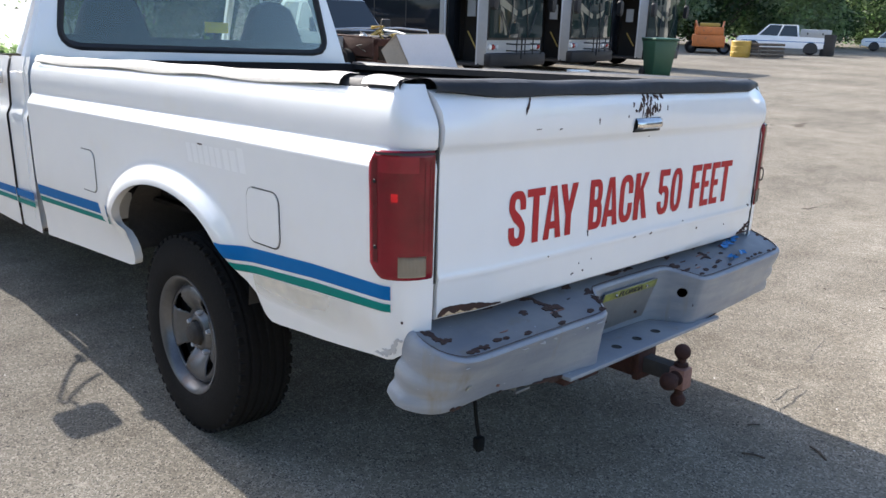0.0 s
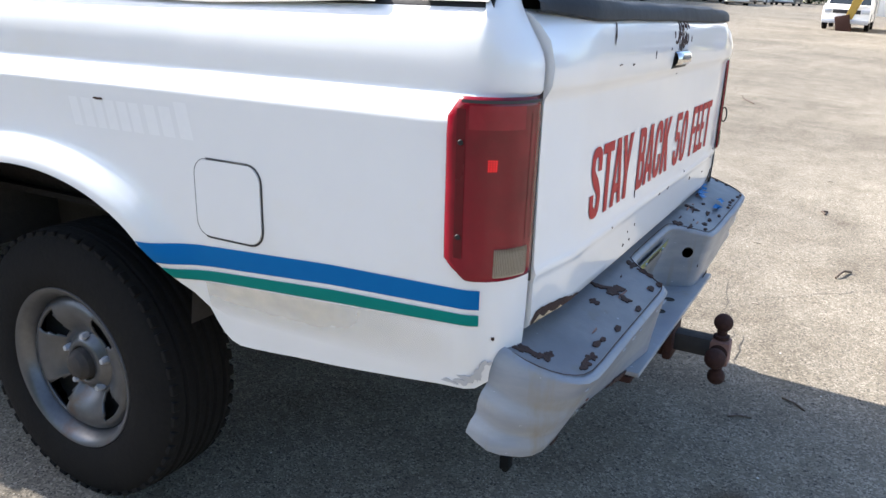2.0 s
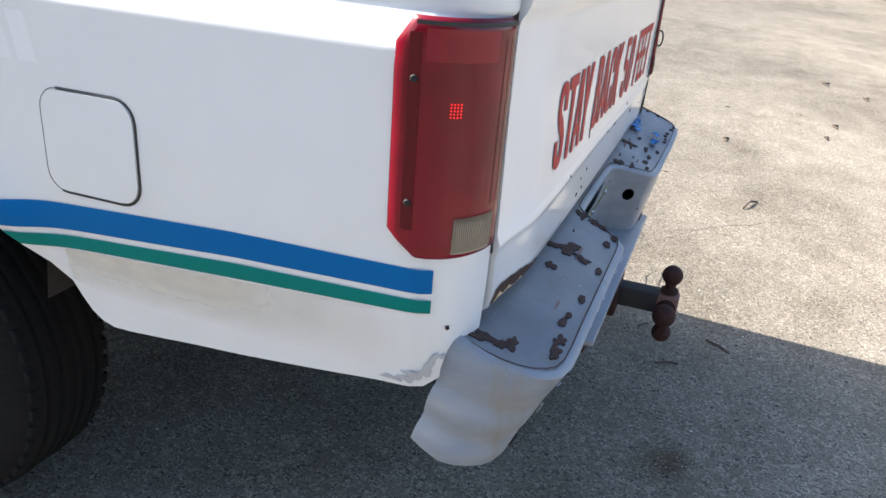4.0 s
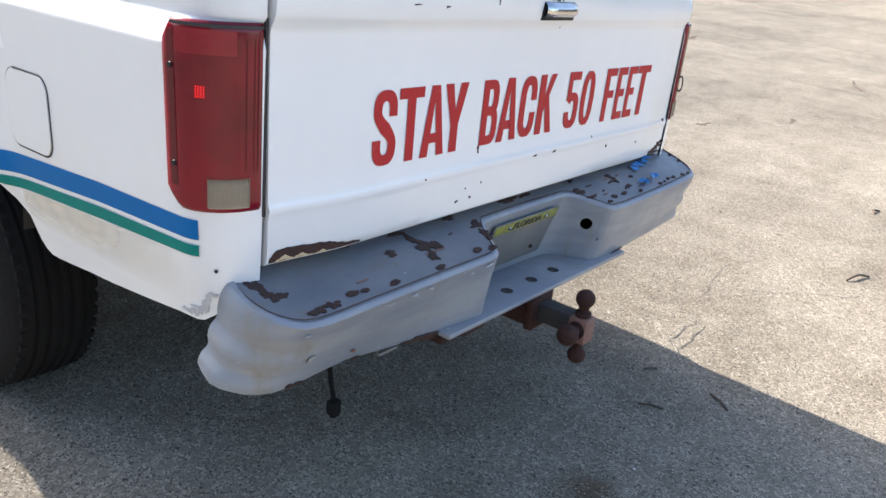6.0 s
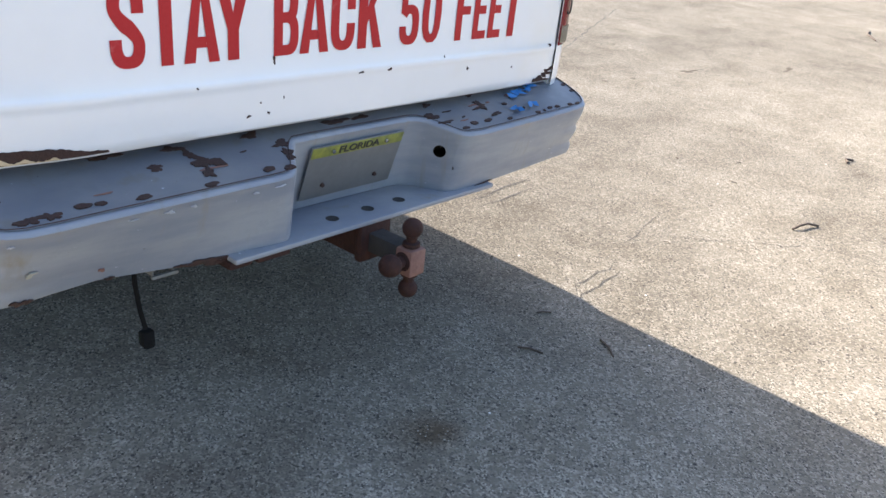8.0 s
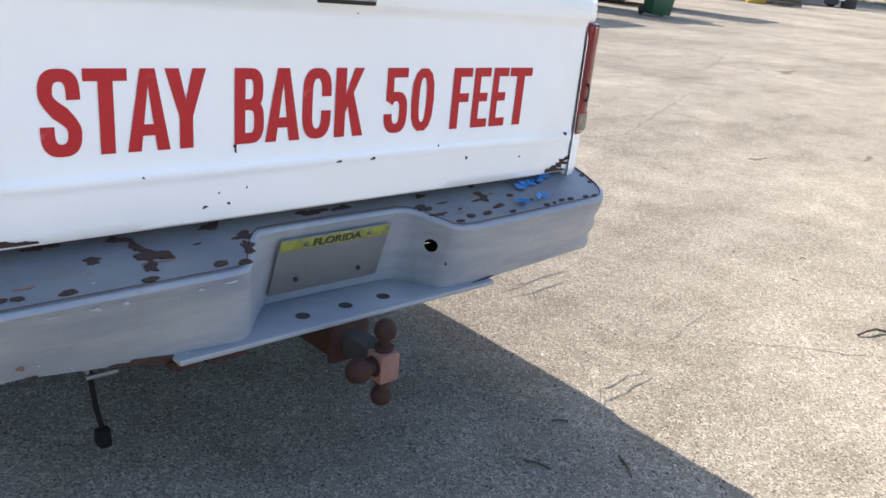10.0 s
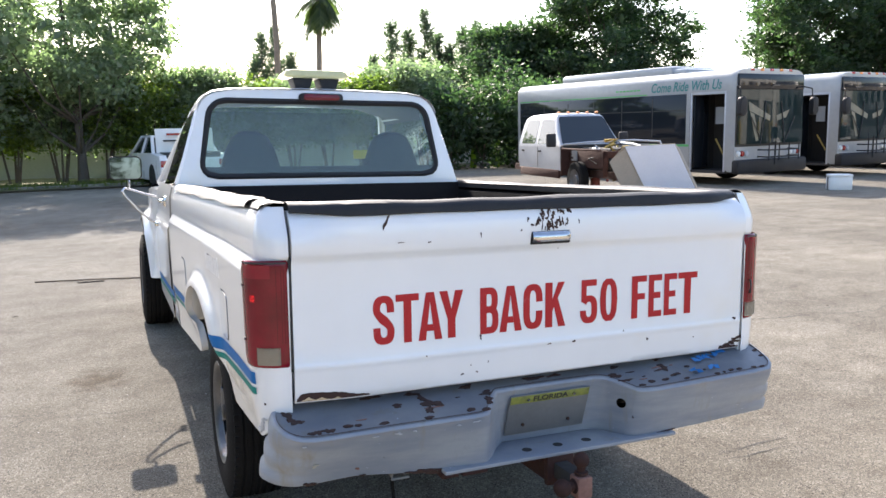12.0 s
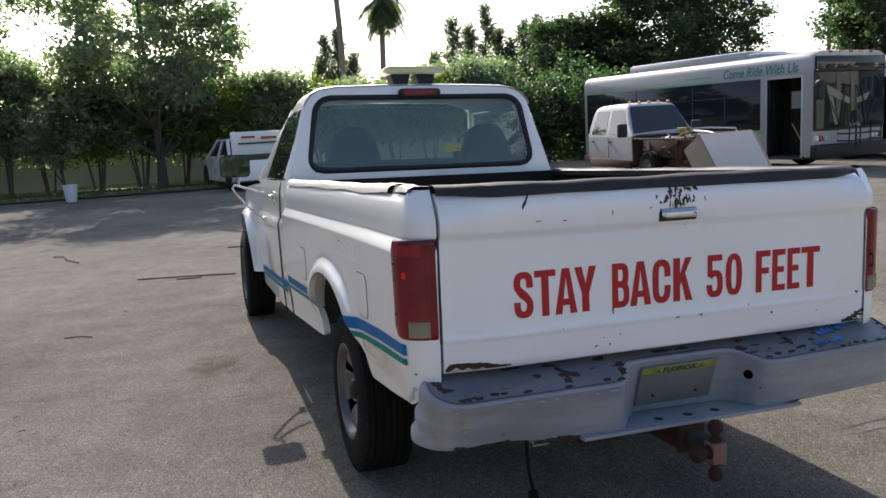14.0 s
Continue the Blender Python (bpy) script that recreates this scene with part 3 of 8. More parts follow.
def box_side(side, material):
    low = [(0, -0.06, 0), (0.03, -0.068, 0.03), (0.06, -0.082, 0.06), (0.09, -0.100, 0.09), (0.12, -0.113, 0.12), (0.157, -0.119, 0.157), (0.21, -0.123, 0.21)]
    low += [(v + FLAT, w, t + FLAT) for v, w, t in ((0.245, -0.134, 0.245), (0.32, -0.142, 0.32), (0.39, -0.149, 0.39), (0.475, -0.155, 0.475), (0.55, -0.162, 0.54), (0.60, -0.166, 0.585), (0.635, -0.167, 0.615),
                                                   (0.658, -0.160, 0.64), (0.676, -0.145, 0.66), (0.690, -0.124, 0.68), (0.706, -0.092, 0.70), (0.738, -0.062, 0.735), (0.775, -0.033, 0.775), (0.815, 0.003, 0.815))]
    for k in range(41):
        th = radians(28 + (170 - 28) * k / 40)
        v = 1.225 - 0.42 * math.cos(th)
        low.append((v + FLAT, -0.08 + 0.245 * math.sin(th), v + FLAT + max(0, v - 1.45) * 0.3))
    low += [(v + FLAT, w, t + FLAT) for v, w, t in ((1.632, -0.05, 1.72), (1.615, -0.07, 1.75), (1.588, -0.095, 1.78), (1.568, -0.125, 1.81), (1.563, -0.165, 1.84), (1.575, -0.188, 1.865), (1.61, -0.196, 1.90), (1.74, -0.202, 1.95),
                                                   (1.95, -0.211, 2.08), (2.14, -0.219, 2.22), (2.33, -0.229, 2.37), (2.48, -0.236, 2.48))]
    upper = [0.355, 0.360, 0.364, 0.373, 0.383, 0.393, 0.402, 0.406, 0.412, 0.425, 0.44, 0.455, 0.47, 0.485, 0.50, 0.51, 0.52, 0.528, 0.535, 0.54, 0.545, 0.551]
    columns = []
    for q, w, top in low:
        rows = []
        for k in range(14):
            f = k / 14
            rows.append(skin(q + (top - q) * f, w + (0.345 - w) * f, 0, side))
        rows += [skin(top, x, 0, side) for x in upper]
        inner = Vector(rows[0])
        columns.append([(inner.x - side * 0.03, inner.y, inner.z + 0.004)] + rows)
    bm = bmesh.new()
    grid(bm, columns)
    return bm


left_side = tpart("bedside", box_side(-1, WHITE), WHITE, "white bedside with a flared wheel arch", 50)
right_side = tpart("bedside", box_side(1, WHITE), WHITE, "", 50)


def stripe(v0, v1, top, bottom, material, label, slant=0.0):
    """A band on the left bedside; top and bottom: its edges' heights as (distance from the tailgate, height) pairs; slant draws its foremost end back towards the lower edge."""
    bm = bmesh.new()
    n = max(2, int((v1 - v0) / 0.02))
    rows = []
    for k in range(n + 1):
        row = []
        for j in range(4):
            v = v0 + (v1 - slant * j / 3 - v0) * k / n
            hi, lo = (float(np.interp(v, [p[0] for p in e], [p[1] for p in e])) for e in (top, bottom))
            q = v + FLAT if v > CORNER else CORNER * math.acos(1 - v / CORNER)
            row.append(skin(q, hi + (lo - hi) * j / 3, 0.0016 if 0 < j < 3 else 0.0013))
        rows.append(row)
    grid(bm, rows)
    return part("stripe", bm, material, left_side, label)


BLUE_TOP = [(0.05, 0.079), (0.375, 0.071), (0.72, 0.051), (0.81, 0.044), (1.69, 0.019), (2.5, 0.002)]
BLUE_LOW = [(0.05, 0.044), (0.375, 0.031), (0.77, 0.002), (1.69, -0.023), (2.5, -0.042)]
TEAL_TOP = [(0.05, 0.034), (0.375, 0.021), (0.76, -0.008), (1.69, -0.031), (2.5, -0.051)]
TEAL_LOW = [(0.05, 0.014), (0.375, -0.005), (0.75, -0.030), (1.69, -0.051), (2.5, -0.074)]
for v0, blue, teal, slant in ((0.062, 0.858, 0.800, True), (1.69, 2.478, 2.478, False)):
    stripe(v0, blue, BLUE_TOP, BLUE_LOW, BLUE, "blue vinyl stripe", 0.046 * slant)
    if slant:
        stripe(0.10, 0.70, [(0.05, 0.012), (0.375, -0.008), (0.75, -0.033)], [(0.0, -0.098), (0.6, -0.12), (0.75, -0.07)], CREAM, "tan band fading out below the stripes")
    stripe(v0, teal, TEAL_TOP, TEAL_LOW, TEAL, "teal vinyl stripe", 0.026 * slant)


def side_seam(points, width, parent, name, side=-1, material=BLACK_RUBBER):
    bm = bmesh.new()
    ps = [Vector(skin(q, w, 0.0008, side)) for q, w in points]
    rows = []
    for i, p in enumerate(ps):
        d = (ps[min(i + 1, len(ps) - 1)] - ps[max(i - 1, 0)]).normalized()
        out = Vector((side, 0, 0)).cross(d).normalized() * width / 2
        rows.append([p - out, p + Vector((side * 0.001, 0, 0)), p + out])
    grid(bm, rows)
    return part(name, bm, material, parent)


# fuel doors: a thin proud lid with a dark seam on two sides
for q0, q1, w0, w1, full in ((0.594, 0.761, 0.077, 0.233, True), (1.855, 2.005, 0.058, 0.218, False)):
    outline = rounded(q0, w0, q1, w1, 0.032)
    bm = bmesh.new()
    centre = bm.verts.new(skin((q0 + q1) / 2, (w0 + w1) / 2, 0.0035))
    rim = [bm.verts.new(skin(q, w, 0.003)) for q, w in outline]
    low = [bm.verts.new(skin(q, w, -0.001)) for q, w in outline]
    for k in range(len(rim)):
        j = (k + 1) % len(rim)
        bm.faces.new((rim[k], rim[j], centre))
        bm.faces.new((rim[k], low[k], low[j], rim[j]))
    door = part("fuel_door", bm, WHITE, left_side, "rounded square fuel filler door")
    seam = rounded(q0 - 0.003, w0 - 0.003, q1 + 0.003, w1 + 0.003, 0.034)
    side_seam([(q, w) for q, w in seam[11:] + seam[:2]], 0.0045 if full else 0.0035, door, "seam")
    if full:
        side_seam([(q, w) for q, w in seam[:12]], 0.0014, door, "seam", material=TRIM_GREY)


def wheel_tub(side):
    bm = bmesh.new()
    rows = []
    for k in range(25):
        a = radians(-12 + 204 * k / 24)
        v, w = 1.225 + 0.45 * math.cos(a), -0.05 + 0.24 * math.sin(a) if math.sin(a) > 0 else -0.05 + 0.5 * math.sin(a)
        rows.append([(side * 0.890, v, w), (side * 0.70, v, w), (side * 0.56, v, w)])
    grid(bm, rows)
    inner = [bm.verts.new(r[2]) for r in rows]
    bm.faces.new(inner)
    return bm


tpart("wheel_house", wheel_tub(-1), DARK, "dark dusty inner wheel house")
tpart("wheel_house", wheel_tub(1), DARK)

# the load bed: black liner walls, floor, front wall, rails
tpart("bed_floor", boxes(((-0.80, 0.03, 0.035), (0.80, 2.47, 0.05))), LINER, "black ribbed load floor")
for side in (-1, 1):
    bm = bmesh.new()
    rows = [[(side * (0.845 if w > 0.5 else 0.79 - 0.02 * (w < 0.1)), v, w) for w in (0.04, 0.12, 0.20, 0.30, 0.42, 0.50, 0.515, 0.553)] for v in np.linspace(0.115, 2.47, 26)]
    grid(bm, rows)
    tpart("liner_wall", bm, LINER)
tpart("bed_front_wall", boxes(((-0.88, 2.45, 0.0), (0.88, 2.475, 0.552)), bevel=0.004), LINER)
for side in (-1, 1):
    bm = bmesh.new()
    rows = []
    for k in range(41):
        v = 0.085 + 2.385 * k / 40
        wob = 0.003 * math.sin(3.1 * v) + 0.002 * math.sin(11 * v)
        turn = 0.815 + math.sqrt(max(0.0, CORNER ** 2 - max(0.0, CORNER - v) ** 2))
        rows.append([(side * (u + (flare(v, side) if u > 0.81 else 0)), v, w) for u, w in ((0.79, 0.52), (0.79, 0.548), (0.80, 0.556 + wob), (min(0.848, turn), 0.560 + wob), (min(0.874, turn + 0.002), 0.555 + wob), (min(0.884, turn + 0.004), 0.545), (min(0.886, turn + 0.005), 0.537))])
    grid(bm, rows)
    tpart("rail_cap", bm, BLACK_PLASTIC, "black plastic bed rail cap")
# the loose white strip on the left rail, bent and lifting
bm = bmesh.new()
rows = []
for k in range(70):
    v = 0.30 + 2.15 * k / 69
    lift = 0.003 + 0.002 * math.sin(5.3 * v) + 0.002 * math.sin(13.0 * v + 1) + 0.006 * math.exp(-((v - 0.34) / 0.06) ** 2)
    wide = 0.052 + 0.008 * math.sin(7 * v) + 0.006 * math.sin(17 * v)
    drop = 0.012 + 0.004 * math.sin(9 * v + 2)
    rows.append([(u - flare(v), v, w) for u, w in ((-0.885 + wide, 0.559 + lift), (-0.865, 0.562 + lift), (-0.885, 0.558 + lift * 0.7), (-0.894, 0.550 + lift * 0.5), (-0.899, 0.546 - drop + lift * 0.5))])
grid(bm, rows)
tpart("rail_strip", bm, WHITE_FLAKED, "loose bent white rail strip")
bm = bmesh.new()
rows = []
for k in range(14):
    v = 0.092 + 0.13 * k / 13
    lift = 0.004 * math.sin(k / 13 * math.pi) + 0.002 * math.sin(40 * v)
    rows.append([(-0.845, v, 0.563 + lift), (-0.865, v, 0.5645 + lift), (-0.884, v, 0.558 + lift), (-0.892, v, 0.546)])
grid(bm, rows)
tpart("rail_strip", bm, WHITE_FLAKED)

# ---------- tailgate ----------
GATE = [(-0.014, 0.010), (-0.008, 0.003), (0.01, 0.0), (0.07, -0.0005), (0.082, -0.0025), (0.090, -0.005), (0.097, -0.0025), (0.106, 0.0), (0.15, 0.0), (0.29, 0.0), (0.385, 0.0),
        (0.397, -0.002), (0.408, -0.009), (0.418, -0.013), (0.45, -0.015), (0.49, -0.014), (0.515, -0.008), (0.53, 0.004), (0.538, 0.02)]


def gate_bow(u, w):
    """The tailgate's ends bend forward, most at the top."""
    e = smooth_step((abs(u) - 0.64) / 0.178)
    return e * ((0.016 if u < 0 else 0.008) + 0.034 * smooth_step((w - 0.46) / 0.08))


def gate_skin(u, w, lift=0.0):
    v = float(np.interp(w, [g[0] for g in GATE], [g[1] for g in GATE]))
    v += 0.0018 * math.sin(2.1 * u + 9 * w) + 0.0012 * math.sin(7 * u + 2) * math.sin(8 * w)
    v += 0.006 * math.exp(-(((u - 0.42) / 0.2) ** 2 + ((w - 0.46) / 0.04) ** 2))
    v += gate_bow(u, w)
    return (u, v - lift, w)


bm = bmesh.new()
cols = np.linspace(-0.818, 0.818, 70)
front = [[gate_skin(u, w) for u in cols] for w, _ in GATE]
back = [[(u, 0.055 + gate_bow(u, 0.538), 0.538) for u in cols], [(u, 0.055 + gate_bow(u, 0), -0.014) for u in cols], [gate_skin(u, -0.014) for u in cols]]
gv = grid(bm, front + back)
for k in (0, -1):
    bm.faces.new([row[k] for row in gv[:-1]])
bmesh.ops.remove_doubles(bm, verts=bm.verts, dist=1e-5)
gate = tpart("tailgate", bm, WHITE, "white tailgate with red lettering and chipped paint", 40)
bm = bmesh.new()
rows = []
for u in np.linspace(-0.817, 0.797, 60):
    h = 0.002 * math.sin(6 * u) + 0.0015 * math.sin(19 * u)
    b, e = gate_bow(u, 0.53), 0.012 * smooth_step((abs(u) - 0.64) / 0.178)
    rows.append([(u, v + b, w) for v, w in ((0.058, 0.525 + e), (0.058, 0.555 + h), (0.045, 0.563 + h), (0.012, 0.562 + h), (-0.004, 0.555 + h), (-0.0115, 0.543 + 0.5 * e), (-0.0135, 0.526 - 0.5 * h + e), (-0.005, 0.522 - 0.5 * h + e))])
grid(bm, rows)
tpart("tailgate_cap", bm, BLACK_PLASTIC, "black plastic tailgate top cap")
tpart("gate_jamb", boxes(((-0.835, 0.066, -0.05), (-0.80, 0.09, 0.46))), DARK)
tpart("gate_jamb", boxes(((0.8195, 0.018, -0.055), (0.838, 0.09, 0.42))), WHITE)


def glyph(letter):
    """A heavy condensed capital in a unit box: polygons, and ribbons as (centre line, across, half-thickness)."""
    k, b = 0.17, 0.145                         # the half-thickness of uprights and bars, against the box

    def bowl(cx, cy, rx, ry, a0, a1, n=14, sharp=2.6):
        pts = []
        for i in range(n + 1):
            a = radians(a0 + (a1 - a0) * i / n)
            c, d = math.cos(a), math.sin(a)
            pts.append((cx + rx * math.copysign(abs(c) ** (2 / sharp), c), cy + ry * math.copysign(abs(d) ** (2 / sharp), d)))
        return pts

    def ribbon(inner, outer):
        return [[inner[i], outer[i], outer[i + 1], inner[i + 1]] for i in range(len(inner) - 1)]

    def arc(cx, cy, rx, ry, a0, a1):
        return ribbon(bowl(cx, cy, rx - 2 * k, ry - b, a0, a1), bowl(cx, cy, rx, ry, a0, a1))
    box_ = lambda x0, y0, x1, y1: [(x0, y0), (x1, y0), (x1, y1), (x0, y1)]
    if letter == "T":
        return [box_(0, 1 - b, 1, 1), box_(0.5 - k, 0, 0.5 + k, 1 - b)]
    if letter in "EF":
        rest = [box_(2 * k + 0.06, 1 - b, 1, 1), box_(2 * k + 0.06, 0.44, 0.90, 0.44 + b)] + ([box_(2 * k + 0.06, 0, 1, b)] if letter == "E" else [])
        return [box_(0, 0, 2 * k + 0.06, 1)] + rest
    if letter == "A":
        return [[(0, 0), (0.31, 0), (0.5, 0.80), (0.5, 1), (0.33, 1)], [(1, 0), (0.67, 1), (0.5, 1), (0.5, 0.80), (0.69, 0)], [(0.355, 0.19), (0.645, 0.19), (0.612, 0.33), (0.388, 0.33)]]
    if letter == "Y":
        return [[(0, 1), (0.335, 1), (0.5, 0.62), (0.5, 0.40), (0.335, 0.40)], [(1, 1), (0.665, 0.40), (0.5, 0.40), (0.5, 0.62), (0.665, 1)], box_(0.335, 0, 0.665, 0.40)]
    if letter == "K":
        return [box_(0, 0, 0.36, 1), [(0.36, 0.62), (0.36, 0.35), (0.44, 0.45), (0.98, 1), (0.64, 1)], [(0.44, 0.45), (0.66, 0), (1.02, 0), (0.63, 0.645)]]
    if letter == "0":
        return arc(0.5, 0.5, 0.5, 0.5, 0, 360)
    if letter == "C":
        return arc(0.5, 0.64, 0.5, 0.36, 0, 180) + arc(0.5, 0.36, 0.5, 0.36, 180, 360) + [box_(0, 0.36, 2 * k, 0.64), box_(1 - 2 * k, 0.60, 1, 0.64), box_(1 - 2 * k, 0.36, 1, 0.40)]
    if letter == "B":
        return [box_(0, 0, 0.36, 1), box_(0.36, 1 - b, 0.55, 1), box_(0.36, 0.45, 0.55, 0.45 + b), box_(0.36, 0, 0.55, b)] + arc(0.52, 0.725, 0.46, 0.275, -90, 90) + arc(0.54, 0.295, 0.48, 0.295, -90, 90)
    if letter == "5":
        return [box_(0.06, 1 - b, 0.95, 1), box_(0.06, 0.50, 0.36, 1 - b), box_(0, 0.24, 2 * k, 0.30)] + arc(0.5, 0.34, 0.5, 0.30, 0, 150) + arc(0.5, 0.30, 0.5, 0.30, 180, 360) + [box_(1 - 2 * k, 0.30, 1, 0.34)]
    # S: two half bowls joined by a slanting spine
    spine = 12
    left, right = [], []
    for i in range(spine + 1):
        f = i / spine
        y = 0.72 - 0.44 * f
        x = smooth_step(f)
        left.append((0.0 + (1 - 2 * k) * x, y + 0.06 * (0.5 - abs(f - 0.5)) * 2 * -1))
        right.append((2 * k + (1 - 2 * k) * x, y + 0.06 * (0.5 - abs(f - 0.5)) * 2))
    return arc(0.5, 0.72, 0.5, 0.28, 0, 180) + ribbon(left, right) + arc(0.5, 0.28, 0.5, 0.28, 180, 360) + [box_(1 - 2 * k, 0.65, 1, 0.72), box_(0, 0.28, 2 * k, 0.35)]


def vinyl_letter(letter, u0, u1, w0=0.138, w1=0.284):
    bm = bmesh.new()
    for poly in glyph(letter):
        pts = [gate_skin(u0 + (u1 - u0) * x, w0 + (w1 - w0) * y, 0.0016) for x, y in poly]
        bm.faces.new([bm.verts.new(p) for p in pts])
    bmesh.ops.remove_doubles(bm, verts=bm.verts, dist=1e-5)
    for f in bm.faces:
        if f.normal.y > 0:
            f.normal_flip()
    part("letter", bm, RED_VINYL, gate, normals=False)


for text, u0, u1 in (("S", -0.586, -0.520), ("T", -0.515, -0.441), ("A", -0.444, -0.366), ("Y", -0.374, -0.295), ("B", -0.237, -0.174), ("A", -0.170, -0.090),
                     ("C", -0.084, -0.014), ("K", -0.004, 0.070), ("5", 0.128, 0.194), ("0", 0.205, 0.273), ("F", 0.331, 0.392), ("E", 0.401, 0.456), ("E", 0.466, 0.520), ("T", 0.526, 0.609)):
    vinyl_letter(text, u0, u1)

# release handle in its recess
handle = part("handle_recess", boxes(((-0.068, -0.017, 0.412), (0.078, -0.006, 0.457)), bevel=0.004), BLACK_PLASTIC, gate)
bm = bmesh.new()
rows = []
for u in np.linspace(-0.063, 0.073, 24):
    e = 1 - 0.25 * (abs(u - 0.005) / 0.068) ** 6
    rows.append([(u, -0.016, 0.452 * 1.0), (u, -0.024 * e, 0.453), (u, -0.032 * e, 0.447), (u, -0.036 * e, 0.437), (u, -0.034 * e, 0.427), (u, -0.027 * e, 0.421), (u, -0.017, 0.420)])
grid(bm, rows)
part("release_handle", bm, CHROME, handle, "scuffed chrome tailgate handle")
rnd = random.Random(5)
for k in range(34):
    u = 0.008 + rnd.gauss(0, 0.027)
    w = 0.492 + rnd.uniform(-0.03, 0.03)
    blotch("rust_patch", RUST, gate, (u, w), (rnd.uniform(0.002, 0.007), rnd.uniform(0.003, 0.013)), 100 + k, gate_skin, rough=0.7)
for u, w, a, b in ((-0.062, 0.475, 0.007, 0.006), (0.11, 0.48, 0.003, 0.009), (0.04, 0.395, 0.002, 0.002), (-0.10, 0.46, 0.003, 0.004),
                   (0.012, 0.0845, 0.008, 0.004), (0.104, 0.084, 0.010, 0.004), (-0.42, 0.09, 0.003, 0.003), (-0.235, 0.132, 0.004, 0.012), (0.3, 0.10, 0.003, 0.003),
                   (0.352, 0.19, 0.003, 0.003), (0.353, 0.205, 0.003, 0.003), (0.351, 0.177, 0.003, 0.003), (-0.30, 0.02, 0.006, 0.004), (-0.25, 0.022, 0.004, 0.004),
                   (-0.27, 0.045, 0.002, 0.003), (-0.21, 0.05, 0.002, 0.003), (0.6, 0.05, 0.003, 0.004), (0.352, 0.205, 0.003, 0.003),
                   (-0.50, 0.44, 0.012, 0.002), (-0.41, 0.437, 0.006, 0.003), (-0.24, 0.452, 0.002, 0.012), (0.79, 0.10, 0.01, 0.006), (0.40, 0.062, 0.004, 0.006)):
    blotch("paint_chip", RUST, gate, (u, w), (0.72 * a, 0.72 * b), int(1000 * u) + int(7000 * w), gate_skin, rough=0.6)


bm = bmesh.new()
grid(bm, [[gate_skin(u + d * h, w, 0.0014) for d in (-1, 0, 1)] for u, w, h in ((-0.531, 0.523, 0.001), (-0.536, 0.516, 0.004), (-0.540, 0.509, 0.003), (-0.544, 0.501, 0.0045), (-0.549, 0.494, 0.006), (-0.552, 0.489, 0.004), (-0.554, 0.478, 0.001))])
part("paint_chip", bm, RUST, gate, "dark diagonal gouge in the paint")


def edge_rust(u0, u1, low, high, ragged, seed, material, label="", lift=0.0012):
    """Rust eaten in along the tailgate's lower edge, ragged above."""
    rnd = random.Random(seed)
    n = int((u1 - u0) / 0.004)
    bm = bmesh.new()
    rows = []
    drift = 0.0
    for k in range(n + 1):
        f = k / n
        drift = 0.7 * drift + rnd.uniform(-1, 1) * ragged
        top = low + (high - low) * min(1.0, 9 * f + 0.4, 1.7 * (1 - f) + 0.12) + drift
        rows.append([gate_skin(u0 + (u1 - u0) * f, w, lift) for w in (low, low + 0.5 * max(top - low, 0.001), low + max(top - low, 0.001))])
    grid(bm, rows)
    return part("rust_patch", bm, material, gate, label)


edge_rust(-0.814, -0.60, -0.008, 0.015, 0.0014, 72, RUST, "dark rusted lower tailgate edge")
edge_rust(-0.800, -0.685, -0.009, -0.001, 0.0030, 71, PRIMER, "tan primer along the rusted edge", 0.0018)
edge_rust(0.72, 0.815, -0.008, 0.006, 0.0025, 74, RUST)
for k in range(3):
    blotch("rust_patch", RUST, gate, (0.775 + 0.02 * k, 0.008 + 0.009 * k), (0.018, 0.008), 80 + k, gate_skin, rough=0.7)

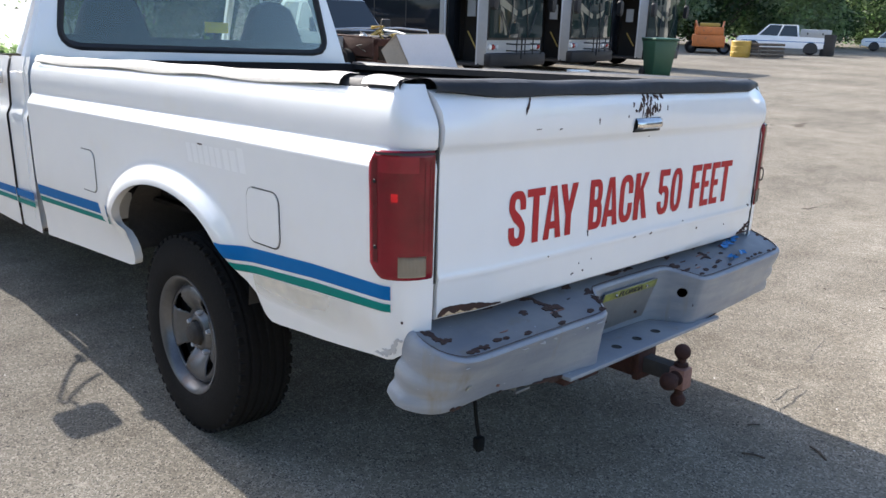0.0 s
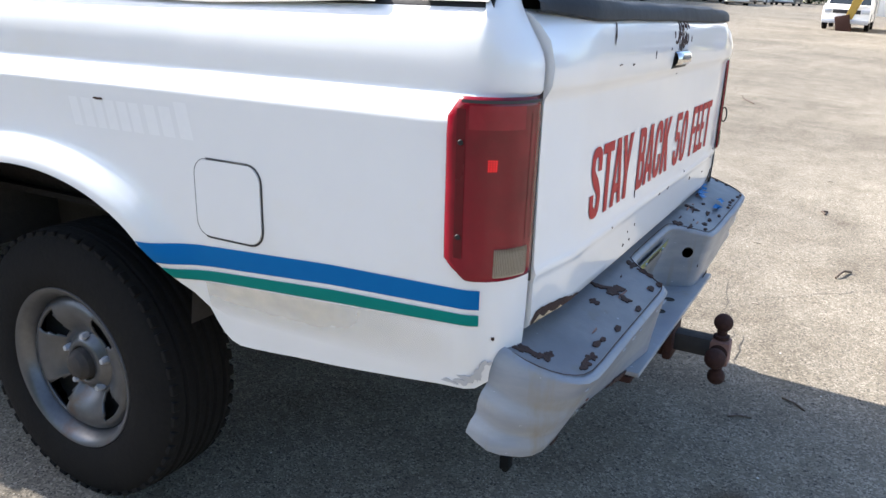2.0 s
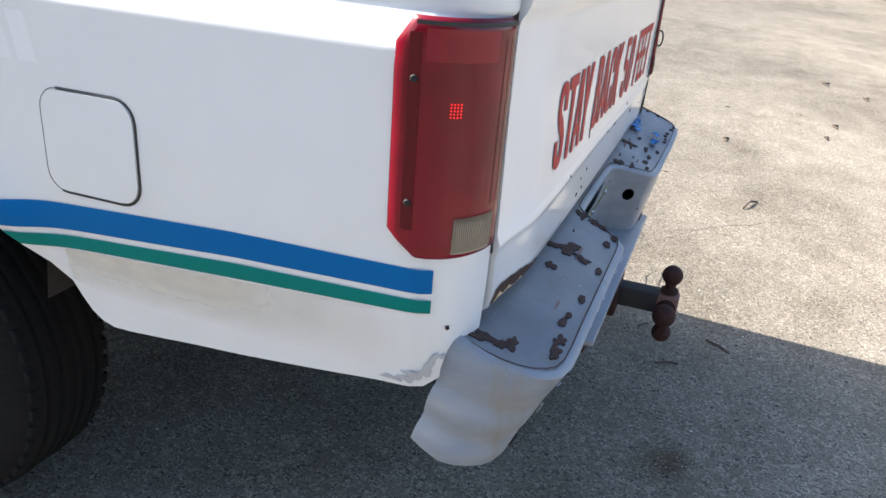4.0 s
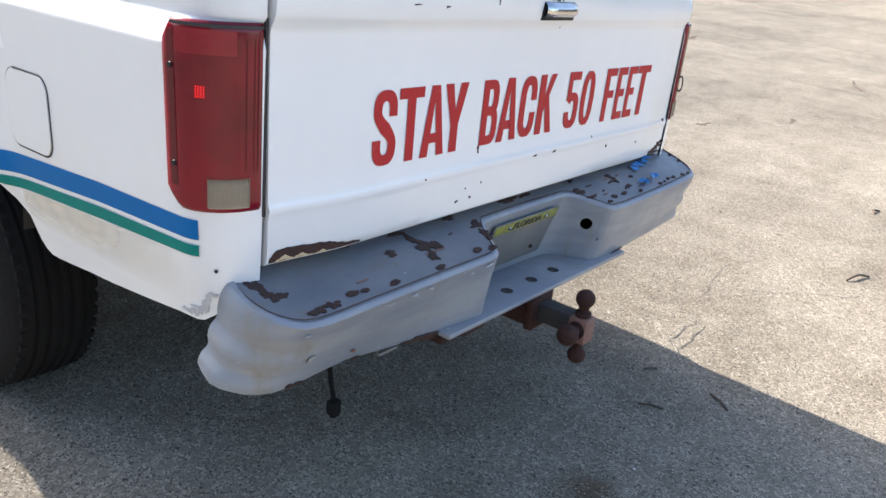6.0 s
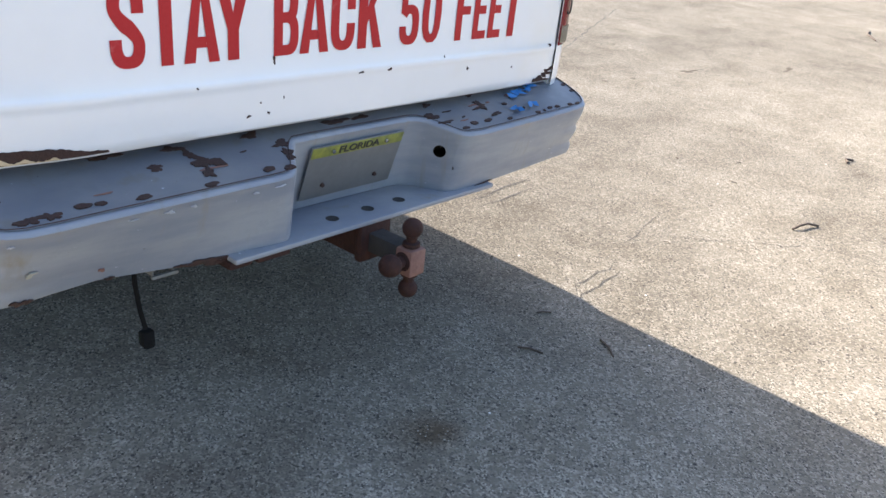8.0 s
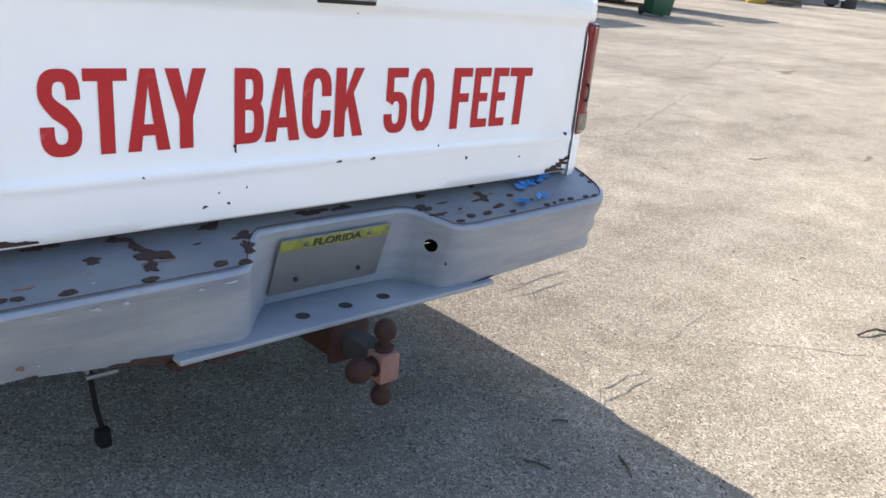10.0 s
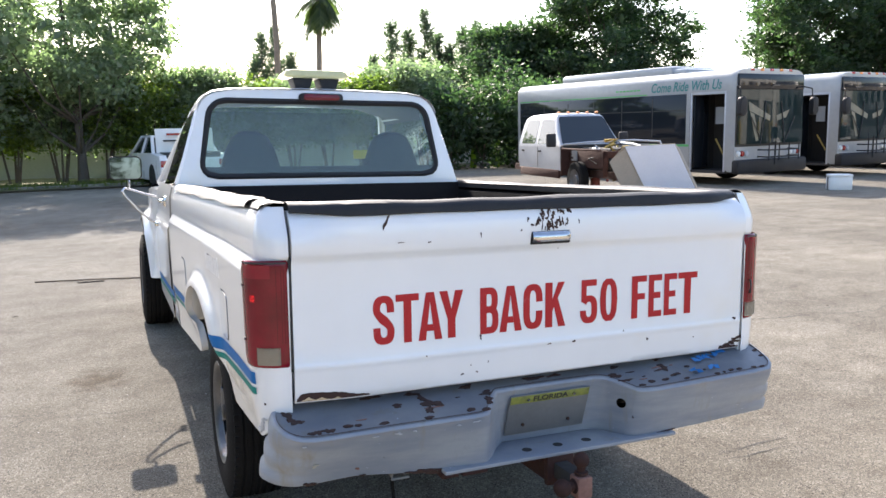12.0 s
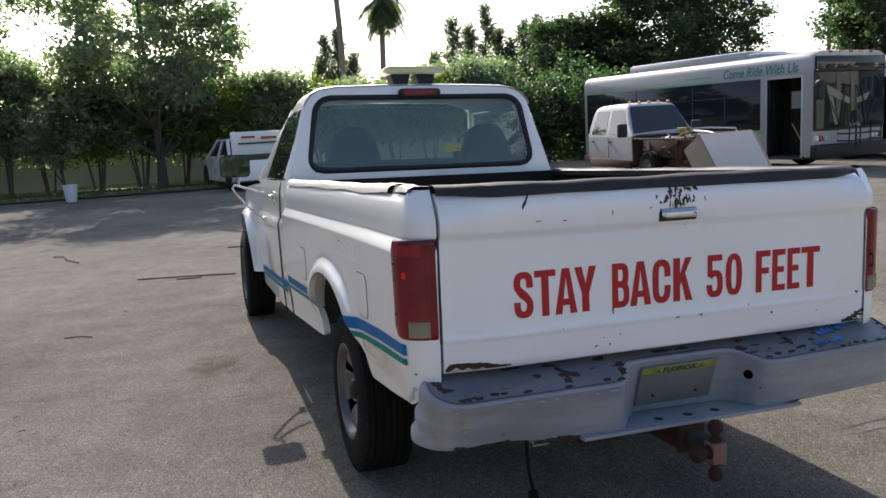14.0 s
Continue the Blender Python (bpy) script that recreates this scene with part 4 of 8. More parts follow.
# ---------- tail lamps ----------
def tail_lamp(side):
    bm = bmesh.new()
    rows = []
    ws = [0.094, 0.097, 0.104, 0.115, 0.13, 0.160, 0.166, 0.2, 0.25, 0.3, 0.34, 0.37, 0.388, 0.396, 0.401, 0.403]
    n = 22
    bulge = 0.008
    LENS = (0.026, 0.098) if side < 0 else (0.006, 0.098)

    def swell(w, q):
        return max(half_width(min(w, 0.36)) - 0.925, 0) * min(q / ARC, 1)
    for i, w in enumerate(ws):
        edge_w = min(w - 0.094, 0.403 - w)
        row = []
        for k in range(n + 1):
            f = k / n
            nip = 0.022 - math.sqrt(0.022 ** 2 - (0.022 - min(edge_w, 0.022)) ** 2)
            q = 0.001 + 0.2 * nip + (0.194 - 0.034 * smooth_step((0.132 - w) / 0.038) - 0.020 * smooth_step((w - 0.362) / 0.04) - 0.5 * nip) * f
            e = min(f, 1 - f) * 0.190
            lift = bulge * min(1, (max(min(edge_w, e), 0) / 0.009) ** 0.6) - 0.001
            a, r = min(q / CORNER, math.pi / 2), CORNER + lift + swell(w, q)
            v = CORNER - (r - set_back(w, side)) * math.cos(a) + max(0, q - ARC)
            row.append((side * (0.825 + r * math.sin(a)), v, w))
        rows.append(row)
    grid(bm, rows)
    lamp = tpart("tail_lamp", bm, RED_LENS, "red tail lamp wrapping the corner", 60)

    def on_lamp(q, w, lift):
        a, r = min(q, ARC) / CORNER, CORNER + bulge - 0.0008 + lift + swell(w, q)
        return (side * (0.825 + r * math.sin(a)), CORNER - (r - set_back(w, side)) * math.cos(a) + max(0, q - ARC), w)
    bm = bmesh.new()
    grid(bm, [[on_lamp(q, w, 0.0015 if 0 < i < 11 and 0.1 < w < 0.155 else -0.001) for i, q in enumerate(np.linspace(*LENS, 12))] for w in (0.104, 0.1055, 0.118, 0.13, 0.145, 0.1555, 0.157)])
    part("reverse_lens", bm, CLEAR_LENS, lamp, "smoky clear reverse lens")
    bm = bmesh.new()
    for q in np.linspace(LENS[0] + 0.003, LENS[1] - 0.003, 22):
        grid(bm, [[on_lamp(q + d, w, 0.0013 + h) for w in np.linspace(0.107, 0.155, 4)] for d, h in ((-0.0008, 0), (0.0, 0.0012), (0.0008, 0))])
    part("lens_ribs", bm, CLEAR_LENS, lamp)
    for q0 in (0.014, 0.021, 0.034):
        bm = bmesh.new()
        grid(bm, [[on_lamp(q0 + d, w, 0.0006) for d in (0, 0.0016)] for w in np.linspace(0.166, 0.378, 5)])
        part("groove", bm, DARK_RED, lamp)
    # The pale band puts the highlight on the lens's tilted top into colour.
    for name, q0, q1, w0, w1, mt in (("reflector_band", 0.050, 0.150, 0.352, 0.390, PINK_LENS), ("groove", 0.156, 0.172, 0.135, 0.384, DARK_RED), ("groove", 0.008, 0.164, 0.3935, 0.3985, BLACK_RUBBER)):
        bm = bmesh.new()
        grid(bm, [[on_lamp(q0 + (q1 - q0) * k / 8, w, 0.0004) for k in range(9)] for w in np.linspace(w0, w1, 5)])
        part(name, bm, mt, lamp)
    for w in (0.330, 0.172):
        bm = bmesh.new()
        lathe(bm, [(0.0001, 0.004), (0.004, 0.004), (0.005, 0.0)], 10, "y", Matrix.Translation(on_lamp(0.164, w, 0.0)) @ Matrix.Rotation(side * radians(70), 4, "Z") @ Matrix.Rotation(math.pi, 4, "Z"))
        part("screw", bm, BLACK_PLASTIC, lamp)
    bm = bmesh.new()
    for i in range(4):
        for j in range(5):
            q, w = 0.099 + 0.0044 * i, 0.286 + 0.0040 * j
            grid(bm, [[on_lamp(q + a, w + b, 0.0012) for a in (0, 0.0017)] for b in (0, 0.0017)])
    part("lit_bulb", bm, LIT, lamp, "glowing red lamp segment")
    if side > 0:
        return lamp
    bm = bmesh.new()
    grid(bm, [[(side * u, v + set_back(0.3, side), w) for u, v in ((0.8195, 0.03), (0.8195, 0.000), (0.8205, -0.003), (0.8255, -0.003), (0.827, 0.004))] for w in np.linspace(0.08, 0.41, 12)])
    part("gasket", bm, DARK, lamp)
    return lamp


tail_lamp(-1)
tail_lamp(1)
# scuffed lower corner of the left bedside
for q, w, a, b in ((0.150, -0.100, 0.026, 0.008), (0.110, -0.078, 0.008, 0.018), (0.125, -0.092, 0.014, 0.008), (0.185, -0.110, 0.012, 0.004), (0.095, -0.060, 0.010, 0.005)):
    blotch("scuff", SHEET_GREY, left_side, (q, w), (a, b), int(q * 900), lambda q, w, d: skin(q, w, d + 0.001), rough=0.7)
blotch("paint_chip", RUST, left_side, (0.085, -0.012), (0.003, 0.004), 4, lambda q, w, d: skin(q, w, d + 0.001))
blotch("paint_chip", RUST, left_side, (1.02, 0.33), (0.012, 0.003), 4, lambda q, w, d: skin(q, w, d + 0.001))

rnd = random.Random(19)
q0 = 0.76
for k in range(9):
    wide = rnd.uniform(0.022, 0.040)
    bm = bmesh.new()
    tall = 0.060 if k else 0.072
    grid(bm, [[skin(q0 + (wide * f) + 0.014 * (w - 0.27) / 0.07, w, 0.00025) for w in np.linspace(0.268, 0.268 + tall, 6)] for f in (0, 0.33, 0.66, 1)])
    part("letter_ghost", bm, GHOST, left_side, "pale ghost of removed lettering")
    q0 += wide + rnd.uniform(0.006, 0.016)
bm = bmesh.new()
tube(bm, [(0.850 + 0.006 * math.cos(a), -0.004 + 0.010 * math.cos(a), 0.214 + 0.024 * math.sin(a)) for a in np.linspace(0, math.tau, 25)], 0.0025, 6, False)
part("cable_loop", bm, BLACK_RUBBER, right_side, "black wire loop at the corner")

# ---------- rear step bumper ----------
def through_points(points):
    """A smooth line through the given points, with one more between each two."""
    out = []
    for i, (p, q) in enumerate(zip(points, points[1:])):
        o, r = points[max(i - 1, 0)], points[min(i + 2, len(points) - 1)]
        out += [p, tuple((9 * (b + c) - a - d) / 16 for a, b, c, d in zip(o, p, q, r))]
    return out + [points[-1]]


# the tread's outer rim and, below each point of it, the face's lower edge: the face leans inwards to its foot
RIM_PTS = through_points([(-0.884, 0.045), (-0.891, -0.005), (-0.88, -0.055), (-0.848, -0.095), (-0.795, -0.114), (-0.66, -0.114), (-0.38, -0.113), (-0.285, -0.112), (-0.252, -0.1), (-0.222, -0.058), (-0.188, -0.013), (-0.14, -0.004), (0.14, -0.003), (0.212, -0.009), (0.244, -0.04), (0.275, -0.084), (0.31, -0.107), (0.45, -0.114), (0.79, -0.118), (0.864, -0.104), (0.897, -0.056), (0.907, 0.015), (0.907, 0.045)])
FOOT_PTS = through_points([(-0.908, 0.086, -0.198), (-0.919, 0.038, -0.215), (-0.901, 0, -0.223), (-0.864, -0.024, -0.233), (-0.8, -0.035, -0.239), (-0.66, -0.038, -0.233), (-0.4, -0.057, -0.256), (-0.285, -0.074, -0.262), (-0.247, -0.072, -0.256), (-0.206, -0.026, -0.244), (-0.142, 0.048, -0.243), (-0.1, 0.058, -0.243), (0.13, 0.053, -0.243), (0.212, 0.044, -0.243), (0.242, 0.008, -0.243), (0.272, -0.045, -0.246), (0.308, -0.072, -0.249), (0.45, -0.074, -0.243), (0.79, -0.071, -0.23), (0.87, -0.06, -0.224), (0.91, -0.012, -0.213), (0.924, 0.05, -0.199), (0.922, 0.08, -0.193)])


def step_w(u, v):
    """The tread's height: it falls to the rear, and its right end is bent up."""
    return -0.048 + 0.3 * v + 0.022 * min(1.0, max(0.0, (u - 0.35) / 0.55))


def outward(points, i):
    d = (Vector(points[min(i + 1, len(points) - 1)]) - Vector(points[max(i - 1, 0)])).normalized()
    return Vector((d.y, -d.x, 0))


def bumper_face():
    levels = [(0.05, 0.0), (0.12, 0.0018), (0.20, 0.0016), (0.30, 0.0), (0.38, -0.003), (0.44, -0.0035), (0.50, 0.002), (0.57, 0.0035), (0.66, 0.0015), (0.74, -0.0035), (0.80, -0.003), (0.86, 0.003), (0.93, 0.005), (1.0, 0.004)]
    rows = []
    for i, ((u, v), foot) in enumerate(zip(RIM_PTS, FOOT_PTS)):
        out = outward(RIM_PTS, i)
        rim, foot = Vector((u, v, step_w(u, v))), Vector(foot)
        wing = smooth_step((abs(u) - 0.78) / 0.08)
        mid = 1 - smooth_step((abs(u - 0.02) - 0.235) / 0.05)
        row = [rim - out * 0.0135 + Vector((0, 0, 0.0035)), rim - out * 0.0075 + Vector((0, 0, 0.0025)), rim - out * 0.003 - Vector((0, 0, 0.0005)), rim - out * 0.0005 - Vector((0, 0, 0.005))]
        for f, o in levels:
            p = rim.lerp(foot, f)
            dent = 0.0025 * math.sin(11 * u + 2) * math.sin(3.1 * f) + 0.0015 * math.sin(31 * u) * f
            row.append(p + out * (o * (0.10 + 1.1 * wing) * (1 - mid) + dent * (1 - wing) * (1 - mid)))
        rows.append(row + [row[-1] - out * 0.010 + Vector((0, 0, 0.002))])
    bm = bmesh.new()
    grid(bm, rows)
    # the round hole through the recess's right cheek
    hole, r = Vector((0.2555, -0.049, -0.134)), 0.017
    near = [f for f in bm.faces if (f.calc_center_median() - hole).length < 0.045]
    bmesh.ops.subdivide_edges(bm, edges=list({e for f in near for e in f.edges}), cuts=4, use_grid_fill=True)
    hole = min((f.calc_center_median() for f in bm.faces), key=lambda c: (c - hole).length)
    bmesh.ops.delete(bm, geom=[f for f in bm.faces if (f.calc_center_median() - hole).length < r], context="FACES")
    for e in bm.edges:
        if e.is_boundary and all((v.co - hole).length < 2.2 * r for v in e.verts):
            for v in e.verts:
                v.co = hole + (v.co - hole).normalized() * r
    return bm


bumper = tpart("rear_bumper", bumper_face(), BUMPER, "grey painted steel step bumper, rusty and dented", 45)
bm = bmesh.new()
inset = [Vector((u, v, 0)) - outward(RIM_PTS, i) * 0.0125 for i, (u, v) in enumerate(RIM_PTS)]
rows = []
for p in inset:
    back = max(0.062, p.y + 0.004)
    rows.append([(p.x, p.y + (back - p.y) * f, step_w(p.x, p.y + (back - p.y) * f) + 0.0005 + 0.0012 * math.sin(23 * p.x + 3 * f) * math.sin(3.1 * f)) for f in (0, 0.2, 0.4, 0.6, 0.8, 1.0)])
    rows[-1].append((p.x, back + 0.008, step_w(p.x, back) + 0.024 - 0.018 * (abs(p.x) > 0.81)))
grid(bm, rows)
part("step_top", bm, TREAD, bumper, "worn, darker grey bumper tread plate")


def on_step(u, v, d=0.0):
    return (u, v, step_w(u, v) + 0.0015 + d)


bm = bmesh.new()
rows = []
for i, (u, v) in enumerate(RIM_PTS):
    n = outward(RIM_PTS, i)
    p = Vector((u, v, 0))
    rows.append([on_step(*(p - n * k)[:2], h) for k, h in ((0.0146, 0.0008), (0.0136, 0.0030), (0.0126, 0.0018))])
grid(bm, rows[1:-1])
part("tread_edge", bm, RUST, bumper)
rnd = random.Random(11)
SLOTS = [(-0.690, -0.074, 0.016, 0.006), (-0.660, -0.077, 0.010, 0.005), (-0.584, -0.084, 0.015, 0.006), (-0.447, -0.088, 0.015, 0.006), (-0.307, -0.079, 0.014, 0.008), (-0.260, -0.087, 0.013, 0.008), (0.322, -0.080, 0.013, 0.005),
         (0.368, -0.069, 0.014, 0.007), (0.423, -0.072, 0.014, 0.006), (0.502, -0.087, 0.011, 0.005), (0.628, -0.093, 0.011, 0.005), (0.694, -0.088, 0.012, 0.005), (0.728, -0.091, 0.012, 0.005), (0.789, -0.096, 0.011, 0.005),
         (0.823, -0.100, 0.011, 0.005), (0.878, -0.041, 0.011, 0.006), (0.881, -0.005, 0.010, 0.006), (0.552, -0.025, 0.010, 0.005), (0.66, -0.092, 0.006, 0.004), (0.60, -0.060, 0.005, 0.004)]
RAGGED = [(-0.845, 0.014, 0.012, 0.017), (-0.838, -0.012, 0.012, 0.012), (-0.822, -0.027, 0.015, 0.008), (-0.785, -0.084, 0.016, 0.009), (-0.748, -0.083, 0.014, 0.009), (-0.519, -0.011, 0.015, 0.008), (-0.433, 0.010, 0.011, 0.016),
          (-0.414, -0.022, 0.026, 0.018), (-0.431, -0.053, 0.013, 0.011), (-0.455, 0.037, 0.018, 0.008), (-0.272, 0.038, 0.022, 0.008), (-0.221, -0.007, 0.022, 0.009), (-0.230, -0.043, 0.013, 0.017), (-0.584, 0.047, 0.026, 0.006),
          (-0.029, 0.036, 0.030, 0.010), (0.051, 0.037, 0.020, 0.007), (0.261, -0.010, 0.024, 0.010), (0.283, -0.043, 0.020, 0.006), (0.465, -0.006, 0.014, 0.018), (0.480, -0.055, 0.016, 0.006), (0.290, 0.038, 0.016, 0.006), (0.475, 0.045, 0.016, 0.006)]
for k, (u, v, a, b) in enumerate(SLOTS):
    blotch("rust_patch", RUST, bumper, (u, v), (a, b), 300 + k, on_step, rough=0.2, lift=0.0015)
for k, (u, v, a, b) in enumerate(RAGGED):
    blotch("rust_patch", RUST, bumper, (u, v), (a, b), 340 + k, on_step, rough=0.6, lift=0.0015, points=40)
for k in range(13):
    blotch("rust_patch", RUST_PINK if k % 3 else RUST, bumper, (rnd.uniform(-0.8, -0.3), rnd.uniform(-0.07, 0.0)) if k > 9 else (rnd.uniform(0.30, 0.62), rnd.uniform(-0.05, 0.01)), (rnd.uniform(0.006, 0.026), rnd.uniform(0.0015, 0.003)), 360 + k, on_step, rough=0.6)
# a scrap of blue plastic caught on the step
for k, (u, v) in enumerate(((0.59, -0.018), (0.62, -0.010), (0.66, -0.004), (0.70, 0.004), (0.61, -0.068), (0.53, -0.078))):
    bm = bmesh.new()
    r2 = random.Random(k)
    path = [(u + 0.012 * i + r2.uniform(-0.006, 0.006), v + r2.uniform(-0.01, 0.01), step_w(u, v) + 0.003 + r2.uniform(0, 0.014)) for i in range(5)]
    grid(bm, [[Vector(p), Vector(p) + Vector((r2.uniform(-0.006, 0.006), 0.014, r2.uniform(0.0, 0.012)))] for p in path])
    part("plastic_scrap", bm, BLUE_RAG, bumper, "torn blue plastic scrap")
# rust along the left block's lower edge
def on_face(u, f, d=0.0):
    """A point of the bumper's face: f runs from the tread's rim down to the foot."""
    i = next(k for k in range(len(RIM_PTS) - 1) if RIM_PTS[k + 1][0] >= u and RIM_PTS[k][0] < u and abs(RIM_PTS[k][1]) > 0.09)
    g = (u - RIM_PTS[i][0]) / (RIM_PTS[i + 1][0] - RIM_PTS[i][0])
    a, b = (Vector((*RIM_PTS[k], step_w(*RIM_PTS[k]))).lerp(Vector(FOOT_PTS[k]), f) for k in (i, i + 1))
    n = outward(RIM_PTS, i) * 0.9 - Vector((0, 0, 0.43))
    return tuple(a.lerp(b, g) + n * (d + 0.0035))


for u, f, a, b, mt in ((-0.43, 0.97, 0.035, 0.05, RUST), (-0.38, 0.95, 0.05, 0.03, RUST), (-0.345, 0.98, 0.04, 0.025, RUST), (-0.47, 0.97, 0.025, 0.02, RUST), (-0.795, 0.955, 0.010, 0.035, RUST), (-0.78, 0.97, 0.006, 0.02, RUST),
                       (-0.64, 0.97, 0.008, 0.02, RUST), (0.42, 0.985, 0.03, 0.02, RUST), (-0.785, 0.55, 0.008, 0.03, STREAK), (-0.66, 0.80, 0.006, 0.02, RUST_PINK)):
    blotch("rust_patch", mt, bumper, (u, f), (a, b), int(-u * 500), on_face, rough=0.6, lift=0.002)
for u, f, a, b in ((-0.55, 0.10, 0.016, 0.035), (-0.50, 0.09, 0.010, 0.02), (-0.36, 0.10, 0.012, 0.015), (-0.30, 0.08, 0.014, 0.018), (-0.82, 0.12, 0.006, 0.02), (-0.62, 0.10, 0.010, 0.016)):
    blotch("bare_nick", SHEET_GREY, bumper, (u, f), (0.6 * a, 0.55 * b), int(-u * 700), on_face, rough=0.8, lift=0.0012, points=30)

# Added unseen dark shelf; it blocks the bright ground behind the cheek's hole.
part("stiffener", boxes(((0.285, -0.078, -0.180), (0.62, 0.05, -0.170)), ((0.42, -0.07, -0.17), (0.43, 0.05, -0.09))), DARK, bumper)

# lower lip with three holes, plate recess
bm = bmesh.new()
box(bm, (-0.40, -0.096, -0.257), (0.452, 0.07, -0.244), 0.004)
lip = part("lower_lip", bm, BUMPER, bumper, "lower hitch plate with three holes")
for u in (-0.092, 0.022, 0.131):
    bm = bmesh.new()
    lathe(bm, [(0.0001, -0.0005), (0.0135, -0.0004), (0.0155, 0.0008), (0.0165, 0.0)], 16, "z", Matrix.Translation((u, -0.037, -0.2432)))
    part("hole", bm, DARK, lip)
bm = bmesh.new()
box(bm, (-0.405, -0.080, -0.276), (-0.345, -0.02, -0.256), 0.008)
box(bm, (-0.34, -0.088, -0.272), (-0.255, 0.0, -0.256), 0.004)
part("torn_flange", bm, RUST_SOLID, lip, "torn rusty flange end")
LEAN = Matrix.Translation((0.0145, -0.0055, -0.073)) @ Matrix.Rotation(radians(18.5), 4, "X")      # the recess's back wall leans


def plate_part(name, lo, hi, material, parent, label="", bevel=0.0007):
    bm = bmesh.new()
    box(bm, lo, hi, bevel, LEAN)
    return part(name, bm, material, parent, label)


pl = plate_part("licence_plate", (-0.149, -0.004, -0.150), (0.149, -0.0005, 0.0), PLATE, bumper, "blank grey plate with a lime strip", 0.0012)
plate_part("strip", (-0.147, -0.0056, -0.0295), (0.147, -0.0041, -0.0015), LIME, pl, "lime green band along the plate's top")
word("FLORIDA", BLACK_RUBBER, "lettering", pl, -0.064, 0.066, -0.025, -0.006, lambda u, w, d: LEAN @ Vector((u, -0.0058 - d, w)), "black state name", spread=0.02)
for u, w in ((-0.084, -0.016), (0.088, -0.016), (-0.088, -0.113), (0.085, -0.117)):
    bm = bmesh.new()
    lathe(bm, [(0.0001, -0.0105), (0.005, -0.010), (0.006, -0.0045)], 10, "y", LEAN @ Matrix.Translation((u, 0, w)))
    part("bolt", bm, CHROME if w > -0.1 else RUST, pl)
bm = bmesh.new()
at = Matrix.Translation((0.051, 0.088, -0.057))
box(bm, (-0.592, -0.104, -0.214), (-0.588, -0.05, -0.17), 0.001, at)
box(bm, (-0.547, -0.104, -0.214), (-0.543, -0.05, -0.17), 0.001, at)
box(bm, (-0.596, -0.112, -0.218), (-0.538, -0.104, -0.210), 0.002, at)
box(bm, (-0.596, -0.108, -0.200), (-0.538, -0.102, -0.194), 0.002, at)
part("socket_bracket", bm, PLATE, bumper, "bent trailer socket bracket")
bm = bmesh.new()
tube(bm, [(-0.468, 0.20, -0.20), (-0.466, 0.205, -0.30), (-0.464, 0.205, -0.40), (-0.458, 0.20, -0.47), (-0.450, 0.196, -0.515)], 0.006, 8)
cable = part("hanging_cable", bm, TYRE, bumper, "loose black trailer cable")
part("plug", boxes(((-0.465, 0.182, -0.560), (-0.433, 0.208, -0.520)), ((-0.458, 0.187, -0.570), (-0.430, 0.204, -0.545)), bevel=0.006), TYRE, cable)

# ---------- hitch ----------
HW = -0.302
hitch = tpart("tow_hitch", boxes(((-0.042, -0.085, HW - 0.042), (0.042, 0.30, HW + 0.042)), bevel=0.006), RUST_SOLID, "rusty receiver hitch with three tow balls")
part("receiver_collar", boxes(((-0.05, -0.095, HW - 0.05), (0.05, -0.07, HW + 0.05)), bevel=0.008), RUST_SOLID, hitch)
part("shank", boxes(((-0.025, -0.19, HW - 0.025), (0.025, -0.05, HW + 0.025)), bevel=0.004), DARK, hitch, "dark worn steel shank")
part("ball_block", boxes(((-0.026, -0.236, -0.345), (0.026, -0.184, -0.278)), bevel=0.006), RUST_PINK, hitch, "rubbed bare steel block")


def tow_ball(centre, r, axis, sign):
    bm = bmesh.new()
    prof = [(0.0001, r)] + [(r * math.cos(a), r * math.sin(a)) for a in np.linspace(1.4, -0.95, 12)] + [(r * 0.55, -r * 0.95), (r * 0.5, -r * 1.35), (r * 0.85, -r * 1.45), (r * 0.85, -r * 1.8), (0.001, -r * 1.8)]
    prof = [(q, h * sign) for q, h in prof]
    lathe(bm, prof, 20, axis, Matrix.Translation(centre))
    return part("tow_ball", bm, RUST_SOLID, hitch, "rusty tow ball")


tow_ball((0.0, -0.21, -0.231), 0.0245, "z", 1)
tow_ball((-0.066, -0.21, -0.309), 0.0275, "x", -1)
tow_ball((0.0, -0.21, -0.385), 0.0235, "z", -1)

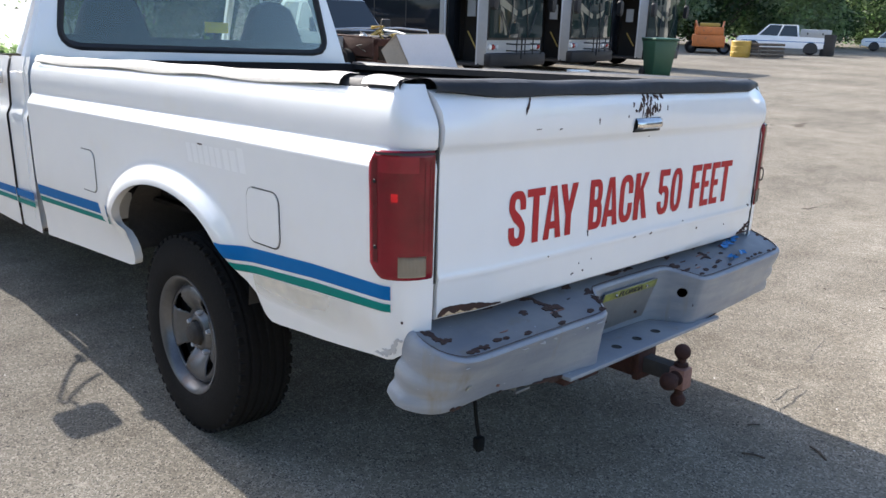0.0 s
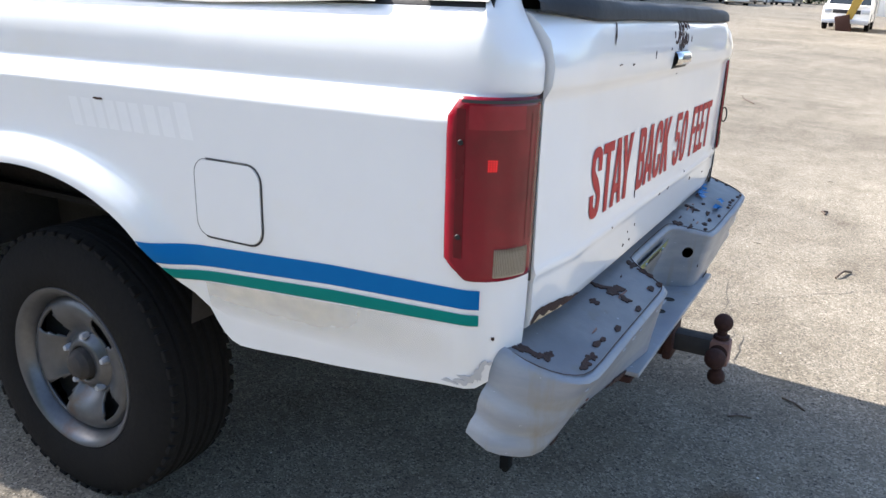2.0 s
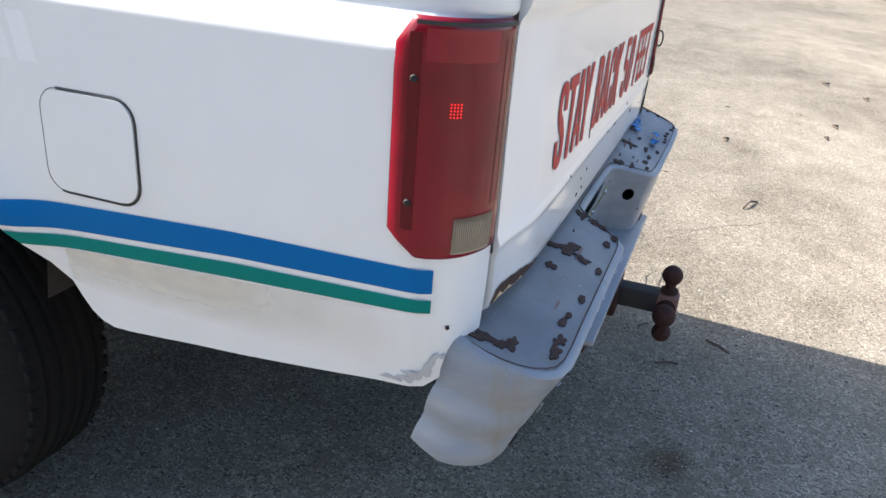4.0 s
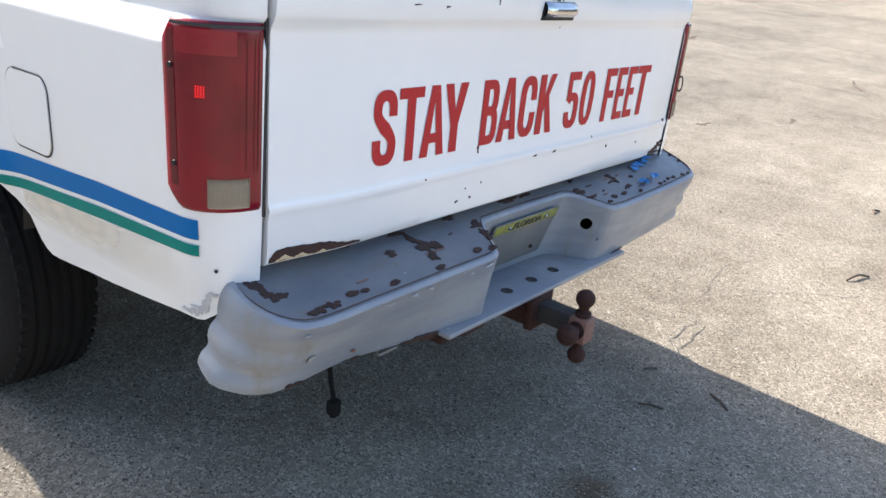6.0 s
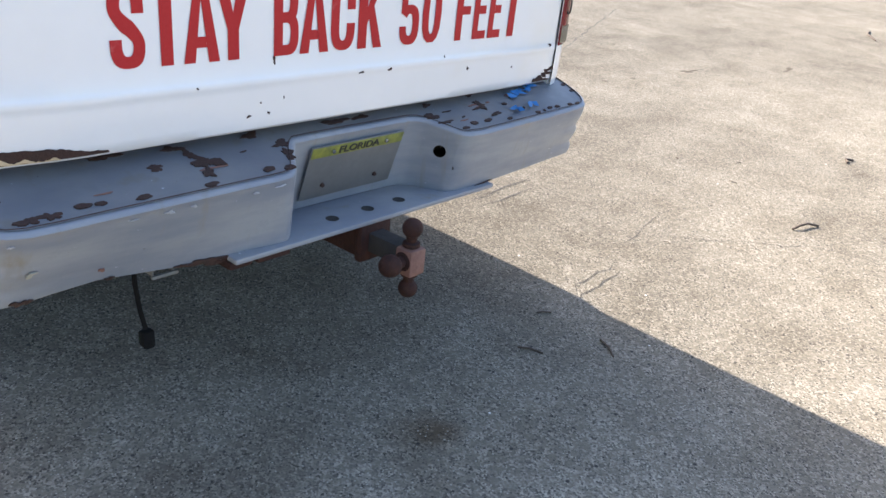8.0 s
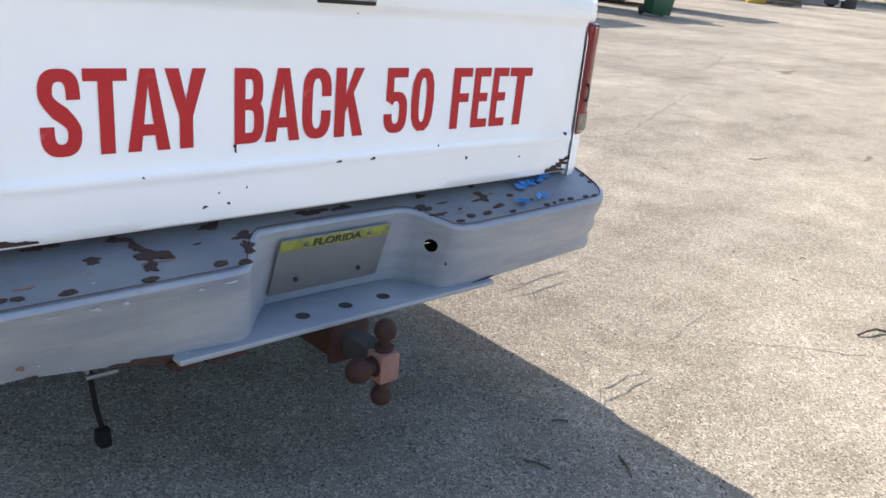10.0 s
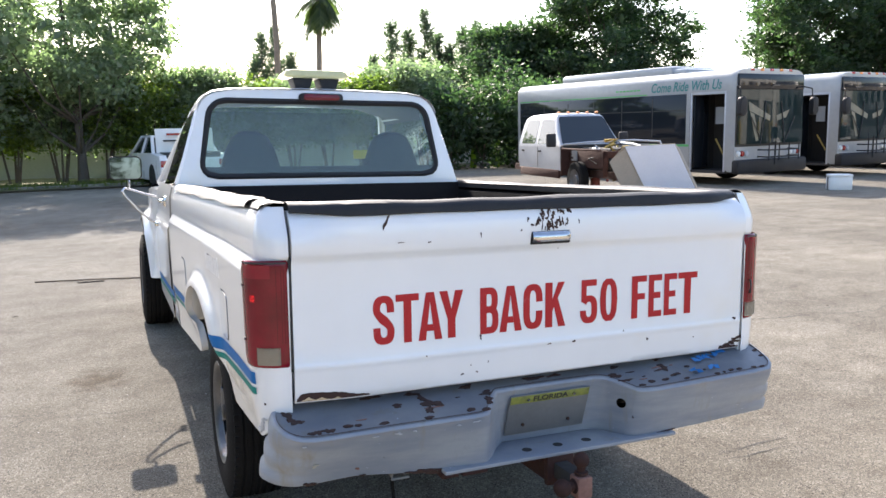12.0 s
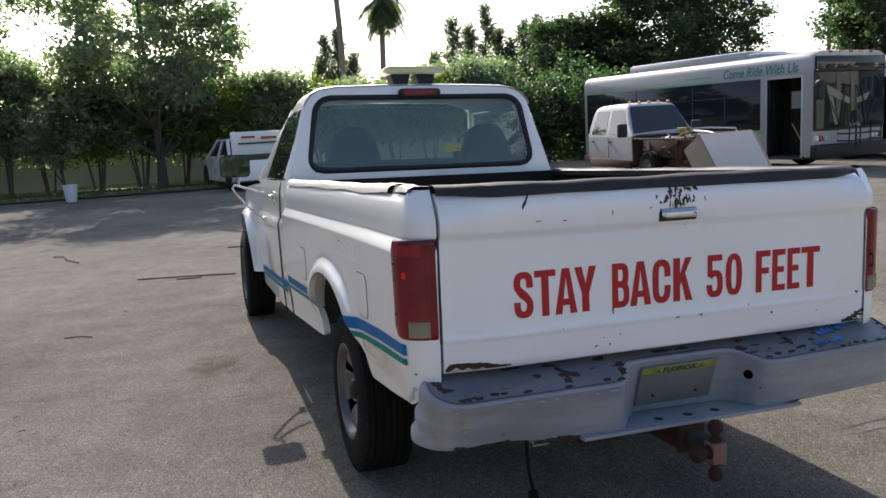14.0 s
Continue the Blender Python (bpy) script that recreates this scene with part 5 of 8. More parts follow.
# ---------- wheels ----------
def wheel(side, v, track=0.775, radius=0.364):
    x = side * track
    here = Vector((x, v, 0))
    world_at = RAKE @ here
    gz = ground_z(world_at.x, world_at.y)
    w = 0.0
    for _ in range(6):
        p = RAKE @ Vector((x, v, w))
        w += gz + radius - 0.004 - p.z
    at = Matrix.Translation((x, v, w + BASE)) @ Matrix.Rotation(radians(2.2), 4, "X")
    s = side
    bm = bmesh.new()
    prof = [(0.215, 0.092), (0.222, 0.104), (0.242, 0.114), (0.275, 0.119), (0.315, 0.116), (0.345, 0.109), (0.368, 0.100), (0.380, 0.088), (0.385, 0.070), (0.377, 0.066), (0.377, 0.060), (0.386, 0.056), (0.386, 0.036), (0.378, 0.032),
            (0.378, 0.026), (0.386, 0.022), (0.386, 0.010), (0.379, 0.007), (0.379, 0.0)]
    prof = [(r * radius / 0.385, h) for r, h in prof]
    full = prof + [(r, -h) for r, h in prof[-2::-1]]
    lathe(bm, full, 72, "x")
    tyre = part("wheel", bm, TYRE, truck, "black all-terrain tyre on a grey steel rim", 30)
    tyre.matrix_basis = at
    bm = bmesh.new()
    for k in range(52):
        a = k * math.tau / 52
        for h, off in ((-0.088, 0.0), (0.088, 0.5), (-0.046, 0.3), (0.046, 0.8)):
            m = Matrix.Rotation(a + off * math.tau / 52, 4, "X")
            wide = 0.013 if abs(h) > 0.06 else 0.009
            box(bm, (h - wide, radius - 0.016, -0.014), (h + wide, radius + (-0.003 if wide > 0.01 else 0.001), 0.013), 0.002, m, 1)
    tagged(part("tread", bm, TYRE, tyre), kind="stuff")
    bm = bmesh.new()
    seg = 120
    radial = [(0.046, 0.066), (0.060, 0.060), (0.072, 0.046), (0.082, 0.042), (0.090, 0.046), (0.096, 0.052), (0.115, 0.066), (0.135, 0.076), (0.150, 0.080), (0.160, 0.080), (0.170, 0.076), (0.178, 0.066), (0.186, 0.062), (0.194, 0.076), (0.202, 0.094), (0.210, 0.104), (0.214, 0.106), (0.217, 0.098)]
    rings = []
    for r, h in radial:
        rings.append([bm.verts.new((s * h, r * math.cos(k * math.tau / seg), r * math.sin(k * math.tau / seg))) for k in range(seg)])
    for i in range(len(rings) - 1):
        for k in range(seg):
            ang = ((k + 0.5) / seg * 360 - 40 + 45) % 90 - 45
            r = (radial[i][0] + radial[i + 1][0]) / 2
            if 0.097 < r < 0.159 and abs(ang) < 10 + 120 * (r - 0.10):
                continue
            bm.faces.new((rings[i][k], rings[i][(k + 1) % seg], rings[i + 1][(k + 1) % seg], rings[i + 1][k]))
    rim = part("rim", bm, RIM, tyre, "grey steel rim with four slots", 40)
    mod = rim.modifiers.new("thickness", "SOLIDIFY")
    mod.thickness, mod.offset = 0.006, -1.0 if s > 0 else 1.0
    bm = bmesh.new()
    lathe(bm, [(0.0001, s * 0.03), (0.205, s * 0.03), (0.205, s * -0.05)], 32, "x")
    part("brake_drum", bm, DARK, tyre)
    bm = bmesh.new()
    lathe(bm, [(0.0001, s * 0.100), (0.026, s * 0.099), (0.030, s * 0.096), (0.034, s * 0.088), (0.040, s * 0.084), (0.043, s * 0.064), (0.050, s * 0.062)], 28, "x")
    part("hub", bm, DARK, tyre, "dark greasy wheel hub")
    for k in range(5):
        bm = bmesh.new()
        a = k * math.tau / 5 + 0.3
        lathe(bm, [(0.0001, s * 0.072), (0.007, s * 0.071), (0.010, s * 0.060), (0.011, s * 0.040)], 6, "x", Matrix.Translation((0, 0.074 * math.cos(a), 0.074 * math.sin(a))))
        part("lug_nut", bm, SHEET_GREY, tyre)
    return tyre


for side in (-1, 1):
    wheel(side, 1.235)
    wheel(side, 4.615, 0.945)

# chassis under the bed
for side in (-1, 1):
    tpart("frame_rail", boxes(((side * 0.45 - 0.04, 0.08, -0.20), (side * 0.45 + 0.04, 4.9, -0.06))), DARK)
    tpart("leaf_spring", boxes(((side * 0.55 - 0.035, 0.5, -0.27), (side * 0.55 + 0.035, 1.85, -0.22))), DARK)
bm = bmesh.new()
tube(bm, [(u, 1.235, -0.39) for u in (-0.75, -0.2, -0.12, 0.12, 0.2, 0.75)], [0.04, 0.045, 0.13, 0.13, 0.045, 0.04], 16)
tpart("rear_axle", bm, DARK)
tpart("cross_member", boxes(((-0.45, 0.10, -0.19), (0.45, 0.20, -0.08))), DARK)
bm = bmesh.new()
lathe(bm, [(0.15, -0.13), (0.30, -0.12), (0.36, -0.06), (0.36, 0.06), (0.30, 0.12), (0.15, 0.13)], 32, "z", Matrix.Translation((0, 0.60, -0.20)))
tpart("spare_tyre", bm, TYRE)
tpart("fuel_tank", boxes(((-0.38, 1.6, -0.32), (-0.05, 2.5, -0.05)), bevel=0.03), DARK)

# ---------- cab ----------
CV = 2.50                                        # the cab's rear face


def back_lean(w):
    return CV + 0.02 + 0.06 * smooth_step((w - 0.60) / 0.60)


def cab_half(w):
    return float(np.interp(w, [-0.25, 0.0, 0.36, 0.40, 0.56, 0.63, 1.05, 1.11, 1.15, 1.18, 1.195], [0.905, 0.922, 0.932, 0.914, 0.910, 0.893, 0.767, 0.744, 0.712, 0.655, 0.56]))


def cab_outline():
    ws = [-0.17, -0.1, 0.1, 0.3, 0.36, 0.40, 0.5, 0.56, 0.60, 0.63, 0.7, 0.8, 0.9, 1.0, 1.05, 1.08, 1.11, 1.13, 1.15, 1.165, 1.18, 1.188, 1.195]
    left = [(-cab_half(w), w) for w in ws]
    crown = [(u, 1.195 + 0.010 * (1 - (u / 0.56) ** 2)) for u in np.linspace(-0.5, 0.5, 9)]
    return left + crown + [(-u, w) for u, w in left[::-1]]


def pane_outline(grow=0.0):
    pts = []
    lo, hi, r = 0.692 - grow, 1.115 + grow, 0.075 + grow
    for sx, sy, a0 in ((1, 0, -90), (1, 1, 0), (-1, 1, 90), (-1, 0, 180)):
        cw = hi - r if sy else lo + r
        for k in range(9):
            a = radians(a0 + 90 * k / 8)
            f = (cw + r * math.sin(a) - lo) / (hi - lo)
            base = 0.738 + grow - 0.076 * f
            pts.append((sx * (base - r) + r * math.cos(a), cw + r * math.sin(a)))
    dense = []
    for a, b in zip(pts, pts[1:] + pts[:1]):
        n = max(1, int(math.dist(a, b) / 0.05))
        dense += [(a[0] + (b[0] - a[0]) * k / n, a[1] + (b[1] - a[1]) * k / n) for k in range(n)]
    return dense


def by_angle(points, centre, n):
    """Resamples an outline at even angles round a centre."""
    out = []
    loop = points + points[:1]
    for k in range(n):
        a = math.tau * k / n
        d = (math.cos(a), math.sin(a))
        best = None
        for p, q in zip(loop, loop[1:]):
            px, py, ex, ey = p[0] - centre[0], p[1] - centre[1], q[0] - p[0], q[1] - p[1]
            den = d[0] * ey - d[1] * ex
            if abs(den) < 1e-12:
                continue
            t, s = (px * ey - py * ex) / den, (px * d[1] - py * d[0]) / den
            if t > 0 and -1e-6 <= s <= 1 + 1e-6:
                best = t if best is None else max(best, t)
        out.append((centre[0] + best * d[0], centre[1] + best * d[1]))
    return out


N = 144
MID = (0.0, 0.90)
outer, hole_rim, hole_edge = by_angle(cab_outline(), MID, N), by_angle(pane_outline(0.03), MID, N), by_angle(pane_outline(0.0), MID, N)


def ring(a, b, depth_a, depth_b, bm=None, lift=0.0):
    bm = bm or bmesh.new()
    va = [bm.verts.new((u, back_lean(w) + depth_a, w)) for u, w in a]
    vb = [bm.verts.new((u, back_lean(w) + depth_b, w)) for u, w in b]
    for k in range(len(a)):
        j = (k + 1) % len(a)
        bm.faces.new((va[k], va[j], vb[j], vb[k]))
    return bm


shoulder = [(u * 0.982, MID[1] + (w - MID[1]) * 0.982) for u, w in outer]
bm = ring(outer, shoulder, 0.03, 0.006)
ring(shoulder, hole_rim, 0.006, 0.0, bm)
ring(hole_rim, by_angle(pane_outline(0.026), MID, N), 0.0, 0.02, bm)
bmesh.ops.remove_doubles(bm, verts=bm.verts, dist=1e-5)
cab_back = tpart("cab_back", bm, WHITE, "white rear wall of the cab", 50)
bm = ring(by_angle(pane_outline(0.029), MID, N), by_angle(pane_outline(0.014), MID, N), -0.001, -0.008)
ring(by_angle(pane_outline(0.014), MID, N), by_angle(pane_outline(-0.004), MID, N), -0.008, 0.002, bm)
ring(by_angle(pane_outline(-0.004), MID, N), by_angle(pane_outline(-0.004), MID, N), 0.002, 0.02, bm)
bmesh.ops.remove_doubles(bm, verts=bm.verts, dist=1e-5)
part("window_gasket", bm, BLACK_PLASTIC, cab_back, "black rubber window seal")
bm = bmesh.new()
verts = [bm.verts.new((u, back_lean(w) + 0.008, w)) for u, w in hole_edge]
bm.faces.new(verts)
more = [bm.verts.new((u, back_lean(w) + 0.012, w)) for u, w in hole_edge]
bm.faces.new(more[::-1])
pane = part("rear_window", bm, CAB_GLASS, cab_back, "tinted rear window glass")
pane.visible_shadow = False

# roof, doors, pillars, bonnet
bm = bmesh.new()
rows = []
for v, dw, k in ((CV + 0.075, 0, 1.0), (CV + 0.11, 0.008, 1.0), (2.9, 0.016, 0.985), (3.2, 0.014, 0.965), (3.45, 0.0, 0.94), (3.53, -0.02, 0.93), (3.56, -0.04, 0.92)):
    sec = [(-cab_half(w), w) for w in (1.075, 1.09, 1.11, 1.13, 1.15, 1.165, 1.18, 1.188, 1.195)] + [(u, 1.195 + 0.010 * (1 - (u / 0.56) ** 2)) for u in np.linspace(-0.5, 0.5, 9)]
    sec += [(-u, w) for u, w in sec[8::-1]]
    rows.append([(u * k, v, w + dw * smooth_step((w - 1.05) / 0.1)) for u, w in sec])
grid(bm, rows)
tpart("roof", bm, WHITE, "", 50)
bm = bmesh.new()
grid(bm, [[(0.66 * s * (1 - 0.02 * (w < 1)), 3.5 + (1.10 - w) * 1.0 - 0.0, w) for s in (-1, 1)] for w in (1.12, 0.63)])
shield = tpart("windscreen", bm, SHIELD_GLASS)
shield.visible_shadow = False
for side in (-1, 1):
    for (v0, u0, w0), (v1, u1, w1), t in (((2.625, 0.860, 0.62), (2.645, 0.69, 1.08), 0.028), ((4.02, 0.885, 0.62), (3.47, 0.678, 1.105), 0.028)):
        bm = bmesh.new()
        tube(bm, [(side * u0, v0, w0), (side * (u0 + u1) / 2, (v0 + v1) / 2, (w0 + w1) / 2), (side * u1, v1, w1)], t, 8)
        tpart("pillar", bm, WHITE)
    bm = bmesh.new()
    grid(bm, [[(side * cab_half(w) * 0.995, v, w) for w in (-0.175, -0.08, 0.0, 0.1, 0.2, 0.30, 0.36, 0.385, 0.40, 0.45, 0.5, 0.56, 0.60, 0.63)] for v in np.linspace(CV - 0.015, 2.755, 6)])
    tpart("cab_corner", bm, WHITE, "", 50)
    bm = bmesh.new()
    grid(bm, [[(side * (cab_half(w) + 0.003), v, w) for w in (-0.18, -0.08, 0.0, 0.1, 0.2, 0.30, 0.36, 0.385, 0.40, 0.45, 0.5, 0.56, 0.60, 0.63)] for v in np.linspace(2.765, 3.95, 20)])
    for w0, w1, t in ((0.64, 1.09, 0.02),):
        tube(bm, [(side * 0.876, 2.69, 0.64), (side * 0.722, 2.69, 1.07), (side * 0.692, 3.50, 1.07), (side * 0.868, 3.93, 0.64)], 0.012, 6)
    door = tpart("door", bm, WHITE, "white cab door with chrome handle", 50)
    bm = bmesh.new()
    grid(bm, [[(side * (0.874 - (w - 0.64) * 0.345), v, w) for v in ((2.70, 3.90) if w < 0.9 else (2.70, 3.50))] for w in (0.64, 1.07)])
    pane = part("door_glass", bm, CAB_GLASS, door)
    pane.visible_shadow = False
    bm = bmesh.new()
    s0 = side
    box(bm, (min(s0 * 0.915, s0 * 0.945), 2.79, 0.50), (max(s0 * 0.925, s0 * 0.945), 2.89, 0.56), 0.006)
    box(bm, (min(s0 * 0.94, s0 * 0.972), 2.80, 0.525), (max(s0 * 0.94, s0 * 0.972), 2.88, 0.545), 0.006)
    part("door_handle", bm, CHROME, door, "chrome door handle")
    part("door_seal", boxes(((min(s0 * 0.87, s0 * 0.893), 2.756, -0.1), (max(s0 * 0.87, s0 * 0.893), 2.764, 0.62))), BLACK_RUBBER, door)
    # front wing with its wheel opening
    bm = bmesh.new()
    cols = []
    for k in range(37):
        v = 3.96 + 1.15 * k / 36
        d = (v - 4.56) / 0.44
        low = -0.10 if abs(d) >= 1 else -0.10 + 0.44 * math.sqrt(1 - d * d)
        hi = 0.60 - 0.06 * ((v - 3.96) / 1.15)
        taper = 0.03 * smooth_step((v - 4.7) / 0.4)
        cols.append([(side * (cab_half(low + (hi - low) * j / 10) + 0.028 * smooth_step((v - 3.96) / 0.3) - taper + 0.05 * math.exp(-((low + (hi - low) * j / 10 - low) / 0.06) ** 2) * (abs(d) < 1.15)), v, low + (hi - low) * j / 10) for j in range(11)])
    grid(bm, cols)
    wing = tpart("front_wing", bm, WHITE, "", 50)
    if side < 0:
        for q, h, mt in ((0.104, 0.037, BLUE), (0.057, 0.023, TEAL)):
            for v0, v1, host in ((2.768, 3.94, door), (2.49, 2.752, cab_back)):
                bm = bmesh.new()
                grid(bm, [[(-(cab_half(q - 0.0345 * v - h * j / 3) + 0.0055), v, q - 0.0345 * v - h * j / 3) for j in range(4)] for v in np.linspace(v0, v1, 12)])
                part("stripe", bm, mt, host)
        # west-coast mirror on a looped arm
        bm = bmesh.new()
        prism(bm, rounded(-1.218, 0.692, -1.022, 0.842, 0.03), 3.30, 3.345, "y", 0.006)
        mirror = part("mirror", bm, BLACK_PLASTIC, door, "door mirror on a looped steel arm")
        bm = bmesh.new()
        face = [bm.verts.new((u, 3.2985, w)) for u, w in rounded(-1.210, 0.700, -1.030, 0.834, 0.025)]
        bm.faces.new(face)
        part("mirror_glass", bm, MIRROR_GLASS, mirror)
        bm = bmesh.new()
        tube(bm, [(-0.93, 3.42, 0.575), (-1.02, 3.40, 0.60), (-1.10, 3.36, 0.63), (-1.13, 3.33, 0.64), (-1.145, 3.33, 0.62), (-1.13, 3.34, 0.59), (-1.05, 3.36, 0.49), (-0.985, 3.38, 0.43), (-0.935, 3.39, 0.40)], 0.008, 8)
        tube(bm, [(-1.105, 3.33, 0.64), (-1.105, 3.33, 0.70)], 0.009, 8)
        box(bm, (-0.955, 3.36, 0.385), (-0.92, 3.42, 0.415), 0.004)
        part("mirror_arm", bm, CHROME, mirror, "bent steel mirror arm")
bm = bmesh.new()
rows = []
for k in range(13):
    v = 3.96 + 1.18 * k / 12
    hi = 0.605 - 0.07 * (k / 12) ** 1.5
    rows.append([(u, v, hi + 0.03 * (1 - (u / 0.93) ** 2) - 0.03 * (abs(u) > 0.9)) for u in np.linspace(-0.925, 0.925, 15)])
rows.append([(u, 5.18, 0.45) for u in np.linspace(-0.925, 0.925, 15)])
rows.append([(u, 5.19, -0.1) for u in np.linspace(-0.92, 0.92, 15)])
grid(bm, rows)
tpart("bonnet", bm, WHITE, "", 50)
tpart("front_bumper", boxes(((-0.86, 5.15, -0.22), (0.86, 5.30, -0.02)), bevel=0.03), CHROME)
tpart("cab_floor", boxes(((-0.88, CV + 0.04, -0.18), (0.88, 4.0, -0.12))), DARK)
tpart("firewall", boxes(((-0.88, 3.98, -0.18), (0.88, 4.02, 0.60))), DARK)
# brake lamp and light bar on the roof
bm = bmesh.new()
prism(bm, rounded(-0.150, 1.128, 0.122, 1.178, 0.02), CV + 0.045, CV + 0.08, "y", 0.004)
chmsl = part("brake_lamp", bm, BLACK_PLASTIC, cab_back, "high red brake lamp")
bm = bmesh.new()
prism(bm, rounded(-0.125, 1.136, 0.097, 1.170, 0.014), CV + 0.036, CV + 0.06, "y", 0.003)
part("lens", bm, RED_LENS, chmsl)
bm = bmesh.new()
prism(bm, [(-0.19, 1.287), (0.19, 1.287), (0.212, 1.300), (0.195, 1.327), (0.165, 1.337), (-0.165, 1.337), (-0.195, 1.327), (-0.212, 1.300)], 2.70, 2.90, "y", 0.012)
bar = tpart("light_bar", bm, TAN_LENS, "yellowed light bar on black feet")
for c in (-0.085, 0.085):
    bm = bmesh.new()
    prism(bm, [(c - 0.032, 1.203), (c + 0.032, 1.203), (c + 0.045, 1.228), (c + 0.068, 1.288), (c - 0.068, 1.288), (c - 0.045, 1.228)], 2.73, 2.87, "y", 0.006)
    part("foot", bm, BLACK_PLASTIC, bar)
# seats, wheel, dash, card
for u in (-0.435, 0.475):
    bm = bmesh.new()
    prism(bm, [(u - 0.21, 0.1), (u + 0.21, 0.1), (u + 0.205, 0.55), (u + 0.185, 0.70), (u + 0.145, 0.84), (u + 0.105, 0.92), (u + 0.04, 0.95), (u - 0.04, 0.95), (u - 0.105, 0.92), (u - 0.145, 0.84), (u - 0.185, 0.70), (u - 0.205, 0.55)], 2.63, 2.75, "y", 0.03)
    seat = tpart("seat", bm, SEAT, "dark grey cloth high-backed seat")
    part("seat_cushion", boxes(((u - 0.25, 2.72, 0.05), (u + 0.25, 3.25, 0.22)), bevel=0.04), SEAT, seat)
tpart("dashboard", boxes(((-0.84, 3.62, 0.25), (0.84, 3.98, 0.58)), bevel=0.05), TRIM_GREY)
bm = bmesh.new()
ringpts = [(-0.42 + 0.185 * math.cos(a), 3.50 + 0.06 * math.sin(a), 0.56 + 0.175 * math.sin(a)) for a in np.linspace(0, math.tau, 33)]
tube(bm, ringpts, 0.014, 8, False)
tube(bm, [(-0.42, 3.50, 0.56), (-0.42, 3.8, 0.42)], 0.03, 8)
tpart("steering_wheel", bm, BLACK_PLASTIC)
bm = bmesh.new()
grid(bm, [[(u, v, w - 0.02) for u, w in ((-0.72, 1.06), (-0.66, 1.12), (-0.5, 1.17), (0, 1.185), (0.5, 1.17), (0.66, 1.12), (0.72, 1.06))] for v in (CV + 0.10, 3.0, 3.5)])
tpart("headliner", bm, TRIM_GREY)
for side in (-1, 1):
    tpart("door_trim", boxes(((min(side * 0.86, side * 0.88), 2.66, -0.1), (max(side * 0.86, side * 0.88), 3.95, 0.62)), bevel=0.01), TRIM_GREY)
tpart("back_trim", boxes(((-0.80, CV + 0.07, 0.1), (0.80, CV + 0.10, 0.735))), SEAT)
tpart("yellow_card", boxes(((0.44, 3.41, 0.785), (0.60, 3.415, 0.85))), YELLOW_TAG, "yellow card behind the windscreen")
tpart("card_holder", boxes(((0.505, 3.415, 0.50), (0.535, 3.425, 0.80)), ((0.49, 3.42, 0.50), (0.55, 3.70, 0.515))), BLACK_PLASTIC)


# the cab sits lower than the box's rails, on worn mounts
CAB = ("cab_back", "roof", "windscreen", "pillar", "cab_corner", "door", "front_wing", "bonnet", "front_bumper", "cab_floor", "firewall", "light_bar", "seat", "dashboard", "steering_wheel",
       "headliner", "door_trim", "back_trim", "yellow_card", "card_holder")
for ob in truck.children:
    if ob.name.split(".")[0] in CAB:
        ob.location = ob.location + Vector((-0.028, 0.085, -0.074))
for ob in truck.children_recursive:
    if ob.name.split(".")[0] == "mirror":
        ob.location = ob.location + Vector((-0.022, -0.13, -0.033))

# ---------- yard edge, wall, kerbs ----------
def on_ground(x, y, turn=0.0, sink=0.0):
    """A place in the yard, whose lines are turned a little against the truck's."""
    c, s = math.cos(radians(0.75)), math.sin(radians(0.75))
    x, y = -1.5 + c * (x + 1.5) - s * (y + 1.8), -1.8 + s * (x + 1.5) + c * (y + 1.8)
    return Matrix.Translation((x, y, ground_z(x, y) - sink)) @ Matrix.Rotation(radians(turn + 0.75), 4, "Z")


def strip(name, path, profile, material, label, category):
    """A kerb or wall: a profile of (across, up) swept along a path on the ground."""
    bm = bmesh.new()
    pts = [Vector((x, y, ground_z(x, y))) for x, y in path]
    rows = []
    for i, p in enumerate(pts):
        d = (pts[min(i + 1, len(pts) - 1)] - pts[max(i - 1, 0)])
        n = Vector((-d.y, d.x, 0)).normalized()
        rows.append([p + n * a + Vector((0, 0, h)) for a, h in profile])
    vs = grid(bm, rows)
    bm.faces.new(vs[0])
    bm.faces.new(vs[-1][::-1])
    return tagged(part(name, bm, material), label, category, kind="structure")


def along(a, b, n):
    return [(a[0] + (b[0] - a[0]) * k / n, a[1] + (b[1] - a[1]) * k / n) for k in range(n + 1)]


KERB_FORM = [(-0.08, -0.05), (-0.075, 0.10), (-0.055, 0.13), (0.06, 0.13), (0.08, 0.11), (0.08, -0.05)]
strip("kerb", along((-40, 21.6), (8.6, 22.2), 30), KERB_FORM, KERB, "low weathered concrete kerb before the hedge", "kerb")
strip("wall_boundary", along((-60, 27.2), (20, 27.8), 30), [(-0.1, -0.1), (-0.1, 2.1), (-0.12, 2.1), (-0.12, 2.2), (0.12, 2.2), (0.12, 2.1), (0.1, 2.1), (0.1, -0.1)], WALL_OLIVE,
      "stained olive-grey boundary wall behind the hedge", "wall")
bm = bmesh.new()
grid(bm, [[(x, y + 0.012 * x, ground_z(x, y) + 0.06 + 0.04 * math.sin(x * 1.3) * (y > 22)) for x in np.linspace(-45, 9, 70)] for y in np.linspace(21.75, 27.3, 12)])
tagged(part("verge", bm, GRASS_BED), "dry grass verge under the hedge", "verge", kind="structure")


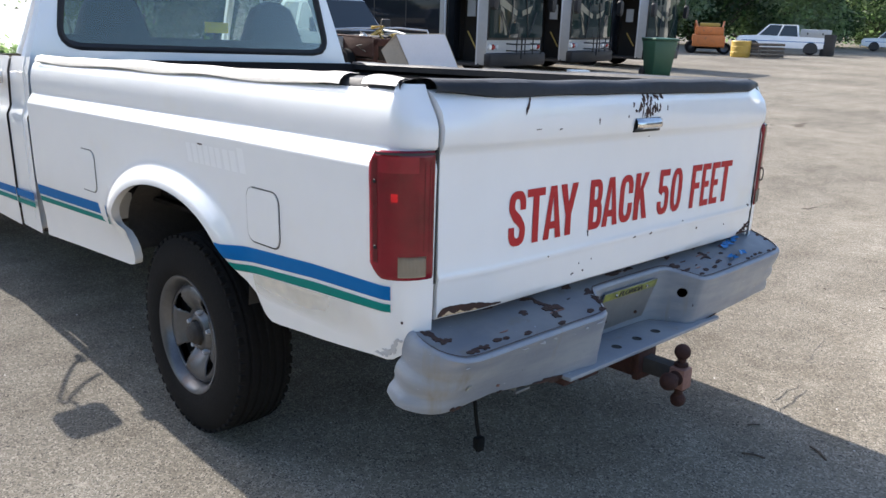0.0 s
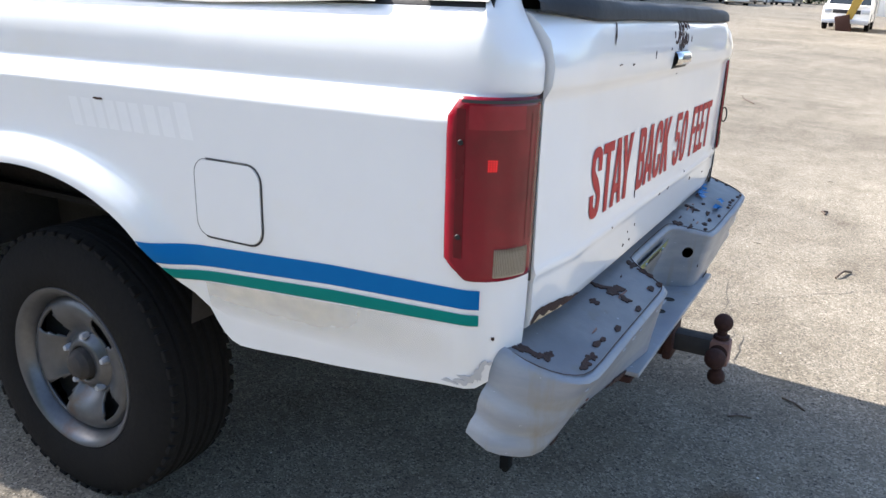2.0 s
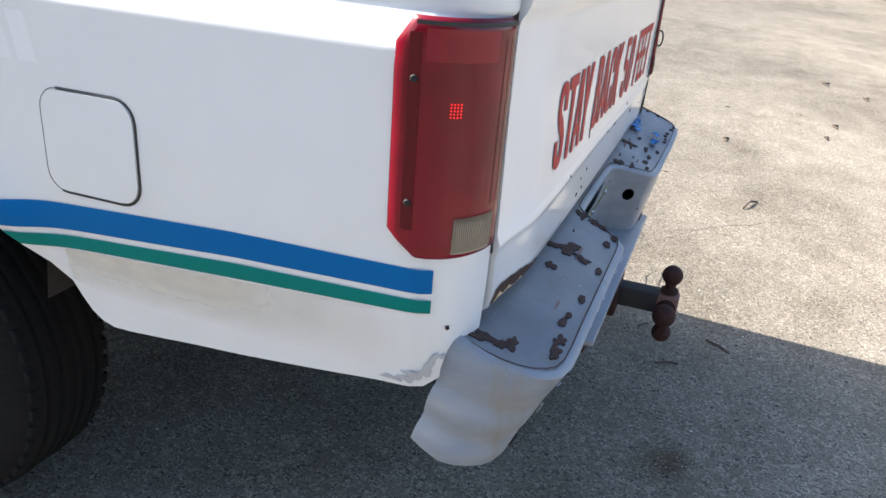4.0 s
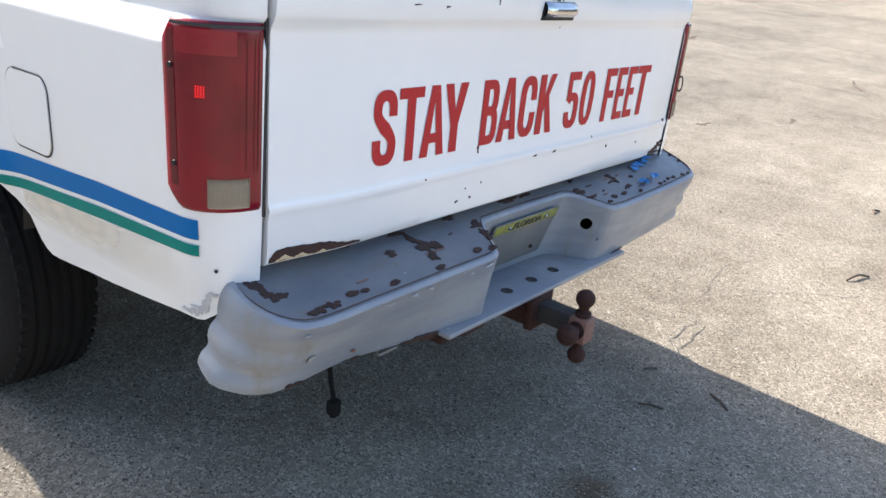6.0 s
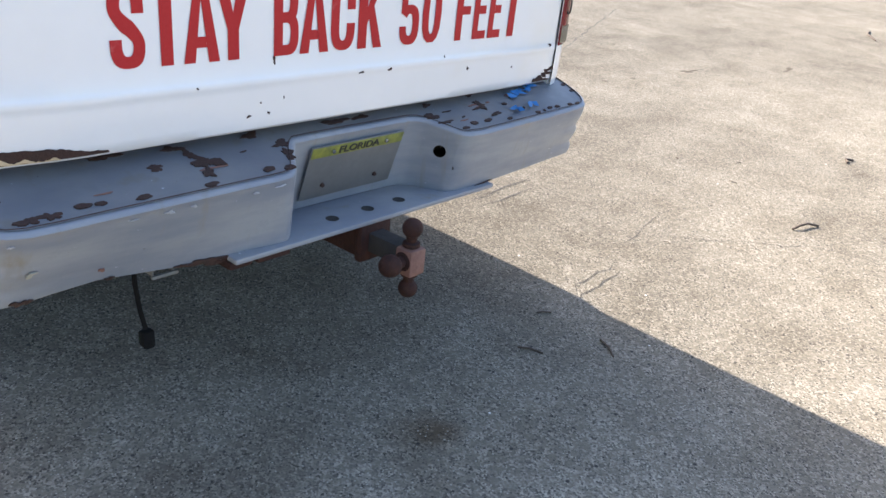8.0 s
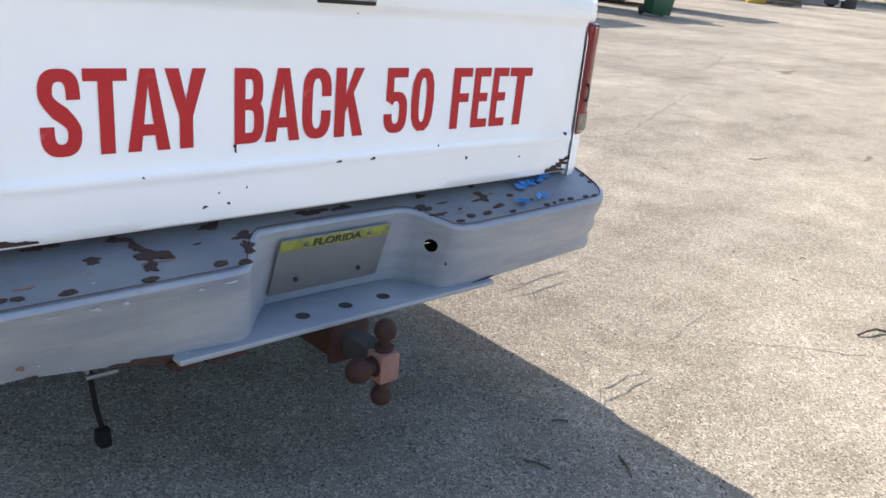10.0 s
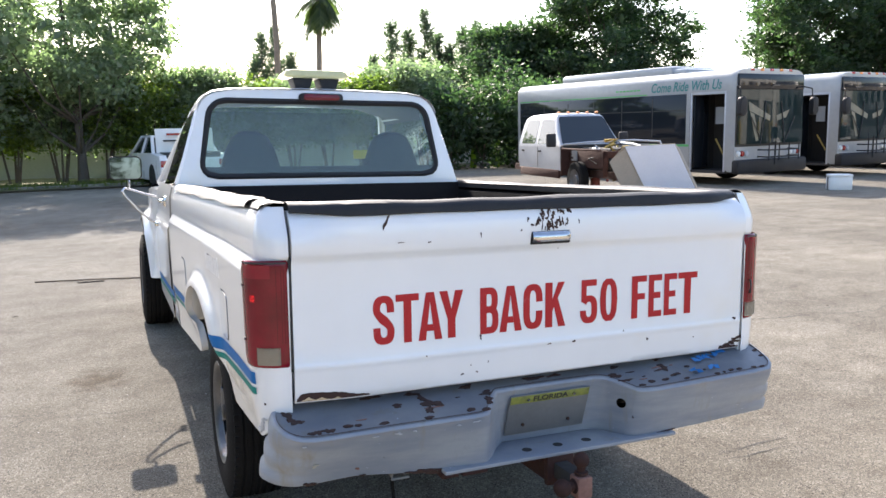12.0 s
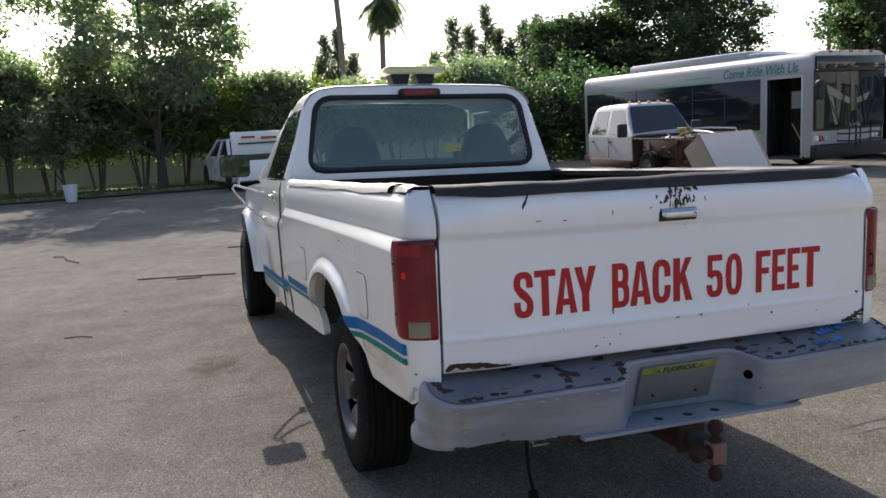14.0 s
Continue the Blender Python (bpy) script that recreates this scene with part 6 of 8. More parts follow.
def blades(name, count, x0, x1, y0, y1, height, seed, material, label):
    rng = np.random.default_rng(seed)
    x, y = rng.uniform(x0, x1, count), rng.uniform(y0, y1, count)
    z = np.array([ground_z(a, b) for a, b in zip(x, y)]) + 0.08
    a, h = rng.uniform(0, 6.28, count), height * rng.uniform(0.4, 1.2, count)
    w = 0.012
    lean = rng.normal(0, 0.4, (count, 2)) * h[:, None]
    v = np.zeros((count, 3, 3))
    v[:, 0] = np.stack([x - w * np.cos(a), y - w * np.sin(a), z], 1)
    v[:, 1] = np.stack([x + w * np.cos(a), y + w * np.sin(a), z], 1)
    v[:, 2] = np.stack([x + lean[:, 0], y + lean[:, 1], z + h], 1)
    me = bpy.data.meshes.new(name)
    me.from_pydata(v.reshape(-1, 3).tolist(), [], np.arange(count * 3).reshape(-1, 3).tolist())
    me.materials.append(material)
    return tagged(new(name, me), label, "grass", kind="stuff")


blades("grass", 9000, -14, 8.5, 21.75, 23.2, 0.16, 3, LEAF_LIME, "thin dry grass along the kerb")

# ---------- trees ----------
def leaf_mesh(name, centres, per, spread, size, seed, material, flat=0.6, droop=0.0, slim=0.26):
    """Many single leaves scattered in clumps: each a small folded blade of its own."""
    rng = np.random.default_rng(seed)
    c = np.repeat(np.asarray(centres, float), per, axis=0)
    n = len(c)
    at = c + rng.normal(0, 1, (n, 3)) * np.array([spread, spread, spread * flat])
    d = rng.normal(0, 1, (n, 3))
    d[:, 2] = d[:, 2] * 0.6 - droop
    d /= np.linalg.norm(d, axis=1)[:, None]
    side = np.cross(d, rng.normal(0, 1, (n, 3)))
    side /= np.linalg.norm(side, axis=1)[:, None]
    length = size * rng.uniform(0.6, 1.35, n)[:, None]
    big = rng.random(n) < 0.07
    length[big] *= 2.1
    at[big] = c[big] + (at[big] - c[big]) * 0.6
    wide = length * slim
    v = np.stack([at, at + d * length * 0.5 + side * wide, at + d * length, at + d * length * 0.5 - side * wide], 1)
    me = bpy.data.meshes.new(name)
    me.from_pydata(v.reshape(-1, 3).tolist(), [], np.arange(n * 4).reshape(-1, 4).tolist())
    me.materials.append(material)
    return me


def clumps(rng, count, radius, low, high, lean=1.0):
    """Clump centres through an uneven crown, fuller at its middle height."""
    out = []
    while len(out) < count:
        f = rng.random()
        r = radius * (0.30 + 0.70 * math.sin(math.pi * min(0.08 + 0.80 * f, 1))) * rng.random() ** 0.5
        a = rng.uniform(0, math.tau)
        r *= 1 + 0.25 * math.sin(3 * a + 5 * f)
        out.append((r * math.cos(a), r * math.sin(a), low + (high - low) * f))
    return out


def tree(name, x, y, height, radius, low, seed, material, label, count=70, per=80, leaf=0.22, spread=0.45, trunk=0.16, group="", droop=0.1, m=None):
    rng = random.Random(seed)
    root = thing(name, m or on_ground(x, y), label, "tree", group)
    centres = clumps(rng, count, radius, low, height)
    bm = bmesh.new()
    lean = (rng.uniform(-0.4, 0.4), rng.uniform(-0.4, 0.4))
    stem = [(lean[0] * f ** 2 + 0.08 * math.sin(5 * f + seed), lean[1] * f ** 2 + 0.08 * math.cos(4 * f), height * 0.86 * f) for f in np.linspace(0, 1, 9)]
    tube(bm, [(p[0], p[1], p[2] - 0.1) for p in stem], [trunk * (1.25 - 0.3 * min(k, 1) - 0.95 * k / 8 + 0.03) for k in range(9)], 9)
    for k in range(0, len(centres), 4):
        cx, cy, cz = centres[k]
        f = min(max((cz - 0.9 - 0.3 * math.hypot(cx, cy)) / (height * 0.86), 0.12), 0.9)
        i = int(f * 8)
        b = Vector(stem[i])
        e = Vector((cx, cy, cz))
        mid = b.lerp(e, 0.5) + Vector((0, 0, -0.12 * (e - b).length))
        tube(bm, [b, mid, e], [trunk * (1 - 0.8 * f) * 0.5, trunk * 0.24 * (1.1 - f), 0.012], 6)
    part("trunk", bm, BARK, root)
    crown = new("crown", leaf_mesh("crown", centres, per, spread, leaf, seed, material, droop=droop))
    crown.parent = root
    return root


def hedge():
    """The tall hedge: shrubs side by side, each with stems and a leafy body."""
    rng = random.Random(21)
    x, k = -26.0, 0
    while x < 10.5:
        high = 3.1 + 0.35 * math.sin(x * 0.9) + rng.uniform(-0.25, 0.3) + (0.5 if x < -5 else 0.0)
        y = 24.9 + rng.uniform(-0.3, 0.3)
        root = thing("shrub", on_ground(x, y), "tall leafy green hedge shrub before the wall", "shrub", "hedge shrubs")
        for j in range(5):
            bm = bmesh.new()
            a = rng.uniform(0, math.tau)
            tip = (0.7 * math.cos(a), 0.5 * math.sin(a), high * rng.uniform(0.6, 0.9))
            tube(bm, [(0.1 * math.cos(a), 0.1 * math.sin(a), -0.1), (0.3 * math.cos(a), 0.2 * math.sin(a), high * 0.4), tip], [0.04, 0.03, 0.01], 6)
            part("stem", bm, BARK, root)
        centres = [(rng.gauss(0, 0.62), rng.gauss(0, 0.45), rng.uniform(1.2, high - 0.15)) for _ in range(38)]
        centres += [(rng.gauss(0, 0.5), rng.gauss(0, 0.3), high + rng.uniform(-0.3, 0.12)) for _ in range(9)]
        crown = new("crown", leaf_mesh("crown", centres, 210, 0.30, 0.125, 500 + k, LEAF_MID if k % 3 else LEAF_LIME, droop=0.25))
        crown.parent = root
        x += rng.uniform(1.1, 1.4)
        k += 1


hedge()
tree("leafy_tree", -1.65, 24.0, 8.6, 3.3, 2.4, 1, LEAF_MID, "tall loose green tree rising out of the hedge", count=125, per=270, leaf=0.16, spread=0.34, trunk=0.15, droop=0.5)
tree("leafy_tree", -7.2, 25.6, 6.0, 1.7, 1.6, 2, LEAF_MID, "slender green tree by the wall", count=80, per=210, leaf=0.16, spread=0.38, trunk=0.12, droop=0.5)
tree("small_tree", -4.3, 23.6, 3.0, 1.1, 1.1, 3, LEAF_MID, "young forked tree beside a white bucket", count=18, per=110, leaf=0.15, spread=0.25, trunk=0.06, droop=0.4)
tree("leafy_tree", -12.5, 26.0, 6.0, 3.0, 1.8, 4, LEAF_DARK, "broad green tree behind the hedge", count=70, per=160, leaf=0.24, spread=0.45)
tree("leafy_tree", -20.0, 26.5, 6.0, 3.0, 1.8, 5, LEAF_MID, "broad green tree behind the hedge", count=60, per=120, leaf=0.3, spread=0.5)

# big dark trees behind the buses
for k, (x, y, h, r) in enumerate(((22.2, 40.0, 7.0, 3.0), (26.6, 37.2, 9.6, 4.7), (37.9, 32.6, 10.5, 3.9), (43.0, 30.2, 8.6, 3.8))):
    tree("broad_tree", x, y, h, r, 1.5, 30 + k, LEAF_DARK, "broad dark green tree behind the buses", count=190, per=260, leaf=0.23, spread=0.46, trunk=0.28, group="trees behind the buses")


def pine(x, y, leaders, seed):
    """A feathery pine: a few straight leaders, each with rising whorls of thin needled boughs."""
    rng = random.Random(seed)
    root = thing("pine_tree", on_ground(x, y), "tall grey-green feathery pine with several tops", "tree", "pines")
    for dx, dy, h, wide in leaders:
        bm = bmesh.new()
        tube(bm, [(dx * min(1, 0.3 + k / 6) + 0.06 * math.sin(k), dy * min(1, 0.3 + k / 6), h * k / 6 - 0.1) for k in range(7)], [0.15 - 0.022 * k for k in range(7)], 8)
        centres = []
        for k in range(46):
            f = 0.28 + 0.72 * (k + rng.random()) / 46
            a, reach = rng.uniform(0, math.tau), wide * ((1.0 - f) ** 0.75 * rng.uniform(0.55, 1.15) + 0.07)
            for s in (0.3, 0.6, 0.85, 1.0):
                centres.append((dx + reach * s * math.cos(a), dy + reach * s * math.sin(a), h * f - 0.25 + 0.75 * reach * s * s))
            tube(bm, [(dx, dy, h * f - 0.25), (dx + 0.6 * reach * math.cos(a), dy + 0.6 * reach * math.sin(a), h * f - 0.25 + 0.3 * reach), (dx + reach * math.cos(a), dy + reach * math.sin(a), h * f - 0.25 + 0.75 * reach)], [0.03, 0.02, 0.008], 4)
        part("trunk", bm, BARK, root)
        crown = new("crown", leaf_mesh("crown", centres, 26, 0.14, 0.24, seed + int(h * 10), LEAF_PINE, flat=1.5, droop=-0.7, slim=0.10))
        crown.parent = root


for k, (x, y, leaders) in enumerate(((11.0, 55.4, ((-0.7, 0, 8.4, 1.3), (0.3, 0.3, 8.9, 1.5), (1.3, 0, 7.0, 1.6), (-1.2, 0.4, 6.6, 1.4))),
                                     (17.9, 46.0, ((-1.3, 0, 8.1, 1.7), (0.0, 0.3, 7.8, 1.7), (0.9, -0.3, 9.0, 1.3), (1.9, 0, 7.5, 1.3), (-2.4, 0.4, 6.0, 1.4))),
                                     (22.0, 45.6, ((-0.6, 0, 7.9, 1.5), (0.5, 0.2, 8.3, 1.5), (-1.6, 0, 6.8, 1.4))))):
    pine(x, y, leaders, 60 + k)


def palm(x, y, h, seed, group="palms"):
    rng = random.Random(seed)
    root = thing("palm_tree", on_ground(x, y), "tall bare-trunked palm with drooping fronds", "tree", group)
    bm = bmesh.new()
    bend = rng.uniform(-0.3, 0.3)
    tube(bm, [(bend * (k / 8) ** 2, 0.1 * math.sin(k), h * k / 8 - 0.1) for k in range(9)], [0.19, 0.16, 0.15, 0.145, 0.14, 0.135, 0.13, 0.13, 0.12], 10)
    part("trunk", bm, PALM_BARK, root)
    top = Vector((bend, 0, h - 0.1))
    for k in range(26):
        a, up = k * math.tau / 26 + rng.uniform(-0.15, 0.15), rng.uniform(-1.35, 0.75) if k % 3 else rng.uniform(-1.45, -0.6)
        length = rng.uniform(0.9, 1.5)
        spine = []
        for j in range(9):
            s = j / 8
            out = length * s * math.cos(up * (1 - s * 0.4))
            z = length * s * math.sin(up) - 1.5 * s * s * (1.05 if up > 0 else 0.55)
            spine.append(top + Vector((out * math.cos(a), out * math.sin(a), z)))
        bm = bmesh.new()
        tube(bm, spine, [0.025 - 0.0025 * j for j in range(9)], 4)
        across = Vector((-math.sin(a), math.cos(a), 0))
        for j in range(1, 33):
            if rng.random() < 0.18:
                continue
            s = 0.15 + 0.85 * j / 33
            i = min(int(s * 8), 7)
            p = spine[i].lerp(spine[i + 1], s * 8 - i)
            d = (spine[i + 1] - spine[i]).normalized()
            reach = 0.46 * math.sin(math.pi * min(s * 0.9 + 0.08, 1)) + 0.08
            for sgn in (-1, 1):
                tip = p + across * sgn * reach + d * reach * 0.5 + Vector((0, 0, -reach * 0.65))
                b = d * 0.036
                bm.faces.new([bm.verts.new(q) for q in (p - b, p + b, tip)])
        part("frond", bm, LEAF_PALM, root, normals=False)


palm(6.9, 34.9, 10.4, 1)
palm(8.6, 34.5, 7.7, 2)
palm(104.0, 22.0, 8.5, 3)
palm(116.0, 12.5, 7.5, 4)
palm(118.0, 9.8, 8.0, 5)


def banana(x, y, seed):
    rng = random.Random(seed)
    root = thing("banana_plant", on_ground(x, y), "broad-leaved banana plant beside the thicket", "plant", "banana plants")
    bm = bmesh.new()
    tube(bm, [(0, 0, -0.1), (0.05, 0, 1.2), (0.1, 0.05, 2.0)], [0.13, 0.11, 0.07], 8)
    part("stem", bm, LEAF_LIME, root)
    for k in range(9):
        a, length = rng.uniform(0, math.tau), rng.uniform(1.3, 1.9)
        up = rng.uniform(0.5, 1.35)
        bm = bmesh.new()
        rows = []
        for j in range(9):
            s = j / 8
            p = Vector((0.1, 0.05, 2.0)) + Vector((math.cos(a) * length * s * math.cos(up), math.sin(a) * length * s * math.cos(up), length * s * math.sin(up) - 0.9 * s * s))
            w = 0.24 * math.sin(math.pi * min(0.06 + s * 0.94, 1)) + 0.01
            n = Vector((-math.sin(a), math.cos(a), 0))
            rows.append([p - n * w - Vector((0, 0, 0.08)), p, p + n * w - Vector((0, 0, 0.08))])
        grid(bm, rows)
        part("leaf", bm, LEAF_LIME, root)


for k, (x, y) in enumerate(((10.6, 24.6), (11.6, 24.2), (12.4, 23.9), (11.2, 25.4))):
    banana(x, y, 70 + k)
for k, (x, y, h) in enumerate(((10.3, 23.4, 2.6), (11.5, 23.1, 2.9), (12.7, 22.9, 3.0), (13.9, 23.4, 3.2), (15.2, 24.2, 3.2), (10.9, 25.4, 3.6), (13.2, 25.2, 4.0))):
    tree("thicket_shrub", x, y, h, 0.95, 0.3, 80 + k, LEAF_DARK, "dense dark thicket of vines and shrubs", count=36, per=70, leaf=0.17, spread=0.3, trunk=0.06, group="thicket", droop=0.4)

# the tree line across the yard
FAR = [(47.5, 29.5, 8.6, 4.4, 0), (52.5, 28.0, 9.4, 4.8, 1), (57.5, 25.6, 9.6, 4.6, 0), (63.0, 24.8, 8.6, 4.2, 2), (68.5, 25.5, 7.8, 4.2, 1), (75.5, 23.6, 8.0, 4.2, 2), (82.0, 24.0, 7.0, 4.0, 0),
       (90.5, 23.0, 6.0, 4.0, 1), (97.0, 21.5, 5.6, 4.0, 2), (102.5, 19.0, 5.4, 4.0, 0), (106.5, 15.5, 5.0, 3.8, 1), (110.0, 12.0, 5.8, 4.0, 2), (113.0, 8.0, 5.0, 4.0, 0), (116.0, 4.0, 4.6, 4.0, 1), (118.0, -0.5, 4.6, 4.0, 2)]
models = []
for k in range(3):
    t0 = tree("shade_tree", 0, 0, 9.0, 4.6, 1.0, 120 + k, (LEAF_MID, LEAF_DARK, LEAF_MID)[k], "full green shade tree, some along the far side, some added out of view", count=120, per=150, leaf=0.30, spread=0.72, trunk=0.26, group="far tree line")
    models.append(t0)
for k, (x, y, h, r, kind) in enumerate(FAR):
    m = on_ground(x, y, 47 * k) @ Matrix.Diagonal((r / 4.6, r / 4.6, h / 9.0, 1))
    if k < 3:
        models[(0, 1, 2)[k]].matrix_world = m
    else:
        copy_thing(models[kind], m)
# Trees added out of view, to cut the light on the truck's left side.
for x, y in ((-24, -16), (-26, -7), (-27, 2), (-28, 11)):
    copy_thing(models[0], on_ground(x, y, 9 * y) @ Matrix.Diagonal((1.1, 1.1, 1.5, 1)))
for k in range(13):                                # trees behind the viewer, round the yard
    a = radians(-100 - 8 * k)
    copy_thing(models[k % 3], on_ground(20 + 75 * math.cos(a) * 1.1, 5 + 62 * math.sin(a), 61 * k) @ Matrix.Diagonal((1.1, 1.1, 0.95 + 0.1 * (k % 3), 1)))
bm = bmesh.new()
grid(bm, [[(140 + 40 * math.cos(a), 10 + 150 * math.sin(a), z) for a in np.linspace(-1.3, 1.3, 40)] for z in (-1.0, 4.6)])
for v in bm.verts:
    if v.co.z > 0:
        v.co.z += 0.7 * noise.noise(Vector((v.co.y * 0.13, 0, 3)))
tagged(part("backdrop", bm, LEAF_DARK), "distant dark wood beyond the yard", "backdrop", kind="structure")

# ---------- utility line far behind ----------
def utility_line():
    a, b = Vector((-3.0, 68.0, 0)), Vector((46.0, 46.0, 0))
    root = thing("utility_line", Matrix.Identity(4), "dark utility wires strung between two wooden poles", "utility line")
    for p in (a, b):
        bm = bmesh.new()
        z = ground_z(p.x, p.y)
        tube(bm, [(p.x, p.y, z - 0.2), (p.x, p.y, 13.4)], [0.16, 0.12], 10)
        pole = part("pole", bm, BARK, root)
        d = (b - a).normalized()
        n = Vector((-d.y, d.x, 0))
        bm = bmesh.new()
        tube(bm, [p + n * -1.0 + Vector((0, 0, 12.6)), p + n * 1.0 + Vector((0, 0, 12.6))], 0.06, 6)
        part("crossarm", bm, BARK, pole)
    for k, z in enumerate((12.7, 12.1, 11.6)):
        bm = bmesh.new()
        pts = []
        for j in range(25):
            f = j / 24
            p = a.lerp(b, f)
            pts.append((p.x, p.y + 0.3 * k, z - 1.2 * 4 * f * (1 - f)))
        tube(bm, pts, 0.014, 5)
        part("wire", bm, BLACK_RUBBER, root)


utility_line()

# ---------- buses ----------
def bus(m, label, detailed):
    root = thing("bus", m, label, "bus", "parked transit buses")
    W, H, L = 2.5, 2.70, 8.2
    sec = [(0.03, 0.34), (0.0, 0.42), (0.0, 2.20), (0.0, 2.50), (0.03, 2.60), (0.10, 2.66), (0.22, 2.695), (0.45, 2.71)]
    sec = sec + [(W - x, z) for x, z in sec[::-1]]
    bm = bmesh.new()
    rows = []
    for y, k in ((0.0, 0.985), (0.05, 0.995), (0.15, 1.0), (0.25, 1.0), (1.30, 1.0), (L - 0.1, 1.0), (L, 0.98)):
        rows.append([(W / 2 + (x - W / 2) * k, y, 0.34 + (z - 0.34) * (1 - (1 - k) * 0.5)) for x, z in sec])
    vs = grid(bm, rows)
    for f in list(bm.faces):
        c = f.calc_center_median()
        if c.x < 0.02 and 0.25 < c.y < 1.30 and c.z < 2.2:
            bm.faces.remove(f)
    bm.faces.new(vs[-1])
    bm.faces.new([vs[0][i] for i in range(len(sec))])
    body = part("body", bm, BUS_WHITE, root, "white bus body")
    # front door: a deep open doorway on the near side
    bm = bmesh.new()
    for lo, hi in (((0.005, 0.25, 0.34), (0.05, 0.30, 2.20)), ((0.005, 1.25, 0.34), (0.05, 1.30, 2.20)), ((0.005, 0.25, 2.14), (0.05, 1.30, 2.22))):
        box(bm, lo, hi, 0.006)
    doorway = part("doorway", bm, SHEET_GREY, root, "open front doorway")
    part("step_well", boxes(((0.9, 0.20, 0.34), (0.95, 1.35, 2.22)), ((0.02, 1.32, 0.34), (0.95, 1.35, 2.22)), ((0.02, 0.20, 0.34), (0.95, 0.24, 2.22)), ((0.02, 0.2, 0.30), (0.95, 1.35, 0.36)), ((0.02, 0.2, 2.21), (0.95, 1.35, 2.24))), DARK, doorway)
    part("door_leaf", boxes(((0.06, 1.20, 0.40), (0.55, 1.23, 2.12)), bevel=0.01), BUS_GLASS, doorway)
    part("notice", boxes(((0.50, 0.70, 1.45), (0.52, 0.95, 1.85))), BUS_WHITE, doorway)
    bm = bmesh.new()
    tube(bm, [(0.3, 0.5, 0.7), (0.35, 0.8, 1.1)], 0.02, 6)
    part("grab_rail", bm, MACHINE_YELLOW, doorway)
    if detailed:
        cover = part("window_band", boxes(((-0.006, 1.42, 0.98), (0.03, L - 0.16, 2.18)), bevel=0.004), BUS_GLASS, root, "dark tinted side windows")
        for y in np.linspace(1.42, L - 0.25, 7)[1:-1]:
            part("divider", boxes(((-0.010, y - 0.012, 1.14), (-0.004, y + 0.012, 2.10))), BLACK_RUBBER, cover)
        for y0, y1 in zip(np.linspace(1.42, L - 0.25, 7), np.linspace(1.42, L - 0.25, 7)[1:]):
            part("vent_rail", boxes(((-0.009, y0 + 0.04, 1.78), (-0.004, y1 - 0.04, 1.80))), BLACK_RUBBER, cover)
        part("stripe", boxes(((-0.004, 2.7, 2.195), (0.02, L - 0.15, 2.220))), BUS_GREEN, body, "thin green line")
        part("stripe", boxes(((-0.004, 1.32, 0.92), (0.02, 2.6, 0.97))), BUS_GREEN, body)
        word("Come Ride With Us", BUS_TEAL, "lettering", body, 1.38, 3.55, 2.25, 2.48, lambda u, w, d: (-0.006 - d, 3.93 - u, w), "teal slanted slogan", spread=0.01, shear=0.25)
        for j in range(7):
            part("letter_bar", boxes(((-0.004, 2.95 + 0.13 * j, 2.32), (0.03, 3.05 + 0.13 * j, 2.355))), BUS_GREEN, body)
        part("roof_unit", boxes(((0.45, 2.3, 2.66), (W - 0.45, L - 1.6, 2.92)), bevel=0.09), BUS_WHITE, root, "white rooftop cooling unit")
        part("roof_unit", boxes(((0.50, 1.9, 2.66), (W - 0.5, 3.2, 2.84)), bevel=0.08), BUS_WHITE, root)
        for k in range(6):
            bm = bmesh.new()
            lathe(bm, [(0.035, -0.008), (0.03, -0.02), (0.0001, -0.022)], 10, "x", Matrix.Translation((0, 1.75 + 0.9 * k, 0.8)))
            part("marker", bm, AMBER, body)
    else:
        part("window_band", boxes(((-0.006, 1.42, 0.98), (0.03, L - 0.16, 2.18)), bevel=0.004), BUS_GLASS, root)
    # front
    bm = bmesh.new()
    rows = []
    for z in np.linspace(0.98, 2.22, 8):
        bow = 0.015 * (z - 0.98)
        rows.append([(W / 2 + x * (1.205 - 0.02 * (z - 1)), -0.045 - 0.05 * (1 - (x) ** 2) + bow, z) for x in np.linspace(-1, 1, 13)])
    grid(bm, rows)
    shield = part("windscreen", bm, WINDSHIELD, root, "large dark curved windscreen")
    bm = bmesh.new()
    tube(bm, [(W / 2, -0.09, 0.98), (W / 2, -0.01, 2.22)], 0.018, 6)
    part("centre_bar", bm, BLACK_RUBBER, shield)
    part("surround", boxes(((0.025, -0.02, 0.92), (W - 0.025, 0.02, 2.30)), bevel=0.02), BLACK_RUBBER, root)
    part("destination_sign", boxes(((0.05, -0.05, 2.22), (W - 0.05, 0.01, 2.58)), bevel=0.03), BUS_GLASS, root, "dark destination sign glass")
    # Tan shapes painted on the pane for what its glass would mirror.
    for corners in (((-0.72, 1.95), (-0.70, 1.74), (-0.10, 1.50), (-0.08, 1.62)), ((0.10, 1.62), (0.12, 1.50), (0.42, 1.58), (0.52, 1.76)), ((-0.68, 1.72), (-0.56, 1.66), (-0.42, 1.06), (-0.50, 1.04))):
        bm = bmesh.new()
        bm.faces.new([bm.verts.new((W / 2 + x * 1.19, -0.052 - 0.05 * (1 - x * x) + 0.015 * (z - 0.98), z)) for x, z in corners])
        part("sunshade", bm, PANE_REFLECTION, shield, "tan reflection painted on the windscreen")
